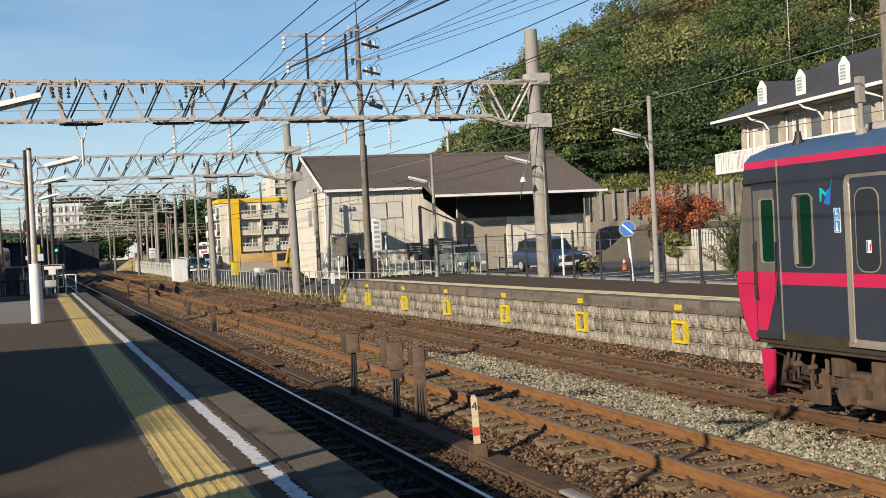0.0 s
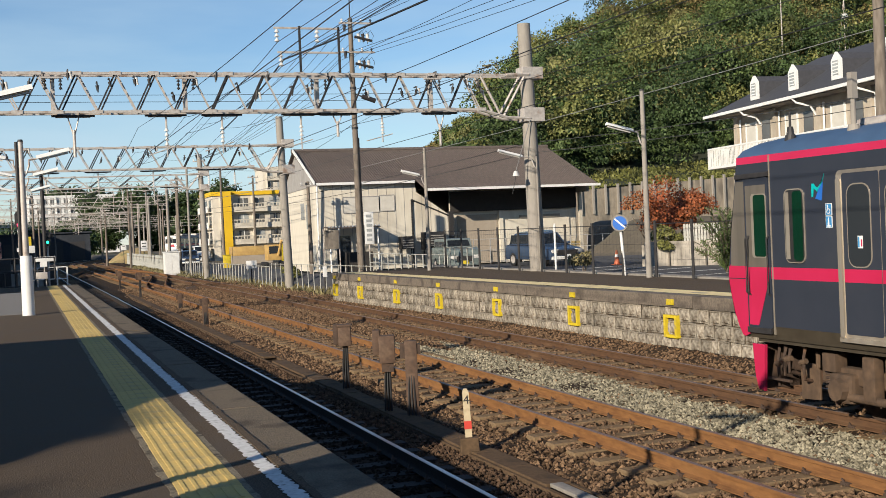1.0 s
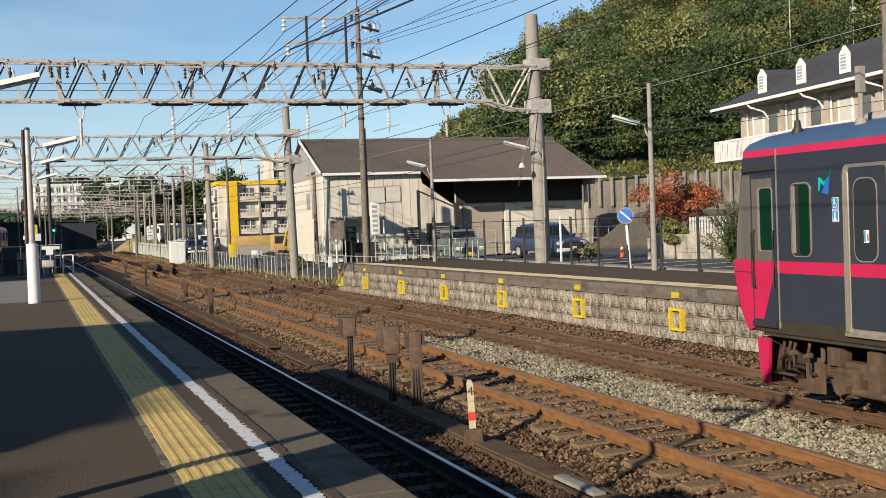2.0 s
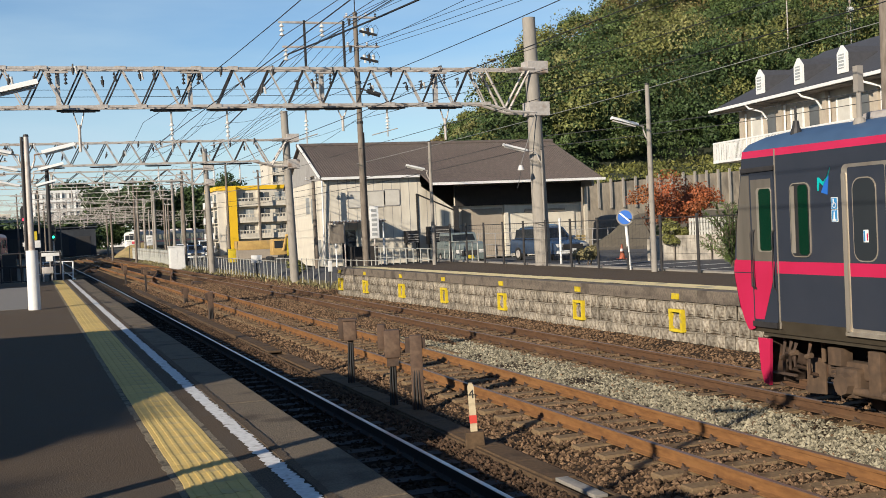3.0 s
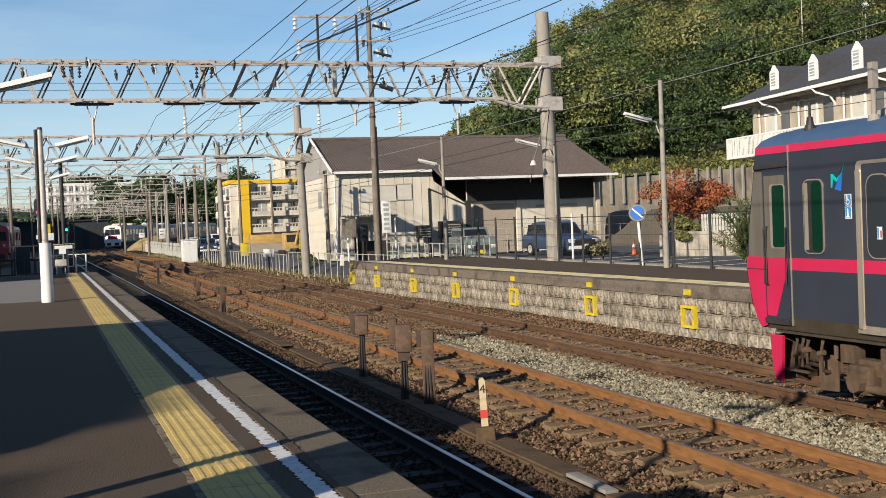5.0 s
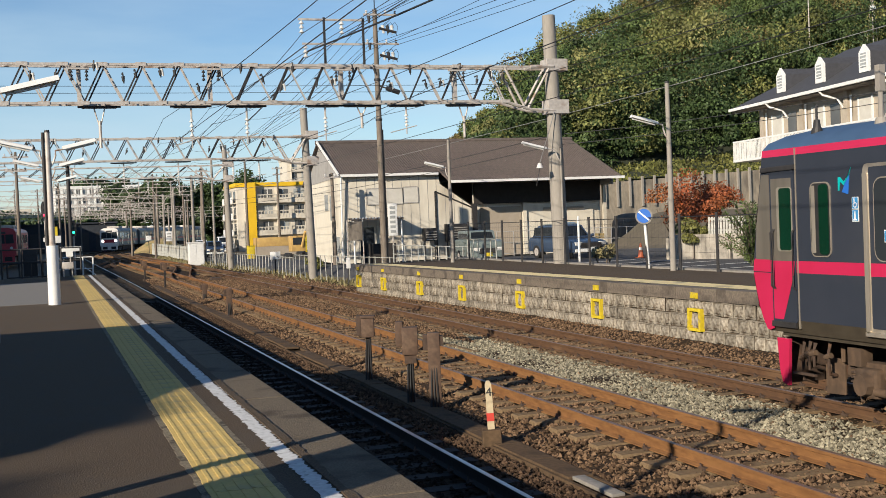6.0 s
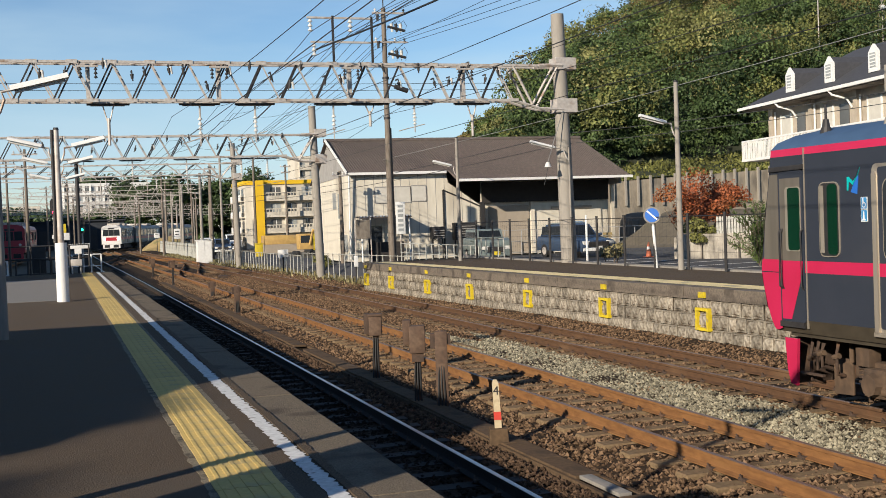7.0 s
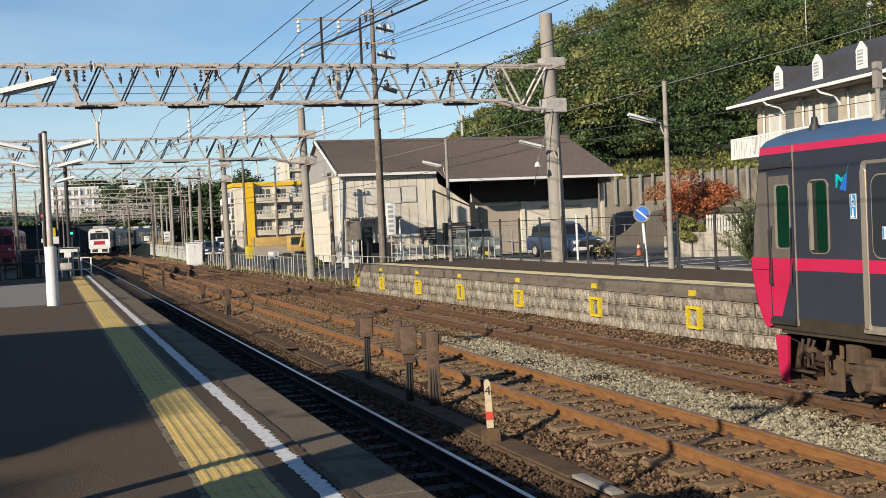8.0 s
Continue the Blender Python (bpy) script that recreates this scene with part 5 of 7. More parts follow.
def shrub(name, x, y, z, r, leaves, material, label, category, size=0.07, flat=0.9, stems=7):
    t = thing(name, x, y, z, label=label, category=category)
    rng = np.random.default_rng(int(x * 10))
    cl = [leaf_cloud(rng, np.array((0, 0, r * 0.95)), r, 13, leaves, size, flat)]
    quads("foliage", cl, material, t)
    bm = bmesh.new()
    for k in range(stems):
        a = k * 2.4
        bm_rod(bm, (0.05 * math.cos(a), 0.05 * math.sin(a), -0.2), (0.6 * r * math.cos(a), 0.6 * r * math.sin(a), r * (0.9 + 0.1 * (k % 4))), 0.05, 0.015, 6)
    part("stem", bm, BARK, t)
    return t


shrub("red_shrub", 26.2, 43.8, 0.55, 2.15, 11000, LEAF_R, "autumn red leafed shrub above a concrete wall", "shrub", 0.055, 0.72)
shrub("green_shrub", 24.7, 41.0, 0.75, 0.85, 2600, LEAF_G, "light green shrub hanging over a wall", "shrub", 0.06)
def wispy_shrub(x, y, z):
    """Long thin upright twigs with needle-like leaves along them."""
    t = thing("wispy_shrub", x, y, z, label="dark green wispy shrub beside the platform fence", category="shrub")
    rng = np.random.default_rng(8)
    chunks = []
    for k in range(46):
        a, lean = rng.uniform(0, 6.283), rng.uniform(0.15, 1.25)
        h = rng.uniform(1.1, 2.75) * (1 - 0.25 * lean)
        pts = [Vector((lean * f * f * math.cos(a), lean * f * f * math.sin(a), h * f)) for f in (0.0, 0.35, 0.7, 1.0)]
        bm = bmesh.new()
        bm_tube(bm, pts, 0.012, 4)
        part("stem", bm, BARK, t)
        n = 75
        f = rng.uniform(0.18, 1.0, n)
        p = np.c_[lean * f * f * math.cos(a), lean * f * f * math.sin(a), h * f]
        d = rng.normal(0, 1, (n, 3)) + (0.7 * math.cos(a), 0.7 * math.sin(a), 1.0)
        d /= np.linalg.norm(d, axis=1)[:, None]
        v = np.cross(d, rng.normal(0, 1, (n, 3)))
        v /= np.linalg.norm(v, axis=1)[:, None]
        ln = rng.uniform(0.10, 0.26, (n, 1))
        chunks.append(np.stack([p, p + d * ln * 0.5 + v * 0.018, p + d * ln, p + d * ln * 0.5 - v * 0.018], axis=1).reshape(-1, 3))
    quads("foliage", chunks, LEAF_A, t)


wispy_shrub(22.3, 33.2, 0.6)
shrub("grass_tuft", 18.7, 37.0, 0.62, 0.55, 1600, STRAW, "dry straw coloured grass clump", "grass", 0.05, 0.5, 3)
shrub("hedge_plant", 13.9, 63.0, -0.1, 0.55, 1200, LEAF_G, "bright green shrub behind the fence", "shrub", 0.06)


def slope_grass():
    rng = np.random.default_rng(5)
    n = 9000
    x = rng.uniform(36, 74, n)
    y = rng.uniform(85.4, 92, n)
    z = np.array([hill_z(a, b) + 0.35 * noise.noise((a * 0.3, b * 0.3, 0)) for a, b in zip(x, y)]) - 0.1 + rng.uniform(0, 0.35, n)
    p = np.c_[x, y, z]
    u = np.c_[rng.normal(0, 0.1, n), rng.normal(0, 0.1, n), rng.uniform(0.05, 0.28, n)]
    v = np.c_[rng.uniform(0.06, 0.16, n), rng.normal(0, 0.05, n), np.zeros(n)]
    c = np.stack([p - v, p + v, p + u, p + u - v * 0.4], axis=1).reshape(-1, 3)
    tagged(quads("bank_grass", [c], LEAF_G), "yellow-green grass on the bank above a wall", "grass", kind="stuff")
    n = 3600
    y = rng.uniform(46.5, 135, n)
    x = 12.7 - 0.014 * (y - 46) + rng.uniform(-0.7, 1.3, n)
    p = np.c_[x, y, np.full(n, -0.22)]
    u = np.c_[rng.normal(0, 0.07, n), rng.normal(0, 0.07, n), rng.uniform(0.06, 0.26, n)]
    v = np.c_[rng.uniform(0.02, 0.06, n), rng.normal(0, 0.02, n), np.zeros(n)]
    c = np.stack([p - v, p + v, p + u, p + u - v * 0.4], axis=1).reshape(-1, 3)
    tagged(quads("trackside_weeds", [c], STRAW), "pale weeds along the trackside fence", "grass", kind="stuff")


slope_grass()

# ---- the standing train ----
TX, HALF = 10.13, 1.37


def front_y(z):
    return float(np.interp(z, [0.9, 1.25, 1.67, 2.3, 3.03, 3.27, 3.36, 3.46, 3.53, 3.6], [12.68, 12.9, 13.01, 12.93, 12.77, 12.73, 12.63, 12.32, 11.9, 11.2]))


BODY_PROFILE = [(-1.33, 0.95), (-1.37, 1.12), (-1.37, 1.712), (-1.37, 1.862), (-1.37, 3.18), (-1.365, 3.27), (-1.31, 3.355), (-1.15, 3.44), (-0.8, 3.52), (-0.4, 3.56), (0.0, 3.58)]


def train():
    t = thing("train", TX, 0, 0, label="dark slate-blue train with crimson stripes and red nose, standing", category="train")
    prof = BODY_PROFILE + [(-x, z) for x, z in BODY_PROFILE[-2::-1]]
    bands = {"body": (TRAIN_BODY, [], "dark slate-blue body shell"), "roof": (TRAIN_ROOF, [], "blue roof"), "stripe": (TRAIN_PINK, [], "crimson stripe"), "sill": (TRAIN_SILL, [], "dusty grey sill")}
    # body shell by strips, so that each colour band is its own mesh
    def strip_of(za, zb):
        z = (za + zb) / 2
        if z < 1.12:
            return "sill"
        if 1.70 < z < 1.87 or 3.18 < z < 3.28:
            return "stripe"
        return "roof" if z > 3.3 else "body"
    store = {}
    for (xa, za), (xb, zb) in zip(prof, prof[1:]):
        key = strip_of(za, zb)
        if key == "roof":
            slot = ("roof", 0, 0)
        else:
            slot = (key, xa < 0, round((za + zb) / 2 if key != "sill" else 1, 1))
        bm = store.setdefault(slot, bmesh.new())
        for side_y in range(7):
            def yat(x, z, k):
                f = k / 7
                end = front_y(z) + 0.42 * (1 - (x / HALF) ** 2) if abs(x) < HALF else front_y(z)
                base = 11.0
                return -8.0 if k == 0 else base + (end - base) * (k - 1) / 6
            vs = [bm.verts.new(c) for c in ((xa, yat(xa, za, side_y), za), (xb, yat(xb, zb, side_y), zb), (xb, yat(xb, zb, side_y + 1), zb), (xa, yat(xa, za, side_y + 1), za))]
            bm.faces.new(vs)
    for slot, bm in store.items():
        m, _, lab = bands[slot[0]]
        bmesh.ops.remove_doubles(bm, verts=bm.verts, dist=0.0005)
        part({"body": "side_panel", "roof": "roof", "stripe": "stripe", "sill": "sill"}[slot[0]], bm, m, t, lab, smooth=True)
    # nose face, and end wall
    bm = bmesh.new()
    rows = [1.0, 1.25, 1.5, 1.67, 1.86]
    grid = []
    for z in rows:
        w = float(np.interp(z, [0.95, 1.12, 3.27, 3.355, 3.44, 3.53], [1.33, 1.37, 1.365, 1.31, 1.12, 0.7]))
        grid.append([bm.verts.new((w * s, front_y(z) + 0.42 * (1 - (w * s / HALF) ** 2) - 0.004, z)) for s in np.linspace(-1, 1, 11)])
    for a, b in zip(grid, grid[1:]):
        for i in range(10):
            bm.faces.new((a[i], a[i + 1], b[i + 1], b[i]))
    part("nose", bm, TRAIN_PINK, t, "crimson rounded nose", smooth=True)
    bm = bmesh.new()
    rows = [1.86, 2.1, 2.4, 2.7, 3.03, 3.2, 3.4, 3.53]
    grid = []
    for z in rows:
        w = float(np.interp(z, [0.95, 1.12, 3.27, 3.355, 3.44, 3.53], [1.33, 1.37, 1.365, 1.31, 1.12, 0.7]))
        grid.append([bm.verts.new((w * s, front_y(z) + 0.42 * (1 - (w * s / HALF) ** 2) - 0.004, z)) for s in np.linspace(-1, 1, 11)])
    for a, b in zip(grid, grid[1:]):
        for i in range(10):
            bm.faces.new((a[i], a[i + 1], b[i + 1], b[i]))
    part("cab_front", bm, GLASS, t, "dark glazed cab front", smooth=True)
    box("end_wall", -1.3, 1.3, -8.0, -7.9, 0.95, 3.5, TRAIN_BODY, t)
    box("floor", -1.3, 1.3, -7.9, 12.5, 0.90, 0.96, TRAIN_SILL, t)
    S = -HALF
    def plate(name, pts, proud, material, label="", parent=t):
        bm = bmesh.new()
        bm_prism(bm, pts, "x", S - proud, S + 0.01)
        return part(name, bm, material, parent, label)
    def rounded(y0, y1, z0, z1, r, n=4):
        out = []
        for cy, cz, a0 in ((y1 - r, z1 - r, 0), (y0 + r, z1 - r, 90), (y0 + r, z0 + r, 180), (y1 - r, z0 + r, 270)):
            out += [(cy + r * math.cos(radians(a0 + 90 * k / n)), cz + r * math.sin(radians(a0 + 90 * k / n))) for k in range(n + 1)]
        return out
    # red front side panels, with the raked dark field
    plate("nose_side", [(12.585, 0.99), (12.66, 0.965), (12.72, 0.975), (12.80, 1.09), (12.87, 1.25), (12.94, 1.48), (12.99, 1.70), (12.585, 1.70)], 0.006, TRAIN_PINK, "crimson nose side panel")
    plate("nose_side", [(12.585, 1.864), (12.90, 1.93), (12.955, 1.864), (12.99, 1.712), (12.585, 1.712)], 0.006, TRAIN_PINK)
    plate("nose_panel", [(12.60, 1.87), (12.93, 1.87), (12.90, 2.3), (12.76, 2.96), (12.60, 2.96)], 0.007, CAB_STEEL, "brushed steel corner panel")
    plate("bumper", [(12.1, 1.02), (12.60, 1.02), (12.60, 1.09), (12.1, 1.09)], 0.02, STEEL_DARK, "dark step plate")
    # cab door
    cab = plate("cab_door", rounded(12.08, 12.58, 1.08, 3.0, 0.04), 0.010, TRAIN_BODY, "cab door with narrow window")
    plate("door_panel", [(12.13, 1.86), (12.55, 1.86), (12.55, 2.9), (12.13, 2.9)], 0.014, CAB_STEEL, "brushed steel upper panel", cab)
    plate("window_frame", rounded(12.12, 12.43, 1.98, 2.79, 0.05), 0.022, TRAIN_SILVER, "", cab)
    plate("pane", rounded(12.13, 12.37, 1.995, 2.775, 0.04), 0.027, GREEN_GLASS, "dark green glass", cab)
    plate("lower_red", [(12.12, 1.70), (12.10, 1.86), (12.55, 1.86), (12.55, 1.12), (12.36, 1.12)], 0.014, TRAIN_PINK, "crimson raked panel", cab)
    plate("drip_rail", [(12.05, 3.0), (12.75, 2.99), (12.75, 3.05), (12.05, 3.06)], 0.03, STEEL_DARK, "dark drip rail", cab)
    for y in (12.50, 12.54):
        bm = bmesh.new()
        bm_tube(bm, [(S - 0.01, y, 1.5), (S - 0.05, y, 1.54), (S - 0.05, y, 2.22), (S - 0.01, y, 2.26)], 0.011, 6)
        part("handrail", bm, STEEL_DARK, cab, smooth=True)
    plate("seam", [(12.035, 1.02), (12.055, 1.02), (12.055, 3.26), (12.035, 3.26)], 0.008, TRAIN_SILVER, "bright joint strip")
    bm = bmesh.new()
    bm_tube(bm, [(S - 0.01, 12.09, 1.5), (S - 0.05, 12.09, 1.54), (S - 0.05, 12.09, 2.22), (S - 0.01, 12.09, 2.26)], 0.011, 6)
    part("handrail", bm, STEEL_DARK, t, smooth=True)
    # side windows and doors along the car
    def side_window(y0, y1):
        w = plate("window", rounded(y0, y1, 1.92, 2.82, 0.09), 0.014, TRAIN_SILVER, "silver framed side window")
        plate("rubber", rounded(y0 + 0.014, y1 - 0.014, 1.934, 2.806, 0.08), 0.017, RUBBER, "", w)
        plate("pane", rounded(y0 + 0.03, y1 - 0.17 if y1 - y0 < 0.5 else y1 - 0.10, 1.95, 2.79, 0.05), 0.020, GREEN_GLASS, "green blind behind glass", w)
        plate("jamb", [(y1 - 0.10, 1.97), (y1 - 0.03, 1.97), (y1 - 0.03, 2.78), (y1 - 0.10, 2.78)], 0.022, TRAIN_SILVER, "", w)
    def side_door(y0, y1):
        d = plate("door", rounded(y0, y1, 1.05, 2.99, 0.07), 0.006, TRAIN_SILVER, "steel framed sliding passenger door")
        ym = (y0 + y1) / 2
        for a, b in ((ym + 0.006, y1 - 0.10), (y0 + 0.10, ym - 0.006)):
            leaf = plate("door_leaf", rounded(a, b, 1.12, 2.95, 0.03), 0.010, TRAIN_BODY, "dark door leaf", d)
            plate("leaf_stripe", [(a, 1.712), (b, 1.712), (b, 1.862), (a, 1.862)], 0.0125, TRAIN_PINK, "", leaf)
            plate("window_rim", rounded(a + 0.135, b - 0.075, 1.88, 2.83, 0.13), 0.015, TRAIN_SILVER, "", leaf)
            plate("pane", rounded(a + 0.150, b - 0.090, 1.895, 2.815, 0.12), 0.018, GLASS, "dark door glass", leaf)
        bm = bmesh.new()
        bm_prism(bm, rounded(y1 - 0.085, y1 - 0.015, 1.07, 2.9, 0.03), "x", S - 0.03, S)
        part("door_jamb", bm, TRAIN_SILVER, d, "bright steel jamb", smooth=True)
        plate("threshold", [(y0, 1.03), (y1, 1.03), (y1, 1.08), (y0, 1.08)], 0.03, TRAIN_SILVER, "", d)
    side_window(11.38, 11.76)
    side_door(9.38, 10.80)
    for y in (7.2, 5.0, 2.8, -2.6, -4.8, -6.8):
        side_window(y, y + 1.6)
    side_door(0.2, 1.6)
    # marks: plain shapes
    def up(pts):
        return [(y, 2.967 - (2.87 - z) * 0.66) for y, z in pts]
    mk = plate("mark", up([(11.00, 2.87), (11.04, 2.74), (11.13, 2.62), (11.20, 2.71), (11.23, 2.71), (11.235, 2.47), (11.215, 2.47), (11.195, 2.63), (11.13, 2.56), (11.06, 2.68)]), 0.008, TEAL, "teal swept mark")
    plate("mark_tail", up([(11.03, 2.73), (11.10, 2.62), (11.17, 2.44), (11.06, 2.40)]), 0.0065, BLUE, "", mk)
    for z0, wheel in ((2.335, False), (2.480, True)):
        ic = plate("pictogram", rounded(10.885, 10.995, z0, z0 + 0.14, 0.008), 0.008, WHITE, "blue and white pictogram plate")
        plate("field", rounded(10.892, 10.988, z0 + 0.006, z0 + 0.134, 0.006), 0.010, ICON_BLUE, "", ic)
        if wheel:
            plate("wheel_mark", [(10.94 + 0.034 * math.cos(a), z0 + 0.05 + 0.034 * math.sin(a)) for a in np.linspace(0, 6.0, 12)], 0.0115, WHITE, "", ic)
            plate("wheel_field", [(10.94 + 0.022 * math.cos(a), z0 + 0.05 + 0.022 * math.sin(a)) for a in np.linspace(0, 6.0, 12)], 0.013, ICON_BLUE, "", ic)
            plate("bar", [(10.940, z0 + 0.055), (10.956, z0 + 0.055), (10.960, z0 + 0.125), (10.945, z0 + 0.125)], 0.014, WHITE, "", ic)
        else:
            plate("bar", [(10.930, z0 + 0.03), (10.960, z0 + 0.03), (10.950, z0 + 0.12), (10.935, z0 + 0.12)], 0.012, WHITE, "", ic)
            plate("bar", [(10.910, z0 + 0.015), (10.975, z0 + 0.015), (10.975, z0 + 0.03), (10.910, z0 + 0.03)], 0.012, WHITE, "", ic)
    st = plate("sticker", [(10.37, 2.10), (10.45, 2.10), (10.45, 2.24), (10.37, 2.24)], 0.022, WHITE, "small white and pink sticker")
    plate("sticker_field", [(10.42, 2.11), (10.445, 2.11), (10.445, 2.23), (10.42, 2.23)], 0.024, ICON_BLUE, "", st)
    plate("sticker_field", [(10.375, 2.12), (10.395, 2.12), (10.395, 2.20), (10.375, 2.20)], 0.024, TRAIN_PINK, "", st)
    # roof equipment
    for y0, y1 in ((8.2, 11.2), (1.5, 6.5), (-6, -1)):
        box("air_conditioner", -0.75, 0.75, y0, y1, 3.46, 3.62, STEEL, t, "roof unit cover", bevel=0.08)
    bm = bmesh.new()
    bm_rod(bm, (-1.1, 11.95, 3.40), (-1.1, 11.95, 3.50), 0.085, 0.06, 12)
    bm_rod(bm, (-1.1, 11.95, 3.50), (-1.1, 11.95, 3.60), 0.05, 0.035, 10)
    bm_rod(bm, (-1.1, 11.95, 3.60), (-1.1, 11.95, 3.78), 0.016, n=8)
    part("antenna", bm, STEEL_DARK, t, "dark roof antenna")
    bm = bmesh.new()
    bm_rod(bm, (-1.05, 10.85, 3.40), (-1.05, 10.85, 3.52), 0.09, 0.06, 12)
    bm_rod(bm, (-1.05, 10.85, 3.52), (-1.05, 10.85, 3.82), 0.032, 0.03, 10)
    bm_box(bm, -1.09, -1.01, 10.81, 10.89, 3.82, 4.12)
    part("antenna", bm, POLE_C, t, "grey roof insulator post")
    # skirt and underframe
    for sx in (-1.28, 1.24):
        bm = bmesh.new()
        bm_prism(bm, [(12.40, 0.86), (12.66, 0.86), (12.62, 0.45), (12.56, 0.28), (12.44, 0.26)], "x", sx, sx + 0.04)
        part("skirt_side", bm, TRAIN_PINK, t, "crimson front skirt")
    bm = bmesh.new()
    bm_prism(bm, [(12.58, 0.86), (12.66, 0.86), (12.62, 0.45), (12.56, 0.28), (12.50, 0.28)], "x", -1.235, 1.235)
    part("snow_guard", bm, RUST_DARK, t, "dark front snow guard")
    for y, x, top, foot in ((12.30, -1.12, 0.88, 0.34), (12.10, -1.18, 0.86, 0.50), (11.98, -1.20, 0.84, 0.55), (11.72, -1.18, 0.88, 0.48)):
        bm = bmesh.new()
        bm_tube(bm, [(x, y, top), (x - 0.03, y + 0.01, (top + foot) / 2), (x, y + 0.03, foot), (x + 0.2, y + 0.05, foot - 0.06)], 0.026, 7)
        part("hose", bm, RUST_DARK, t, "brown brake hose", smooth=True)
        rod("hose_cock", (x - 0.03, y - 0.05, (top + foot) / 2 + 0.03), (x - 0.03, y + 0.06, (top + foot) / 2), 0.035, BOGIE, t, n=8)
    bm = bmesh.new()
    bm_prism(bm, [(11.62, 0.22), (11.98, 0.20), (11.98, 0.56), (11.90, 0.66), (11.70, 0.66), (11.62, 0.58)], "x", -1.06, -1.03)
    part("life_guard", bm, BOGIE, t, "brown guard plate before the wheel", bevel=0.008)
    box("step_frame", -1.25, -1.21, 11.95, 12.4, 0.42, 0.45, RUST_DARK, t)
    rod("guard_stay", (-1.04, 11.66, 0.62), (-1.04, 11.66, 0.92), 0.03, BOGIE, t, n=8)
    for y in (10.0, -3.6):
        b = box("bogie_frame", -1.12, -0.95, y - 1.5, y + 1.5, 0.48, 0.68, BOGIE, t, "dusty brown bogie frame", bevel=0.03)
        box("bogie_frame", 0.95, 1.12, y - 1.5, y + 1.5, 0.48, 0.68, BOGIE, t, bevel=0.03)
        box("bolster", -1.22, 1.22, y - 0.30, y + 0.30, 0.5, 0.86, BOGIE, t, bevel=0.03)
        rod("air_spring", (-1.02, y, 0.66), (-1.02, y, 0.92), 0.26, RUBBER, b, n=18)
        rod("traction_rod", (-1.20, y - 0.9, 0.36), (-1.20, y + 0.9, 0.36), 0.05, BOGIE, b, n=10)
        box("damper_bracket", -1.26, -1.12, y - 0.62, y - 0.42, 0.35, 0.86, BOGIE, b, bevel=0.02)
        box("damper_bracket", -1.26, -1.12, y + 0.42, y + 0.62, 0.35, 0.86, BOGIE, b, bevel=0.02)
        for yy in (y - 1.05, y + 1.05):
            for sx in (-0.56, 0.56):
                bm = bmesh.new()
                bm_rod(bm, (sx - 0.07, yy, 0.43), (sx + 0.07, yy, 0.43), 0.43, n=32)
                bm_rod(bm, (sx - 0.10, yy, 0.43), (sx + 0.10, yy, 0.43), 0.12, n=16)
                part("wheel", bm, RUST_DARK, t, "steel wheel", smooth=True)
            bm = bmesh.new()
            bm_box(bm, -1.22, -0.92, yy - 0.20, yy + 0.20, 0.27, 0.62)
            part("axle_box", bm, BOGIE, t, "brown axle box", bevel=0.05)
            rod("axle_cover", (-1.30, yy, 0.43), (-1.2, yy, 0.43), 0.13, BOGIE, t, 0.15, 8)
            box("axle_bracket", -1.20, -1.02, yy + 0.10, yy + 0.34, 0.62, 0.84, BOGIE, t, bevel=0.015)
            rod("guard_foot", (-1.02, yy + 0.30, 0.18), (-1.02, yy + 0.30, 0.50), 0.03, BOGIE, t, n=8)
            for s in (-0.33, 0.33):
                bm = bmesh.new()
                bm_tube(bm, [(-1.05 + 0.075 * math.cos(q * 0.8), yy + s + 0.075 * math.sin(q * 0.8), 0.40 + 0.0068 * q) for q in range(40)], 0.02, 5)
                part("coil_spring", bm, RUST_DARK, t, "coil spring")
            bm = bmesh.new()
            bm_box(bm, -0.75, -0.66, yy + 0.44, yy + 0.56, 0.2, 0.6)
            part("brake_shoe", bm, BOGIE, t)
    for y0, y1 in ((5.6, 8.0), (2.2, 5.2), (-1.6, 1.6)):
        box("equipment_case", -1.22, -0.5, y0, y1, 0.32, 0.9, BOGIE, t, "dusty underfloor equipment case", bevel=0.03)


train()

# ---- between the tracks ----
TROUGH = mat("dusty_trough_concrete", (0.120, 0.078, 0.046), (0.078, 0.052, 0.032), 0.92, scale=16, bump=0.3, spots=(0.052, 0.036, 0.025), spot_scale=2.2, spec=0.15)


def trough():
    t = thing("cable_trough", 5.15, 0, -0.3, label="dusty concrete cable trough with flat lids between tracks", category="cable trough", kind="structure")
    for x0, x1 in ((-0.20, -0.155), (0.155, 0.20)):
        y = 6.0
        while y < 62:
            if not 24.4 < y < 25.6:
                o = box("trough_wall", x0, x1, y + 0.004, y + 1.996, -0.05, 0.085, TROUGH, t)
                o.rotation_euler = (0, 0, random.uniform(-0.002, 0.002))
            y += 2.0
    y = 5.9
    while y < 62:
        if not (24.5 < y < 25.6 or 9.5 < y < 10.5):
            bm = bmesh.new()
            bm_box(bm, -0.148, 0.148, -0.497, 0.497, -0.045, 0.0)
            o = part("trough_lid", bm, TROUGH, t, bevel=0.008)
            o.location = (random.uniform(-0.006, 0.006), y + 0.5, 0.115 + random.uniform(-0.006, 0.006))
            o.rotation_euler = (random.uniform(-0.006, 0.006), random.uniform(-0.02, 0.02), random.uniform(-0.008, 0.008))
        y += 1.0
    box("trough_lid", -0.12, 0.02, 9.95, 10.85, 0.09, 0.13, CONCRETE, t, "pale new trough lid", bevel=0.008)


trough()


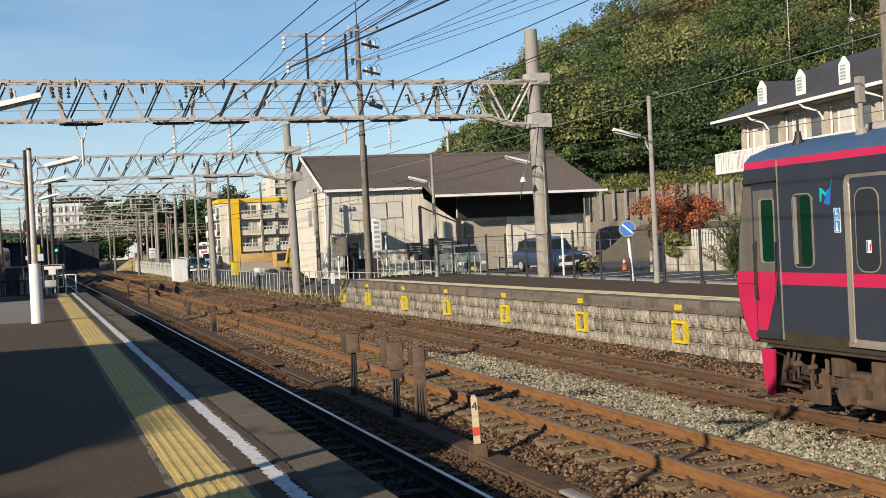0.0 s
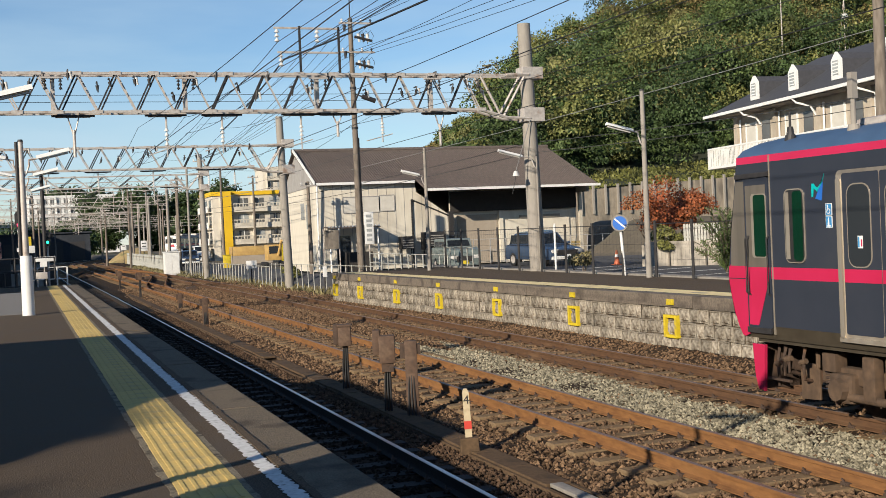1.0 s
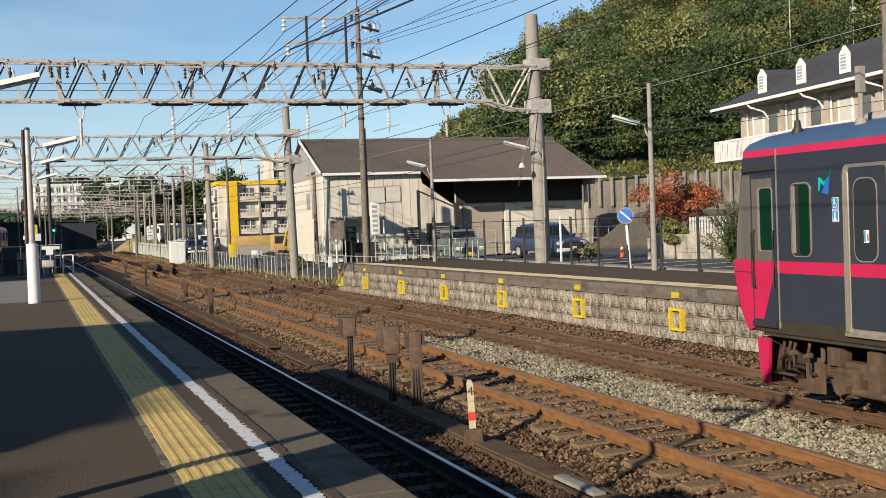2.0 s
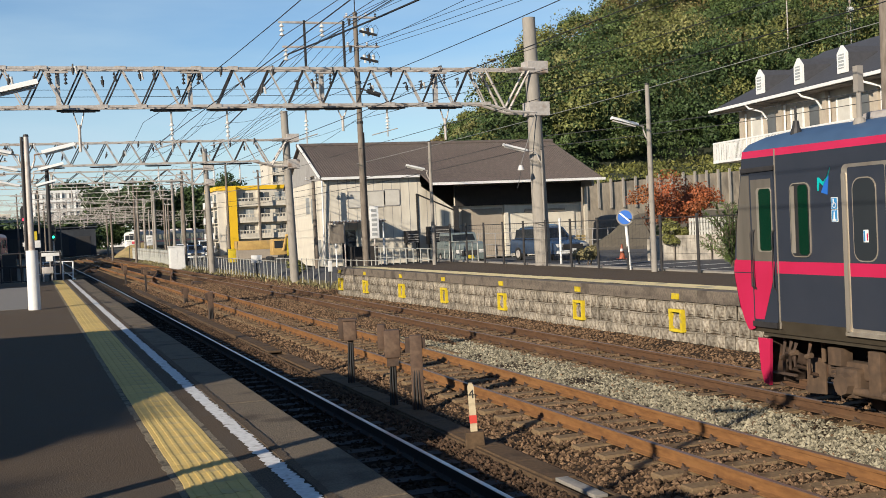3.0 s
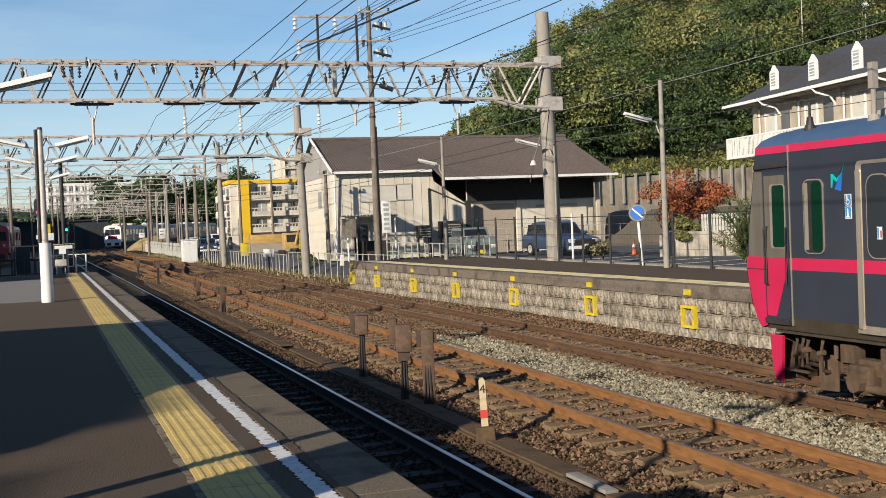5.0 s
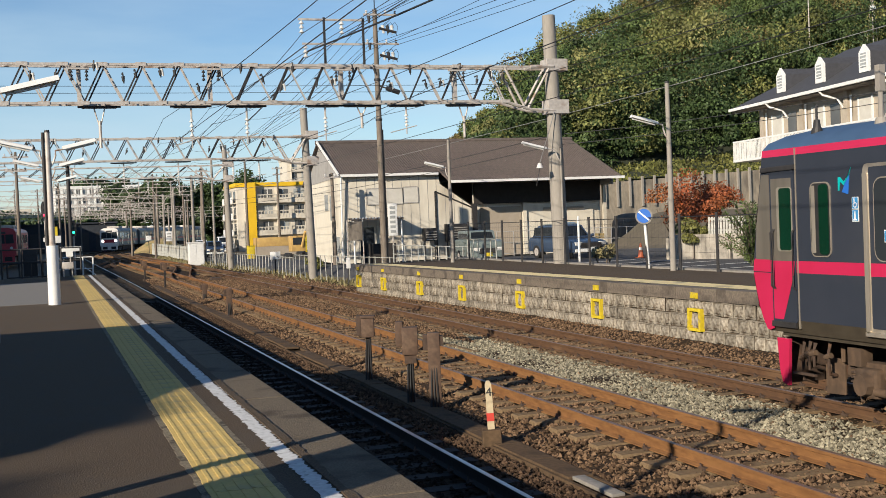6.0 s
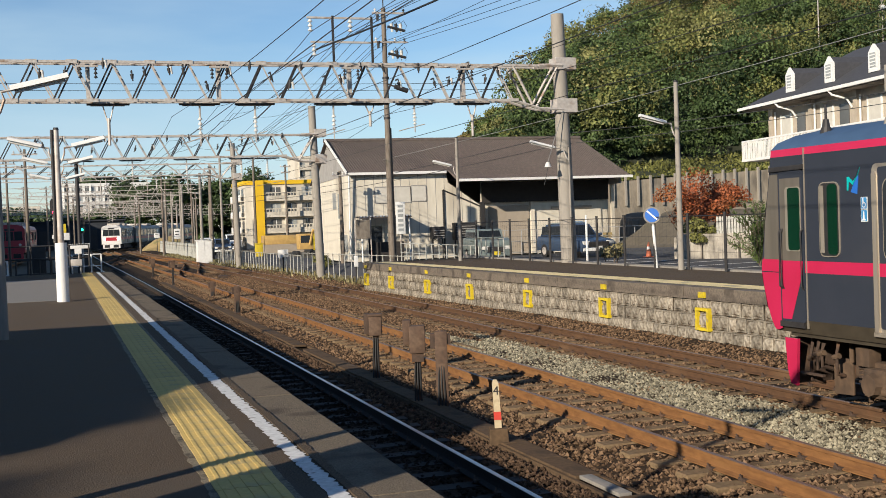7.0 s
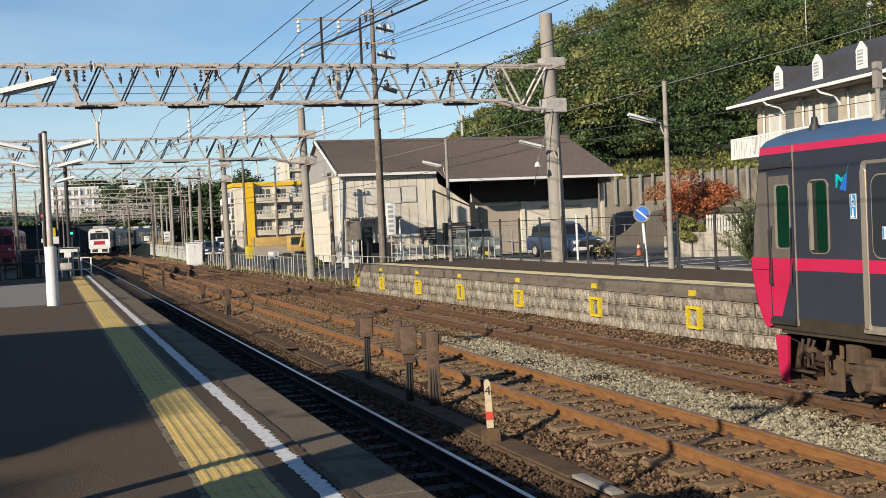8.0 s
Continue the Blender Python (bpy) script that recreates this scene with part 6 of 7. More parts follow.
CREAM_POST = mat("cream_post_paint", (0.52, 0.43, 0.28), (0.42, 0.34, 0.22), 0.7, scale=14, bump=0.1, spots=(0.28, 0.21, 0.13), spot_scale=6, spot_amount=0.42)


def marker_post():
    t = thing("marker_post", 5.02, 13.1, -0.28, 0, "white distance marker post with a red band and number", "marker post")
    bm = bmesh.new()
    bm_prism(bm, [(-0.12, 0), (0.12, 0), (0.11, 0.25), (-0.11, 0.25)], "y", -0.12, 0.12)
    part("base", bm, TROUGH, t, "dusty concrete base block", bevel=0.01)
    bm = bmesh.new()
    bm_prism(bm, [(-0.042, 0.24), (0.042, 0.24), (0.038, 0.80), (0.02, 0.84), (-0.02, 0.84), (-0.038, 0.80)], "y", -0.04, 0.04)
    post = part("post", bm, CREAM_POST, t)
    box("band", -0.044, 0.044, -0.043, 0.043, 0.35, 0.45, RED, post, "red band")
    cu = bpy.data.curves.new("numeral", "FONT")
    cu.body, cu.size, cu.extrude, cu.align_x = "4", 0.15, 0.002, "CENTER"
    tmp = new("numeral_text", cu)
    bpy.context.view_layer.update()
    me = bpy.data.meshes.new_from_object(tmp.evaluated_get(bpy.context.evaluated_depsgraph_get()))
    bpy.data.objects.remove(tmp)
    me.materials.clear()
    me.materials.append(STEEL_DARK)
    n = new("numeral", me)
    n.parent = post
    n.matrix_basis = pose(0, -0.043, 0.66, 90, 0, 0)
    t.matrix_basis = pose(5.02, 13.1, -0.28, 0, -2, -18)


marker_post()


RUST_BOX = mat("brown_painted_steel", (0.10, 0.058, 0.036), (0.062, 0.037, 0.024), 0.8, scale=14, bump=0.2, spots=(0.14, 0.088, 0.055), spot_scale=5)


def junction_post(x, y, h, style, rz):
    t = thing("junction_box_post", x, y, -0.3, rz, "rusty steel trackside junction box on a post", "junction box", "trackside junction boxes")
    rod("post", (0, 0, 0), (0, 0, h - 0.2), 0.05, RUST_DARK, t, n=10)
    bm = bmesh.new()
    bm_prism(bm, [(-0.16, 0), (0.16, 0), (0.08, 0.1), (-0.08, 0.1)], "y", -0.12, 0.12)
    part("foot", bm, RUST_DARK, t)
    if style == 0:
        box("box", -0.11, 0.11, -0.13, 0.1, h - 0.36, h, RUST_BOX, t, "rusty box with a lid", bevel=0.02)
        box("lid", -0.125, 0.125, -0.15, 0.11, h - 0.02, h + 0.02, RUST_BOX, t, bevel=0.008)
        box("lamp_box", -0.2, -0.1, -0.08, 0.08, h - 0.33, h + 0.03, RUST_DARK, t, bevel=0.02)
    elif style == 1:
        box("box", -0.12, 0.12, -0.13, 0.1, h - 0.42, h, RUST_BOX, t, "rusty box with a lid", bevel=0.02)
        box("collar", -0.09, 0.09, -0.1, 0.08, h - 0.55, h - 0.42, RUST_DARK, t)
        box("rear_box", -0.22, -0.1, 0.0, 0.2, h - 0.30, h + 0.08, RUST_BOX, t, bevel=0.02)
    else:
        box("column", -0.09, 0.09, -0.07, 0.07, 0, h, RUST_BOX, t, "rusty steel column", bevel=0.012)
        box("bracket", -0.16, -0.09, -0.06, 0.06, h - 0.25, h - 0.03, RUST_DARK, t)
        box("bracket", 0.09, 0.14, -0.05, 0.05, h - 0.2, h - 0.05, RUST_DARK, t)
    for k in range(3):
        bm = bmesh.new()
        a = 0.5 * k
        bm_tube(bm, [(0.03 * k - 0.03, -0.05, h - 0.4), (0.04 * k - 0.05, -0.07, h * 0.4), (0.05 * k - 0.06, -0.09, 0.08), (0.10 * k - 0.12, -0.16 + 0.04 * k, 0.02)], 0.014, 6)
        part("cable", bm, RUBBER, t)
    return t


junction_post(5.22, 19.5, 1.22, 0, -18)
junction_post(5.12, 16.7, 1.25, 1, -18)
junction_post(5.30, 16.1, 1.20, 2, -18)
junction_post(5.45, 37.6, 0.95, 2, 0)
junction_post(5.45, 59.5, 1.3, 0, 0)
junction_post(5.9, 47.5, 0.7, 2, 0)
junction_post(5.35, 71.0, 1.2, 1, 0)


def point_gear(x, y):
    t = thing("point_machine", x, y, -0.3, 0, "rusty point machine beside the rails", "point machine", "point machines")
    box("case", -0.25, 0.25, -0.5, 0.5, 0.0, 0.28, RUST_DARK, t, bevel=0.03)
    box("rod", -1.6, -0.25, -0.03, 0.03, 0.08, 0.12, RUST, t)
    box("rod", -1.6, -0.25, 0.2, 0.25, 0.08, 0.12, RUST, t)


for x, y in ((8.6, 64.0), (8.7, 88.0), (5.2, 104.0), (8.5, 121.0), (5.0, 142.0)):
    point_gear(x, y)
# ---- crossing rails of the junction ahead
def crossover(ya, yb, i, j):
    t = thing("crossover_track", 0, 0, 0, label="rusty crossover rails between two tracks", category="railway track", kind="structure")
    for off in (-0.56, 0.56):
        path = []
        for k in range(15):
            y = ya + (yb - ya) * k / 14
            f = step(0, 1, k / 14)
            path.append((curve_x(i, y) * (1 - f) + curve_x(j, y) * f + off, y))
        sweep("rail", [(u, z + 0.003) for u, z in RAIL_PROFILE], path, RUST, t)


crossover(62, 96, 1, 2)
crossover(90, 130, 0, 1)
crossover(100, 140, 2, 1)


def trunking(x, y0, y1):
    o = box("rail_bond_cover", x - 0.05, x + 0.05, y0, y1, -0.2, -0.14, SLEEPER)
    tagged(o, "narrow dusty cable cover beside the rail", "cable cover")


trunking(8.15, 22, 34)

# ---- fences, signs, the car park ----
def lot():
    verts, faces = [], []
    xs, ys = [16.76 + 1.0 * k for k in range(19)], [5 + 2.0 * k for k in range(31)]
    for y in ys:
        for x in xs:
            verts.append((x, y, ground_z(x, y) + 0.02))
    w = len(xs)
    for j in range(len(ys) - 1):
        faces += [(j * w + i, j * w + i + 1, (j + 1) * w + i + 1, (j + 1) * w + i) for i in range(w - 1) if xs[i] < 30 or ys[j] > 62]
    p = tagged(from_arrays("car_park", verts, faces, ROAD), "grey asphalt car park with faded bay lines", "car park", kind="structure")
    for k in range(7):
        y = 27.5 + 2.5 * k
        bm = bmesh.new()
        bm_box(bm, 0, 4.6, -0.06, 0.06, 0.0, 0.006, pose(19.4, y, 0.632, 0, 0, 8))
        part("bay_line", bm, WHITE_WORN, p)
    verts, faces = [], []
    ys = [46 + 4.0 * k for k in range(50)]
    xs = [13.9 + 0.6 * k for k in range(8)]
    for y in ys:
        for x in xs:
            verts.append((x - 0.012 * (y - 46), y, ground_z(x - 0.012 * (y - 46), y) + 0.03))
    w = len(xs)
    for j in range(len(ys) - 1):
        faces += [(j * w + i, j * w + i + 1, (j + 1) * w + i + 1, (j + 1) * w + i) for i in range(w - 1)]
    tagged(from_arrays("side_road", verts, faces, ROAD), "narrow grey road beside the trackside fence", "road", kind="structure")


lot()


FENCE = mat("weathered_fence_paint", (0.40, 0.40, 0.36), (0.31, 0.31, 0.28), 0.7, scale=9, bump=0.1, spots=(0.22, 0.19, 0.15), spot_scale=3)


def platform_fence():
    t = thing("mesh_fence", 16.25, 0, P2, label="dark steel mesh fence along the platform back", category="fence")
    ys = [22.0 + 1.85 * k for k in range(14)]
    for y in ys:
        rod("post", (0, y, -0.3), (0, y, 1.52), 0.04, STEEL_DARK, t, n=8)
        rod("post_cap", (0, y, 1.52), (0, y, 1.55), 0.045, STEEL_DARK, t, n=8)
    for a, b in zip(ys, ys[1:]):
        bm = bmesh.new()
        for z in (0.12, 0.5, 0.9, 1.3):
            bm_rod(bm, (0, a, z), (0, b, z), 0.004, n=3)
        k = a + 0.15
        while k < b:
            bm_rod(bm, (0, k, 0.12), (0, k, 1.46), 0.002, n=3)
            k += 0.2
        bm_rod(bm, (0, a, 1.46), (0, b, 1.46), 0.012, n=4)
        part("mesh_panel", bm, STEEL_DARK, t)
    box("kerb", 0.15, 0.4, 21.0, 46.5, -0.3, 0.06, CONCRETE, t)


platform_fence()


def bar_fence(x0, y0, x1, y1, z, h, gap, material, label, bar=0.03, rails=(0.95,), name="bar_fence", group=""):
    d = Vector((x1 - x0, y1 - y0, 0))
    t = thing(name, x0, y0, z, math.degrees(math.atan2(d.y, d.x)), label, "fence", group)
    n = int(d.length / gap)
    bm = bmesh.new()
    bm_rod(bm, (0, 0, 0), (0, 0, h), bar, n=6)
    me = to_mesh("post", bm, material)
    for k in range(n + 1):
        o = new("post", me)
        o.parent = t
        o.location = (k * gap, 0, 0)
        o.rotation_euler = (random.uniform(-0.03, 0.03), random.uniform(-0.03, 0.03), 0)
    for f in rails:
        rod("rail", (0, 0, h * f), (n * gap, 0, h * f), bar * 0.7, material, t, n=6)
    return t


bar_fence(14.2, 46.5, 12.55, 62.0, -0.15, 1.25, 0.85, FENCE, "weathered white post and rail fence along the tracks", 0.024, (0.97,), group="trackside fences")
bar_fence(12.55, 62.0, 11.9, 92.0, -0.25, 1.2, 0.95, FENCE, "weathered white post and rail fence along the tracks", 0.030, (0.97,), group="trackside fences")
bar_fence(12.0, 96.0, 13.0, 158.0, -0.25, 1.5, 0.5, FENCE, "old pale slatted fence along the tracks", 0.05, (0.9, 0.4), group="trackside fences")
bar_fence(17.2, 46.5, 17.6, 60.0, 0.3, 1.1, 1.2, FENCE, "pale green low gate rail by the warehouse", 0.03, (1.0, 0.55))
bar_fence(16.5, 41.8, 17.0, 46.8, 0.6, 1.15, 0.9, FENCE, "pale folding gate beside the car park", 0.028, (1.0, 0.1))
bar_fence(24.0, 66.0, 36.0, 62.5, 0.3, 1.5, 1.0, SIDING_G, "grey green low rail fence before the loading bay", 0.035, (1.0, 0.55, 0.1))
sw = box("site_wall", 17.2, 18.8, 63.2, 63.35, 0.0, 1.45, PANEL_AND_SHADE)
tagged(sw, "low dark panel wall before the warehouse entrance", "wall")

def no_parking():
    t = thing("road_sign", 16.32, 29.4, P2 - 0.1, 0, "round blue road sign with a slanting white bar on white post", "road sign")
    rod("post", (0, 0, -0.3), (-0.12, 0, 1.75), 0.045, WHITE, t, n=10, label="white post")
    m = pose(-0.16, -0.06, 1.62, 90, 0, -29)
    bm = bmesh.new()
    bm_rod(bm, m @ Vector((0, 0, -0.01)), m @ Vector((0, 0, 0.01)), 0.245, n=32)
    d = part("disc", bm, CONCRETE, t, "pale rim of the sign")
    bm = bmesh.new()
    bm_rod(bm, m @ Vector((0, 0, 0.011)), m @ Vector((0, 0, 0.016)), 0.20, n=32)
    part("field", bm, BLUE, d, "blue field")
    bm = bmesh.new()
    bm_box(bm, -0.19, 0.19, -0.022, 0.022, 0.017, 0.021, m @ pose(0, 0, 0, 0, 0, -42))
    part("bar", bm, WHITE, d, "white slanting bar")
    o = rod("notice_post", (19.2, 40.0, 0.5), (19.2, 40.0, 2.55), 0.045, WHITE, n=10)
    tagged(o, "slim white notice post in the car park", "post")
    c = thing("traffic_cone", 24.3, 44.5, 0.63, 0, "orange traffic cone with white bands on asphalt", "traffic cone")
    box("base", -0.2, 0.2, -0.2, 0.2, 0, 0.03, ORANGE, c, bevel=0.01)
    rod("cone", (0, 0, 0.03), (0, 0, 0.66), 0.13, ORANGE, c, 0.03, 16)
    rod("band", (0, 0, 0.34), (0, 0, 0.46), 0.085, WHITE, c, 0.063, 16, "white band")


no_parking()


def car(x, y, z, rz, paint, label, ln=4.3, w=1.72, h=1.5, boxy=False, plate=WHITE):
    """A car heading along its local +x."""
    t = thing("car", x, y, z, rz, label, "car", "parked cars")
    bh = h * 0.56
    if boxy:
        side = [(-ln / 2, 0.35), (ln / 2, 0.35), (ln / 2, 0.9), (ln / 2 - 0.1, 1.02), (0.75, 1.05), (0.55, 1.1), (-ln / 2, 1.1)]
        roof = [(0.7, 1.1), (0.45, h - 0.05), (0.35, h), (-ln / 2 + 0.1, h), (-ln / 2 + 0.02, 1.1)]
    else:
        side = [(-ln / 2, 0.32), (ln / 2 - 0.05, 0.28), (ln / 2, 0.55), (ln / 2 - 0.15, 0.78), (ln * 0.2, 0.95), (-ln / 2 + 0.1, 1.0), (-ln / 2, 0.8)]
        roof = [(ln * 0.2, 0.95), (ln * 0.03, h - 0.06), (-ln * 0.08, h), (-ln * 0.32, h - 0.04), (-ln / 2 + 0.12, 1.0)]
    bm = bmesh.new()
    bm_prism(bm, side, "y", -w / 2, w / 2)
    part("body", bm, paint, t, bevel=0.06, smooth=True)
    bm = bmesh.new()
    bm_prism(bm, roof, "y", -w / 2 + 0.13, w / 2 - 0.13)
    part("cabin", bm, paint, t, bevel=0.05, smooth=True)
    zt = h - 0.12
    zb = 1.06 if not boxy else 1.14
    x0, x1 = roof[-1][0] + 0.18, roof[0][0] - 0.2
    for s in (-1, 1):
        bm = bmesh.new()
        yy = s * (w / 2 - 0.125)
        pts = [(x0, zb), (x1, zb), (x1 - (0.18 if boxy else 0.5), zt), (x0 + 0.12, zt)]
        bm_prism(bm, pts, "y", yy - 0.01, yy + 0.01)
        part("side_window", bm, GLASS, t, "dark side glass")
    a, b = roof[0], roof[1]
    d = Vector((b[0] - a[0], 0, b[1] - a[1]))
    nrm = Vector((d.z, 0, -d.x)).normalized()
    q0, q1 = Vector((a[0], 0, a[1])) + d * 0.12 + nrm * 0.012, Vector((a[0], 0, a[1])) + d * 0.92 + nrm * 0.012
    bm = bmesh.new()
    vs = [bm.verts.new(c) for c in ((q0.x, -w / 2 + 0.22, q0.z), (q0.x, w / 2 - 0.22, q0.z), (q1.x, w / 2 - 0.26, q1.z), (q1.x, -w / 2 + 0.26, q1.z))]
    f = bm.faces.new(vs)
    bmesh.ops.solidify(bm, geom=[f], thickness=0.01)
    part("windscreen", bm, GLASS, t, "dark windscreen")
    for s in (-1, 1):
        box("headlight", ln / 2 - 0.16, ln / 2 + 0.005, s * (w / 2 - 0.25) - 0.17, s * (w / 2 - 0.25) + 0.17, 0.6, 0.76, PORCELAIN, t, "clear headlight", bevel=0.02)
        rod("mirror", (roof[0][0] - 0.15, s * (w / 2 - 0.05), 1.0), (roof[0][0] - 0.15, s * (w / 2 + 0.14), 1.04), 0.07, paint, t)
        for xx in (-ln / 2 + 0.75, ln / 2 - 0.78):
            wh = rod("wheel", (xx, s * (w / 2 - 0.2), 0.31), (xx, s * (w / 2 + 0.01), 0.31), 0.31, RUBBER, t, n=20)
            rod("rim", (xx, s * (w / 2 + 0.005), 0.31), (xx, s * (w / 2 + 0.02), 0.31), 0.19, STEEL, wh, n=16)
    box("grille", ln / 2 - 0.05, ln / 2 + 0.01, -w / 2 + 0.35, w / 2 - 0.35, 0.48, 0.72, STEEL_DARK, t, "dark grille")
    box("bumper", ln / 2 - 0.12, ln / 2 + 0.03, -w / 2 + 0.05, w / 2 - 0.05, 0.30, 0.45, WHITE if paint is CAR_BLUE else paint, t, bevel=0.03)
    box("number_plate", ln / 2 + 0.03, ln / 2 + 0.04, -0.17, 0.17, 0.36, 0.52, plate, t, "plain plate")
    return t


car(23.0, 49.2, 0.62, -84, CAR_BLUE, "navy blue hatchback parked on the asphalt car park", 4.2, 1.78, 1.58)
car(18.5, 49.0, 0.58, -97, CAR_GREEN, "boxy grey-green off-road car behind the gate", 3.4, 1.48, 1.5, True, YELLOW)
car(25.4, 54.5, 0.62, -92, CAR_GREEN, "grey blue car parked behind another car", 4.2, 1.75, 1.6)
car(18.6, 130.0, 0.1, -95, CAR_WHITE, "white van on the far road", 4.2, 1.7, 1.8, True)
car(15.0, 112.0, 0.1, -95, CAR_BLUE, "dark car parked on the side road", 4.2, 1.7, 1.5)
car(14.4, 118.0, 0.1, -95, CAR_WHITE, "white car parked on the side road", 4.2, 1.7, 1.6)
car(20.8, 138.0, 0.1, -95, CAR_WHITE, "white car on the far road", 4.2, 1.7, 1.5)

# ---- trackside fittings ahead ----
def relay_cabinet():
    t = thing("relay_cabinet", 11.2, 94.5, -0.3, 0, "white painted steel relay cabinet beside the tracks", "cabinet")
    box("body", -0.6, 0.6, -0.5, 0.5, 0.15, 1.95, WHITE, t, bevel=0.02)
    box("roof", -0.66, 0.66, -0.56, 0.56, 1.95, 2.02, WHITE, t)
    box("plinth", -0.6, 0.6, -0.5, 0.5, 0, 0.15, CONCRETE, t)
    box("door", -0.55, -0.02, -0.52, -0.5, 0.25, 1.85, WHITE, t)
    box("door", 0.02, 0.55, -0.52, -0.5, 0.25, 1.85, WHITE, t)


relay_cabinet()


def notice(x, y, z, w, h, post, label, name="notice_board", bars=0):
    t = thing(name, x, y, z, 0, label, "notice board", "trackside notices")
    rod("post", (0, 0, 0), (0, 0, post), 0.04, STEEL_DARK, t, n=8)
    b = box("board", -w / 2, w / 2, -0.06, -0.03, post - h, post, WHITE, t, bevel=0.01)
    for k in range(bars):
        box("bar", -w * 0.3, w * 0.3, -0.066, -0.06, post - h * (0.3 + 0.3 * k), post - h * (0.22 + 0.3 * k), STEEL_DARK, b)


notice(12.4, 66.5, -0.3, 0.62, 0.45, 1.5, "small white notice board on a dark post")
notice(13.1, 52.0, -0.3, 0.2, 0.5, 1.35, "narrow white plate on a fence post")
notice(12.1, 152.0, -0.3, 0.7, 0.6, 2.6, "small white plate on a far post", bars=1)
notice(15.9, 165.0, -0.2, 0.9, 1.4, 3.0, "white plate with dark marks beside the far curve", bars=2)


def sand_heap():
    bm = bmesh.new()
    rows = []
    for j in range(9):
        row = []
        for i in range(13):
            u, v = i / 12 * 2 - 1, j / 8 * 2 - 1
            hh = max(0.0, 1 - u * u) * max(0.0, 1 - v * v)
            row.append(bm.verts.new((4.2 * u, 6.0 * v, 2.2 * hh + 0.25 * noise.noise((u * 3, v * 3, 0)) * hh)))
        rows.append(row)
    for a, b in zip(rows, rows[1:]):
        for i in range(12):
            bm.faces.new((a[i], a[i + 1], b[i + 1], b[i]))
    ob = part("earth_heap", bm, SLEEPER_SAND, None, smooth=True)
    ob.location = (15.4, 172, -0.4)
    tagged(ob, "tawny heap of dry grass and earth beside tracks", "heap")


SLEEPER_SAND = mat("dry_bank", (0.40, 0.29, 0.13), (0.28, 0.21, 0.09), 0.95, scale=3, bump=0.5, spots=(0.18, 0.17, 0.06), spot_scale=0.7)
sand_heap()


def portal(y, xl, xr, zt, r, label, arms=True):
    """A far gantry: two posts and a light lattice beam."""
    g = thing("far_gantry", xr, y, -0.3, 0, label, "gantry", "far gantries")
    for x in (0, xl - xr):
        rod("post", (x, 0, 0), (x, 0, zt + 1.3), r, POLE_C, g, r * 0.8, 10)
    for z in (zt, zt - 0.7):
        box("chord", xl - xr, 0, -0.035, 0.035, z + 0.26, z + 0.31, STEEL, g)
    bm = bmesh.new()
    n = int((xr - xl) / 1.1)
    bm_box(bm, -0.025, 0.025, -0.02, 0.02, 0, 0.85)
    me = to_mesh("strut", bm, STEEL)
    for k in range(n):
        o = new("strut", me)
        o.parent = g
        o.matrix_basis = pose(xl - xr + 1.1 * (k + 0.5), 0, zt - 0.45) @ Matrix.Rotation(radians(34 if k % 2 else -34), 4, "Y")
    if arms:
        for i in range(3):
            x = curve_x(i, y) - xr
            if xl - xr < x < 0:
                bm = bmesh.new()
                bm_rod(bm, (x, 0, zt - 0.4), (x, 0, zt - 1.6), 0.035, n=6)
                bm_rod(bm, (x - 0.8, 0, zt - 1.5), (x + 0.5, 0, zt - 1.1), 0.025, n=6)
                part("support_arm", bm, STEEL, g)
    return g


for y, xl, xr, zt in ((104, -9, 12.2, 6.6), (124, -10, 12.6, 6.4), (140, -12, 13.0, 6.2), (158, -13, 13.6, 6.4), (176, -14, 15.5, 6.3), (196, -16, 19.0, 6.2), (218, -18, 27, 6.4), (244, -24, 40, 6.4)):
    portal(y, xl, xr, zt, 0.15, "distant pale steel gantry over the tracks")
for x, y, h in ((13.6, 108, 8), (9.9, 150, 7), (16.0, 146, 8.5), (19.0, 168, 8), (22.0, 150, 8), (26, 176, 8.5), (31.0, 190, 9), (12.0, 192, 8), (28.0, 160, 7.5), (21.0, 134, 8), (24.5, 128, 9.5)):
    utility_pole(x, y, -0.2, h, 0.12, ((0.25, -0.6, 0.6), (0.9, -0.5, 0.5)), "pale distant pole with cross-arms")


def signal(x, y, z0, hz, lens, on, label, rz=0):
    t = thing("railway_signal", x, y, z0, rz, label, "railway signal", "railway signals")
    rod("post", (0, 0.08, 0), (0, 0.08, hz + 0.7), 0.06, STEEL, t, n=10)
    bm = bmesh.new()
    bm_prism(bm, [(-0.2, hz - 0.2), (-0.1, hz - 0.42), (0.1, hz - 0.42), (0.2, hz - 0.2), (0.2, hz + 0.5), (0.1, hz + 0.68), (-0.1, hz + 0.68), (-0.2, hz + 0.5)], "y", -0.05, 0.03)
    b = part("backboard", bm, STEEL_DARK, t, "black backboard")
    for k in range(3):
        z = hz - 0.15 + 0.3 * k
        lit = k == on
        rod("lens", (0, -0.09, z), (0, -0.05, z), 0.085, lens if lit else GLASS, b, n=16, label="lit lens" if lit else "")
        bm = bmesh.new()
        bm_tube(bm, [(0.11 * math.cos(a), -0.16, z + 0.11 * math.sin(a)) for a in np.linspace(0, math.pi, 9)], 0.012, 5)
        part("hood", bm, STEEL_DARK, b)
    return t


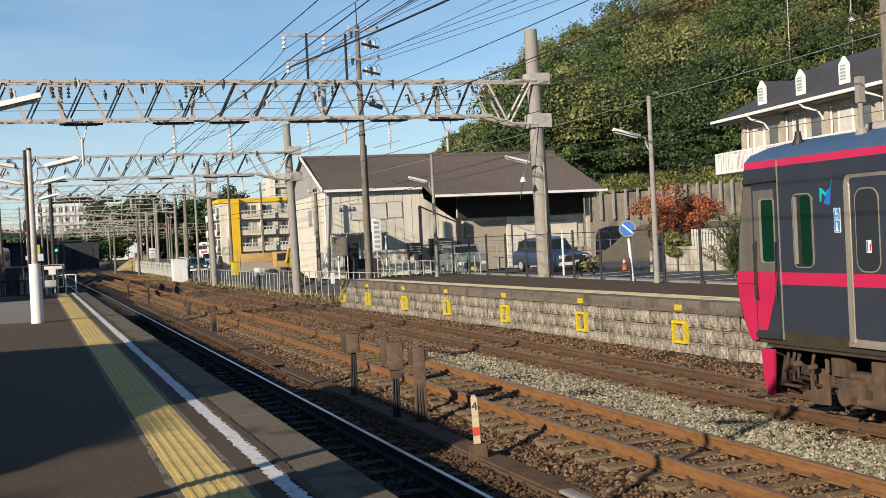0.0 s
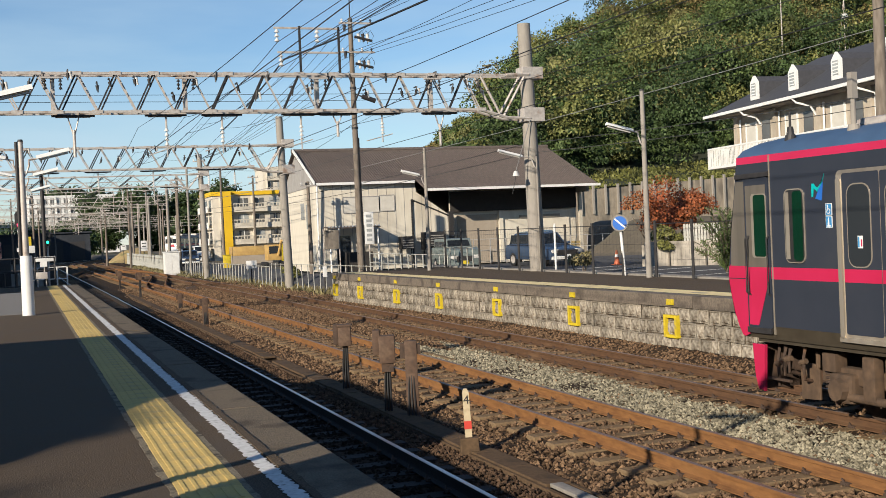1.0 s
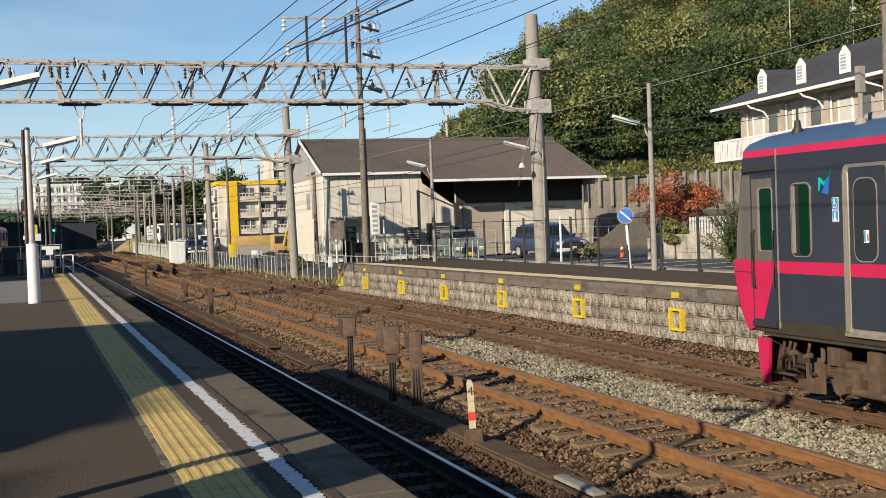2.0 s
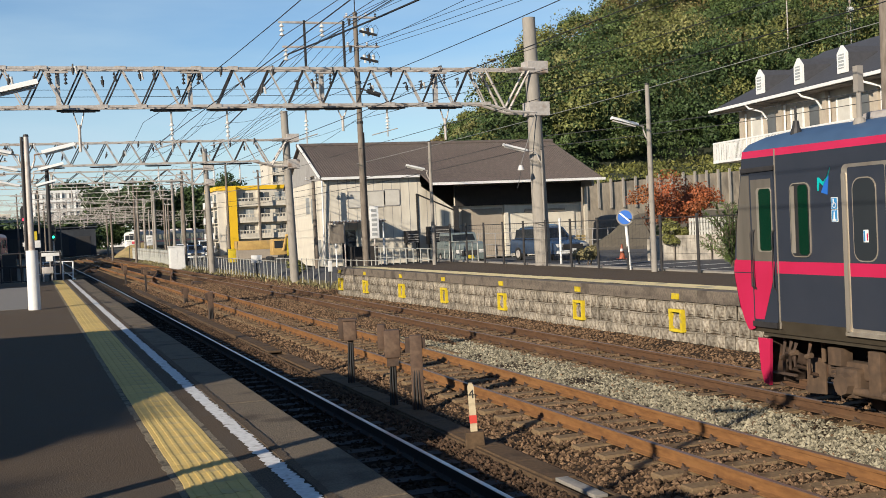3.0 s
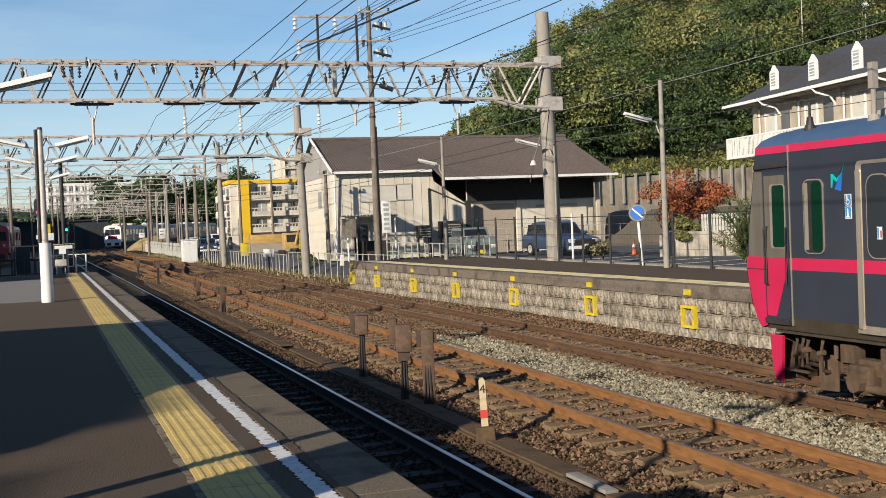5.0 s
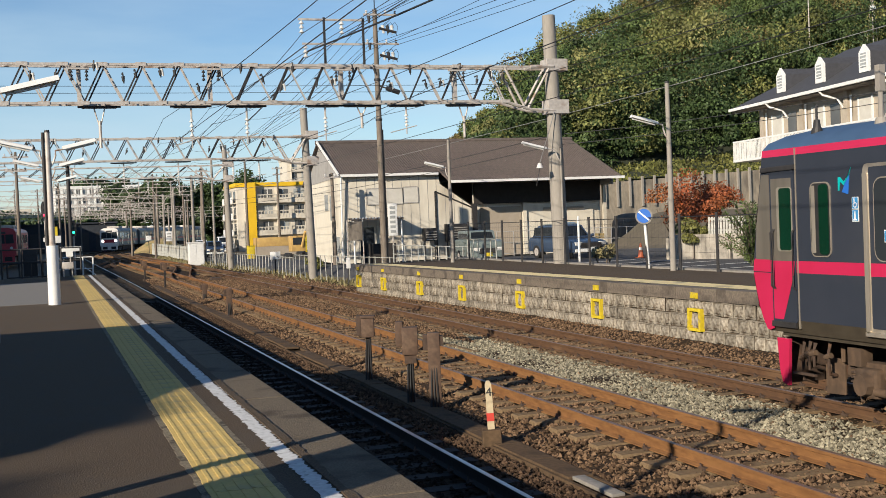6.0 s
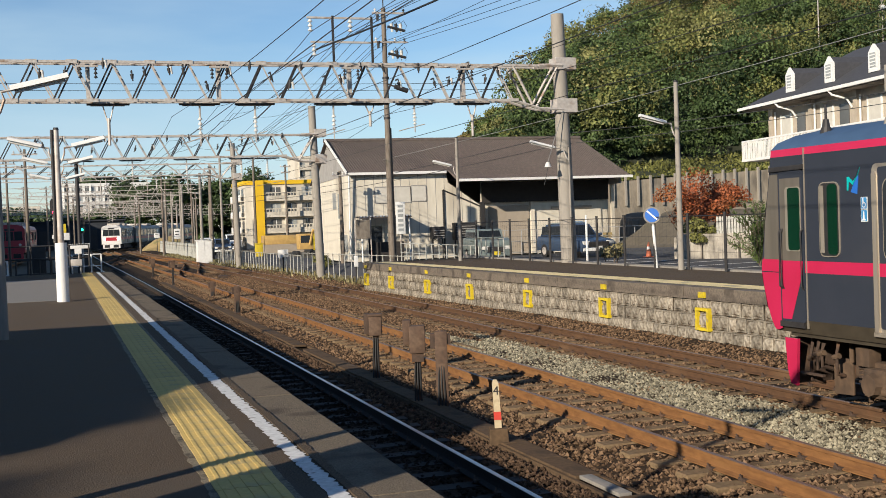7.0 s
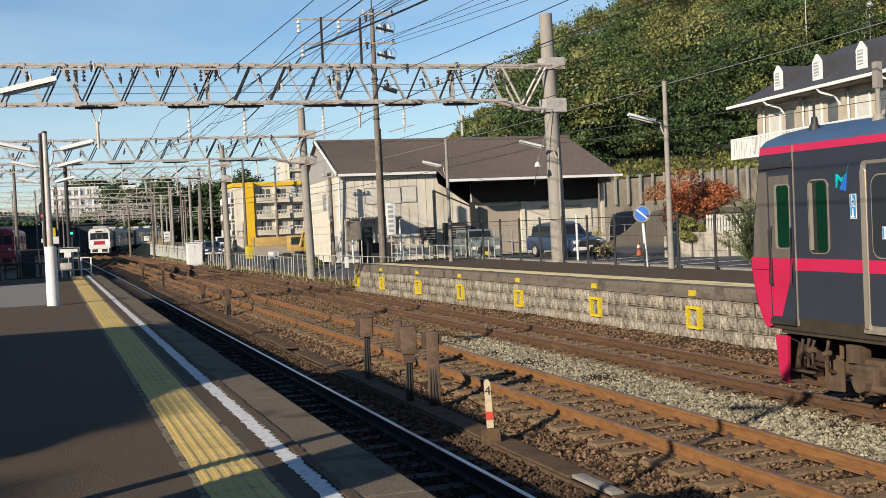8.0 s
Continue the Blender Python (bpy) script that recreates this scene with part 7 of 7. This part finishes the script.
RED_GLOW = glow("signal_red", (1.0, 0.03, 0.08), 4.0)
GREEN_GLOW = glow("signal_green", (0.02, 1.0, 0.45), 3.5)
HEAD_GLOW = glow("headlamp", (1.0, 0.97, 0.9), 6.0)
sg = signal(-0.18, 75.0, -0.3, 4.4, RED_GLOW, 0, "railway signal showing red beyond the platform end")
box("sign_board", 0.1, 0.7, -0.1, -0.06, 2.95, 3.5, YELLOW, sg, "yellow sign plate with dark mark")
box("sign_bar", 0.3, 0.47, -0.11, -0.1, 3.05, 3.4, STEEL_DARK, sg)
box("number_plate", -0.15, 0.75, -0.1, -0.06, 2.6, 2.85, WHITE, sg, "white plate")
signal(1.66, 85.0, -0.3, 3.3, GREEN_GLOW, 0, "railway signal showing green beyond the platform")
rod_post = rod("mast", (1.0, 58.5, -0.3), (1.0, 58.5, 6.2), 0.09, STEEL_DARK, n=10)
tagged(rod_post, "dark slim mast beyond the platform end", "mast")
for x, y, w, h, pz in ((0.9, 54.0, 0.9, 0.22, 1.9), (0.2, 50.5, 0.55, 0.3, 2.4)):
    notice(x, y, 0.2, w, h, pz, "white plate on a thin post past the platform")


def end_railing():
    t = thing("platform_railing", -4.5, 45.6, PLAT, 0, "dark steel railing at the platform end", "railing")
    for k in range(9):
        rod("post", (0.7 * k, 0, 0), (0.7 * k, 0, 1.1), 0.03, STEEL_DARK, t, n=8)
    for z in (1.08, 0.6):
        rod("rail", (0, 0, z), (5.6, 0, z), 0.025, STEEL_DARK, t, n=8)
    c = thing("equipment_box", 0.62, 45.0, PLAT, 0, "grey equipment box on a stand at platform end", "equipment box")
    box("box", -0.2, 0.2, -0.15, 0.15, 0.3, 0.55, STEEL, c, bevel=0.02)
    for x in (-0.15, 0.15):
        rod("leg", (x, 0, 0), (x, 0, 0.3), 0.025, STEEL, c, n=6)
    box("plate", -0.05, 0.2, -0.17, -0.15, 0.75, 0.95, WHITE, c)
    rod("stem", (0.1, 0, 0.5), (0.1, 0, 0.95), 0.02, STEEL, c, n=6)


end_railing()


def crossing_clutter():
    """The level crossing's fences past the platform."""
    for k, (x, y) in enumerate(((-5.0, 66), (-2.2, 66), (0.2, 78))):
        bar_fence(x, y, x + 2.4, y, -0.3, 1.5, 0.6, STEEL_DARK if k % 2 else WHITE, "low barrier fence past the platform end", 0.05, (1.0, 0.5), "barrier_fence", "barrier fences")
    for x, y, z in ((-1.4, 92, 2.4), (1.8, 88, 1.8)):
        o = box("trackside_box", x - 0.5, x + 0.5, y - 0.4, y + 0.4, -0.3, z - 0.6, STEEL_DARK, bevel=0.03)
        tagged(o, "dark trackside equipment box in the shade", "equipment box")


crossing_clutter()


def site_clutter():
    c = thing("site_container", 18.0, 108.0, 0.0, 0, "orange and cream works container behind a fence", "container")
    box("body", 0.5, 4.2, 0, 2.2, 0.9, 1.75, ORANGE_DULL, c, bevel=0.03)
    box("base", 0.5, 4.2, 0, 2.2, 0, 0.9, BEIGE, c)
    b = thing("works_barrier", 21.2, 100.0, 0.0, 0, "yellow and black striped works barrier", "barrier")
    for k in range(8):
        box("stripe", 0.16 * k, 0.16 * k + 0.16, -0.05, 0.05, 0.2, 1.9, YELLOW if k % 2 else STEEL_DARK, b)
    y = thing("yellow_bin", 15.9, 96.0, 0.0, 0, "tall yellow plastic bin behind the fence", "bin")
    box("body", -0.3, 0.3, -0.3, 0.3, 0, 1.15, YELLOW, y, bevel=0.06)
    box("lid", -0.33, 0.33, -0.33, 0.33, 1.15, 1.22, YELLOW, y, bevel=0.03)
    e = thing("small_excavator", 19.4, 94.0, 0.0, 0, "rusty orange small excavator behind the fence", "excavator")
    box("cab", -0.6, 0.6, -0.6, 0.6, 0.6, 1.9, ORANGE_DULL, e, bevel=0.06)
    box("window", -0.45, 0.45, -0.62, -0.6, 1.15, 1.75, GLASS, e)
    for x in (-0.75, 0.75):
        box("crawler", x - 0.2, x + 0.2, -0.9, 0.9, 0, 0.5, RUBBER, e, bevel=0.15)
    bm = bmesh.new()
    bm_tube(bm, [(0.3, -0.6, 1.0), (0.5, -1.1, 2.2), (0.9, -1.8, 2.1), (1.0, -2.0, 0.8)], 0.12, 8)
    part("boom", bm, ORANGE_DULL, e)
    for x, z0, w, h, m, lab in ((21.5, 0.85, 0.75, 0.75, STEEL_DARK, "dark air handling unit at the warehouse wall"), (23.2, 0.75, 1.3, 1.05, STEEL_DARK, "large dark louvred unit at the warehouse wall")):
        u = thing("air_handling_unit", x, 65.2, z0 - 0.3, 0, lab, "air unit")
        box("body", -w / 2, w / 2, -0.35, 0.35, 0.9, 0.9 + h, m, u, bevel=0.02)
        for k in range(int(h / 0.16)):
            box("louvre", -w / 2 + 0.05, w / 2 - 0.05, -0.40, -0.35, 0.95 + 0.15 * k, 0.99 + 0.15 * k, SIDING_G, u)
        for xx in (-w / 2 + 0.06, w / 2 - 0.06):
            rod("leg", (xx, 0, -0.3), (xx, 0, 0.95), 0.04, STEEL_DARK, u, n=6)
    s = thing("sign_board", 16.1, 62.0, 0.0, 0, "grey notice board on posts by the entrance", "sign board")
    box("board", -0.4, 0.4, -0.05, 0.0, 1.7, 2.75, STAIN_AND_SHADE, s)
    for x in (-0.45, 0.45):
        rod("post", (x, 0.03, -0.2), (x, 0.03, 2.85), 0.035, STEEL, s, n=6)
    v = thing("canvas_cover", 41.5, 77.0, 0.3, 0, "brown canvas cover draped over a stack", "cover")
    bm = bmesh.new()
    bm_prism(bm, [(-1.2, 0), (1.3, 0), (1.2, 1.6), (0.8, 2.15), (0.2, 2.35), (-0.5, 2.25), (-1.0, 1.8)], "y", -1.5, 1.5)
    part("cover", bm, BEIGE_DARK, v, bevel=0.15, smooth=True)
    st = thing("pallet_stack", 31.6, 64.6, 0.3, 0, "stack of timber pallets with a blue sheet", "pallets")
    for k in range(6):
        box("pallet", -0.9, 0.9, -0.5, 0.5, 0.2 * k, 0.2 * k + 0.14, SLEEPER_SAND, st)
    box("sheet", -1.6, -0.95, -0.5, 0.5, 0.0, 1.9, BLUE_SHEET, st, "blue plastic sheet", bevel=0.12)


ORANGE_DULL = mat("dull_orange", (0.52, 0.34, 0.11), (0.42, 0.26, 0.09), 0.7, scale=3, bump=0.1, spots=(0.35, 0.25, 0.14), spot_scale=1)
BEIGE_DARK = mat("brown_canvas", (0.20, 0.15, 0.11), (0.15, 0.115, 0.085), 0.9, scale=2, bump=0.3)
BLUE_SHEET = mat("blue_sheet", (0.10, 0.26, 0.48), (0.08, 0.21, 0.40), 0.5, scale=3, bump=0.3)
site_clutter()

# ---- dark stand-in block beyond the junction, and more posts ----
# dark navy paint that carries the shade of the background there
SHADED_BLOCK = mat("shaded_block_paint", (0.022, 0.027, 0.036), (0.016, 0.02, 0.027), 0.8, scale=2, bump=0.1, spots=(0.035, 0.04, 0.05), spot_scale=0.3)


def engine_shed():
    t = thing("engine_shed", -16.0, 226.0, -0.3, 0, "dark blue-grey block beyond the junction, painted as background in shade", "shed")
    box("wall", 0, 28.0, 0, 14, 0, 5.2, SHADED_BLOCK, t)
    box("roof", -0.4, 28.4, -0.4, 14.4, 5.2, 5.45, SHADED_BLOCK, t)
    for k in range(7):
        box("door", 1.0 + 3.9 * k, 3.6 + 3.9 * k, -0.06, 0.0, 0, 3.6, STEEL_DARK, t)


engine_shed()
for y, xl, xr, zt in ((92, -8.5, 12.4, 7.3), (132, -11, 13.2, 7.2), (167, -13, 14.6, 7.0), (207, -17, 23.0, 7.2), (230, -20, 33, 7.4)):
    portal(y, xl, xr, zt, 0.11, "distant pale steel gantry over the tracks")
for x, y, h in ((-1.6, 70, 7.5), (0.2, 84, 7.0), (-3.6, 96, 8.5), (1.0, 110, 7.5), (-6, 124, 9), (-1, 136, 8), (2.0, 150, 7.5), (-4, 160, 9), (0, 178, 8), (5, 196, 8)):
    utility_pole(x, y, -0.3, h, 0.09, ((0.3, -0.7, 0.7), (1.1, -0.6, 0.6)), "distant slim pole with cross-arms")

# ---- unseen roofs and walls beside the platform, added to shade it ----
def shelter(pts, z, posts, label):
    t = thing("platform_shelter", 0, 0, PLAT, 0, label, "shelter", "platform shelters")
    bm = bmesh.new()
    bm_prism(bm, pts, "z", z, z + 0.18)
    part("roof", bm, SLATE, t, "dark flat roof added for its shade")
    for x, y in posts:
        rod("column", (x, y, 0), (x, y, z), 0.09, POLE_W, t, n=10)


# out of view; the outline is drawn to cast the wide platform shade
shelter([(-9.0, 3.7), (-6.9, 3.7), (-6.66, 4.1), (-5.64, 6.3), (-5.2, 6.7), (-3.9, 7.9), (-3.9, 14.4), (-9.0, 14.4)], 3.0, ((-5.4, 8.0), (-5.4, 13.4), (-8.4, 5.0), (-8.4, 13.4)), "unseen dark roof on slim columns, shaped to shade the platform")
shelter([(-9.0, -14.0), (-3.9, -14.0), (-3.9, -2.0), (-9.0, -2.0)], 3.0, ((-5.4, -10.0), (-5.4, -3.0), (-8.4, -10.0), (-8.4, -3.0)), "unseen long dark roof on slim columns, added beside the platform")
# plain boxes out of view, added to hold off skylight and cast shade
sb = box("station_wall", -26.0, -19.0, -45.0, 30.0, -0.4, 8.0, CONCRETE)
tagged(sb, "unseen plain wall behind the platform, added to block light", "building", kind="structure")
sb = box("station_wall_far", -26.0, -15.5, 30.5, 60.0, -0.4, 8.8, CONCRETE)
tagged(sb, "unseen plain wall behind the platform, added to block light", "building", kind="structure")
# three added blocks that shade the siding, red train and far background
sb = box("station_annexe", -26.0, -15.0, 60.5, 150.0, -0.4, 9.0, CONCRETE)
tagged(sb, "unseen plain block beside the siding, added to cast shade", "building", kind="structure")
sb = box("station_annexe_loft", -26.0, -15.0, 96.0, 126.0, 9.0, 10.8, CONCRETE)
tagged(sb, "unseen upper block, added to shade the red train", "building", kind="structure")
sb = box("station_annexe_far", -26.0, -15.0, 160.0, 225.0, -0.4, 14.0, CONCRETE)
tagged(sb, "unseen tall block beside the curve, added to cast shade", "building", kind="structure")
sb = box("station_wall_rear", -30.0, 40.0, -60.0, -50.0, -0.4, 9.0, CONCRETE)
tagged(sb, "unseen plain wall added to close the yard behind", "building", kind="structure")

# stand-in out of view, sized to throw the broad band across the paving
def steel_locker():
    t = thing("steel_locker", -2.2, 4.14, PLAT, 0, "unseen tall steel box, added to cast a shade band on the platform", "locker")
    box("body", -0.33, 0.33, -0.30, 0.30, 0.06, 2.40, STEEL, t, bevel=0.015)
    box("plinth", -0.30, 0.30, -0.27, 0.27, 0.0, 0.06, STEEL_DARK, t)
    for x in (-0.31, 0.01):
        d = box("door", x, x + 0.30, -0.32, -0.30, 0.10, 2.2, STEEL, t)
        box("handle", x + 0.24, x + 0.27, -0.34, -0.32, 1.0, 1.15, STEEL_DARK, d)


steel_locker()


def tall_tree(x, y, z, r, seed):
    t = thing("tall_tree", x, y, -0.45, 0, "unseen tall leafy tree, placed to cast soft shade on the platform", "tree", "trees behind the station")
    h = z + 0.45
    rod("trunk", (0, 0, 0), (0.2, 0.1, h), 0.28, BARK, t, 0.07, 10)
    bm = bmesh.new()
    for k in range(7):
        a = 2.4 * k
        bm_rod(bm, (0.15, 0.08, h - 2.2 + 0.25 * k), (0.75 * r * math.cos(a), 0.75 * r * math.sin(a), h - 0.7 + 0.25 * k), 0.07, 0.02, 6)
    part("limbs", bm, BARK, t)
    quads("crown", [leaf_cloud(np.random.default_rng(seed), np.array((0, 0, h)), r, 15, 2600, 0.13, 1.0)], LEAF_A, t)


# both crowns are out of view, positioned for leafy shade on the platform
tall_tree(-32.62, -15.3, 14.9, 1.4, 21)
tall_tree(-32.4, -12.1, 14.9, 1.8, 22)

# ---- the other trains ----
# this grey puts shade into the sides of a pale train
TRAIN_SHADED = mat("train_shaded_white", (0.20, 0.195, 0.19), (0.16, 0.156, 0.15), 0.45, scale=2, bump=0.01)


def distant_car(name, paint, band, dark, label, ln=18.5, cab=True, group=""):
    """A railway car whose front looks along local -y; origin at the front, on the rails."""
    t = thing(name, 0, 0, 0, 0, label, "train", group)
    prof = [(-1.34, 0.95), (-1.37, 1.2), (-1.37, 3.2), (-1.2, 3.5), (-0.7, 3.66), (0, 3.7), (0.7, 3.66), (1.2, 3.5), (1.37, 3.2), (1.37, 1.2), (1.34, 0.95)]
    bm = bmesh.new()
    bm_prism(bm, prof, "y", 0.05, ln)
    part("body", bm, paint, t)
    for s in (-1, 1):
        box("side_band", s * 1.37 - 0.012, s * 1.37 + 0.012, 0.1, ln - 0.1, 1.55, 1.95, band, t, "coloured side band")
        for k in range(7):
            y0 = 1.4 + 2.35 * k
            box("window", s * 1.375 - 0.012, s * 1.375 + 0.012, y0, y0 + 1.5, 2.1, 2.95, GLASS, t)
        for k in range(3):
            y0 = 2.95 + 5.6 * k
            box("door", s * 1.385 - 0.012, s * 1.385 + 0.012, y0, y0 + 0.75, 1.15, 3.0, TRAIN_SILVER, t)
    box("roof_unit", -0.9, 0.9, 3.5, 6.5, 3.64, 3.95, STEEL, t, bevel=0.05)
    box("roof_unit", -0.9, 0.9, 10.5, 13.5, 3.64, 3.95, STEEL, t, bevel=0.05)
    for y in (3.0, ln - 3.0):
        box("bogie", -1.1, 1.1, y - 1.4, y + 1.4, 0.35, 0.75, RUST_DARK, t)
        for yy in (y - 1.05, y + 1.05):
            rod("wheel", (-0.63, yy, 0.43), (-0.49, yy, 0.43), 0.43, RUST_DARK, t, n=20)
            rod("wheel", (0.49, yy, 0.43), (0.63, yy, 0.43), 0.43, RUST_DARK, t, n=20)
    box("underfloor", -1.15, 1.15, 5.0, ln - 5.0, 0.35, 0.9, RUST_DARK, t)
    if cab:
        front = TRAIN_RED if paint is TRAIN_RED else TRAIN_WHITE
        bm = bmesh.new()
        bm_prism(bm, [(-1.37, 0.95), (1.37, 0.95), (1.37, 3.2), (1.2, 3.5), (0.7, 3.66), (-0.7, 3.66), (-1.2, 3.5), (-1.37, 3.2)], "y", 0.03, 0.35)
        part("front_mask", bm, front, t, "pale front mask" if front is TRAIN_WHITE else "red front mask")
        bm = bmesh.new()
        bm_prism(bm, [(-1.18, 2.15), (1.18, 2.15), (1.12, 3.02), (-1.12, 3.02)], "y", 0.0, 0.05)
        part("windscreen", bm, GLASS, t, "dark windscreen")
        for x in (-0.38, 0.38):
            box("pillar", x - 0.03, x + 0.03, -0.012, 0.0, 2.15, 3.02, paint, t)
        box("front_band", -0.78, 0.78, 0.0, 0.03, 1.45, 1.92, band, t, "red front band")
        box("destination_sign", -0.45, 0.45, 0.0, 0.05, 3.08, 3.3, STEEL_DARK, t)
        for x in (-0.92, 0.92):
            rod("headlight", (x, -0.02, 1.72), (x, 0.02, 1.72), 0.17 if dark == "lit" else 0.13, HEAD_GLOW if dark == "lit" else PORCELAIN, t, n=16, label="round headlight")
        box("front_skirt", -1.2, 1.2, 0.02, 0.3, 0.35, 0.93, front, t, "front skirt")
        for x in (-0.62, 0.62):
            box("coupler_guard", x - 0.35, x + 0.35, -0.02, 0.02, 0.45, 0.85, RUBBER, t)
    return t


far_lead = distant_car("approaching_train_car", TRAIN_SHADED, TRAIN_RED, "lit", "pale train car, sides greyed for shade, red-banded front, headlights lit, approaching", cab=True, group="cars of the approaching train")
far_mid = distant_car("approaching_train_car", TRAIN_SHADED, TRAIN_RED, "", "pale train car greyed for shade, with a red band on a curve", cab=False, group="cars of the approaching train")
far_tail = copy_thing(far_mid, pose(0, 0, 0))
red_lead = distant_car("red_train_car", TRAIN_RED, TRAIN_RED, "", "red train car standing in a shaded siding", cab=True)
red_lead.matrix_basis = pose(-4.37, 118, 0.0, 0, 0, -2.4)
siding = thing("railway_track_siding", 0, 0, 0, label="siding rails beside the platform end", category="railway track", kind="structure")
for off in (-0.56, 0.56):
    sweep("rail", RAIL_PROFILE, [(-4.37 + off + 0.042 * (y - 118), y) for y in (66, 90, 118, 140, 170)], RUST, siding)


# ---- what moves ----
def along_curve():
    """Points of the second track, from far to near, with the distance run."""
    pts, y = [], 340.0
    while y > 120.0:
        pts.append((curve_x(1, y), y))
        y -= 0.5
    run = [0.0]
    for a, b in zip(pts, pts[1:]):
        run.append(run[-1] + math.hypot(b[0] - a[0], b[1] - a[1]))
    return np.array(pts), np.array(run)


def motions():
    pts, run = along_curve()
    def at(s):
        return float(np.interp(s, run, pts[:, 0])), float(np.interp(s, run, pts[:, 1]))
    keyed_y = [(0.0, 243.0), (1.5, 227.0), (3.0, 211.0), (4.5, 195.5), (6.0, 181.0), (7.0, 171.5), (8.0, 161.0)]
    for k, ob in enumerate((far_lead, far_mid, far_tail)):
        rows = []
        for n in range(17):
            t = 0.5 * n
            y = float(np.interp(t, [q[0] for q in keyed_y], [q[1] for q in keyed_y]))
            s = float(np.interp(-y, -pts[:, 1], run)) - 19.0 * k
            (x0, y0), (x1, y1) = at(s), at(s - 14.0)
            rows.append((t, pose(x0, y0, 0, 0, 0, -math.degrees(math.atan2(x1 - x0, y1 - y0)))))
        walk(ob, rows)


motions()
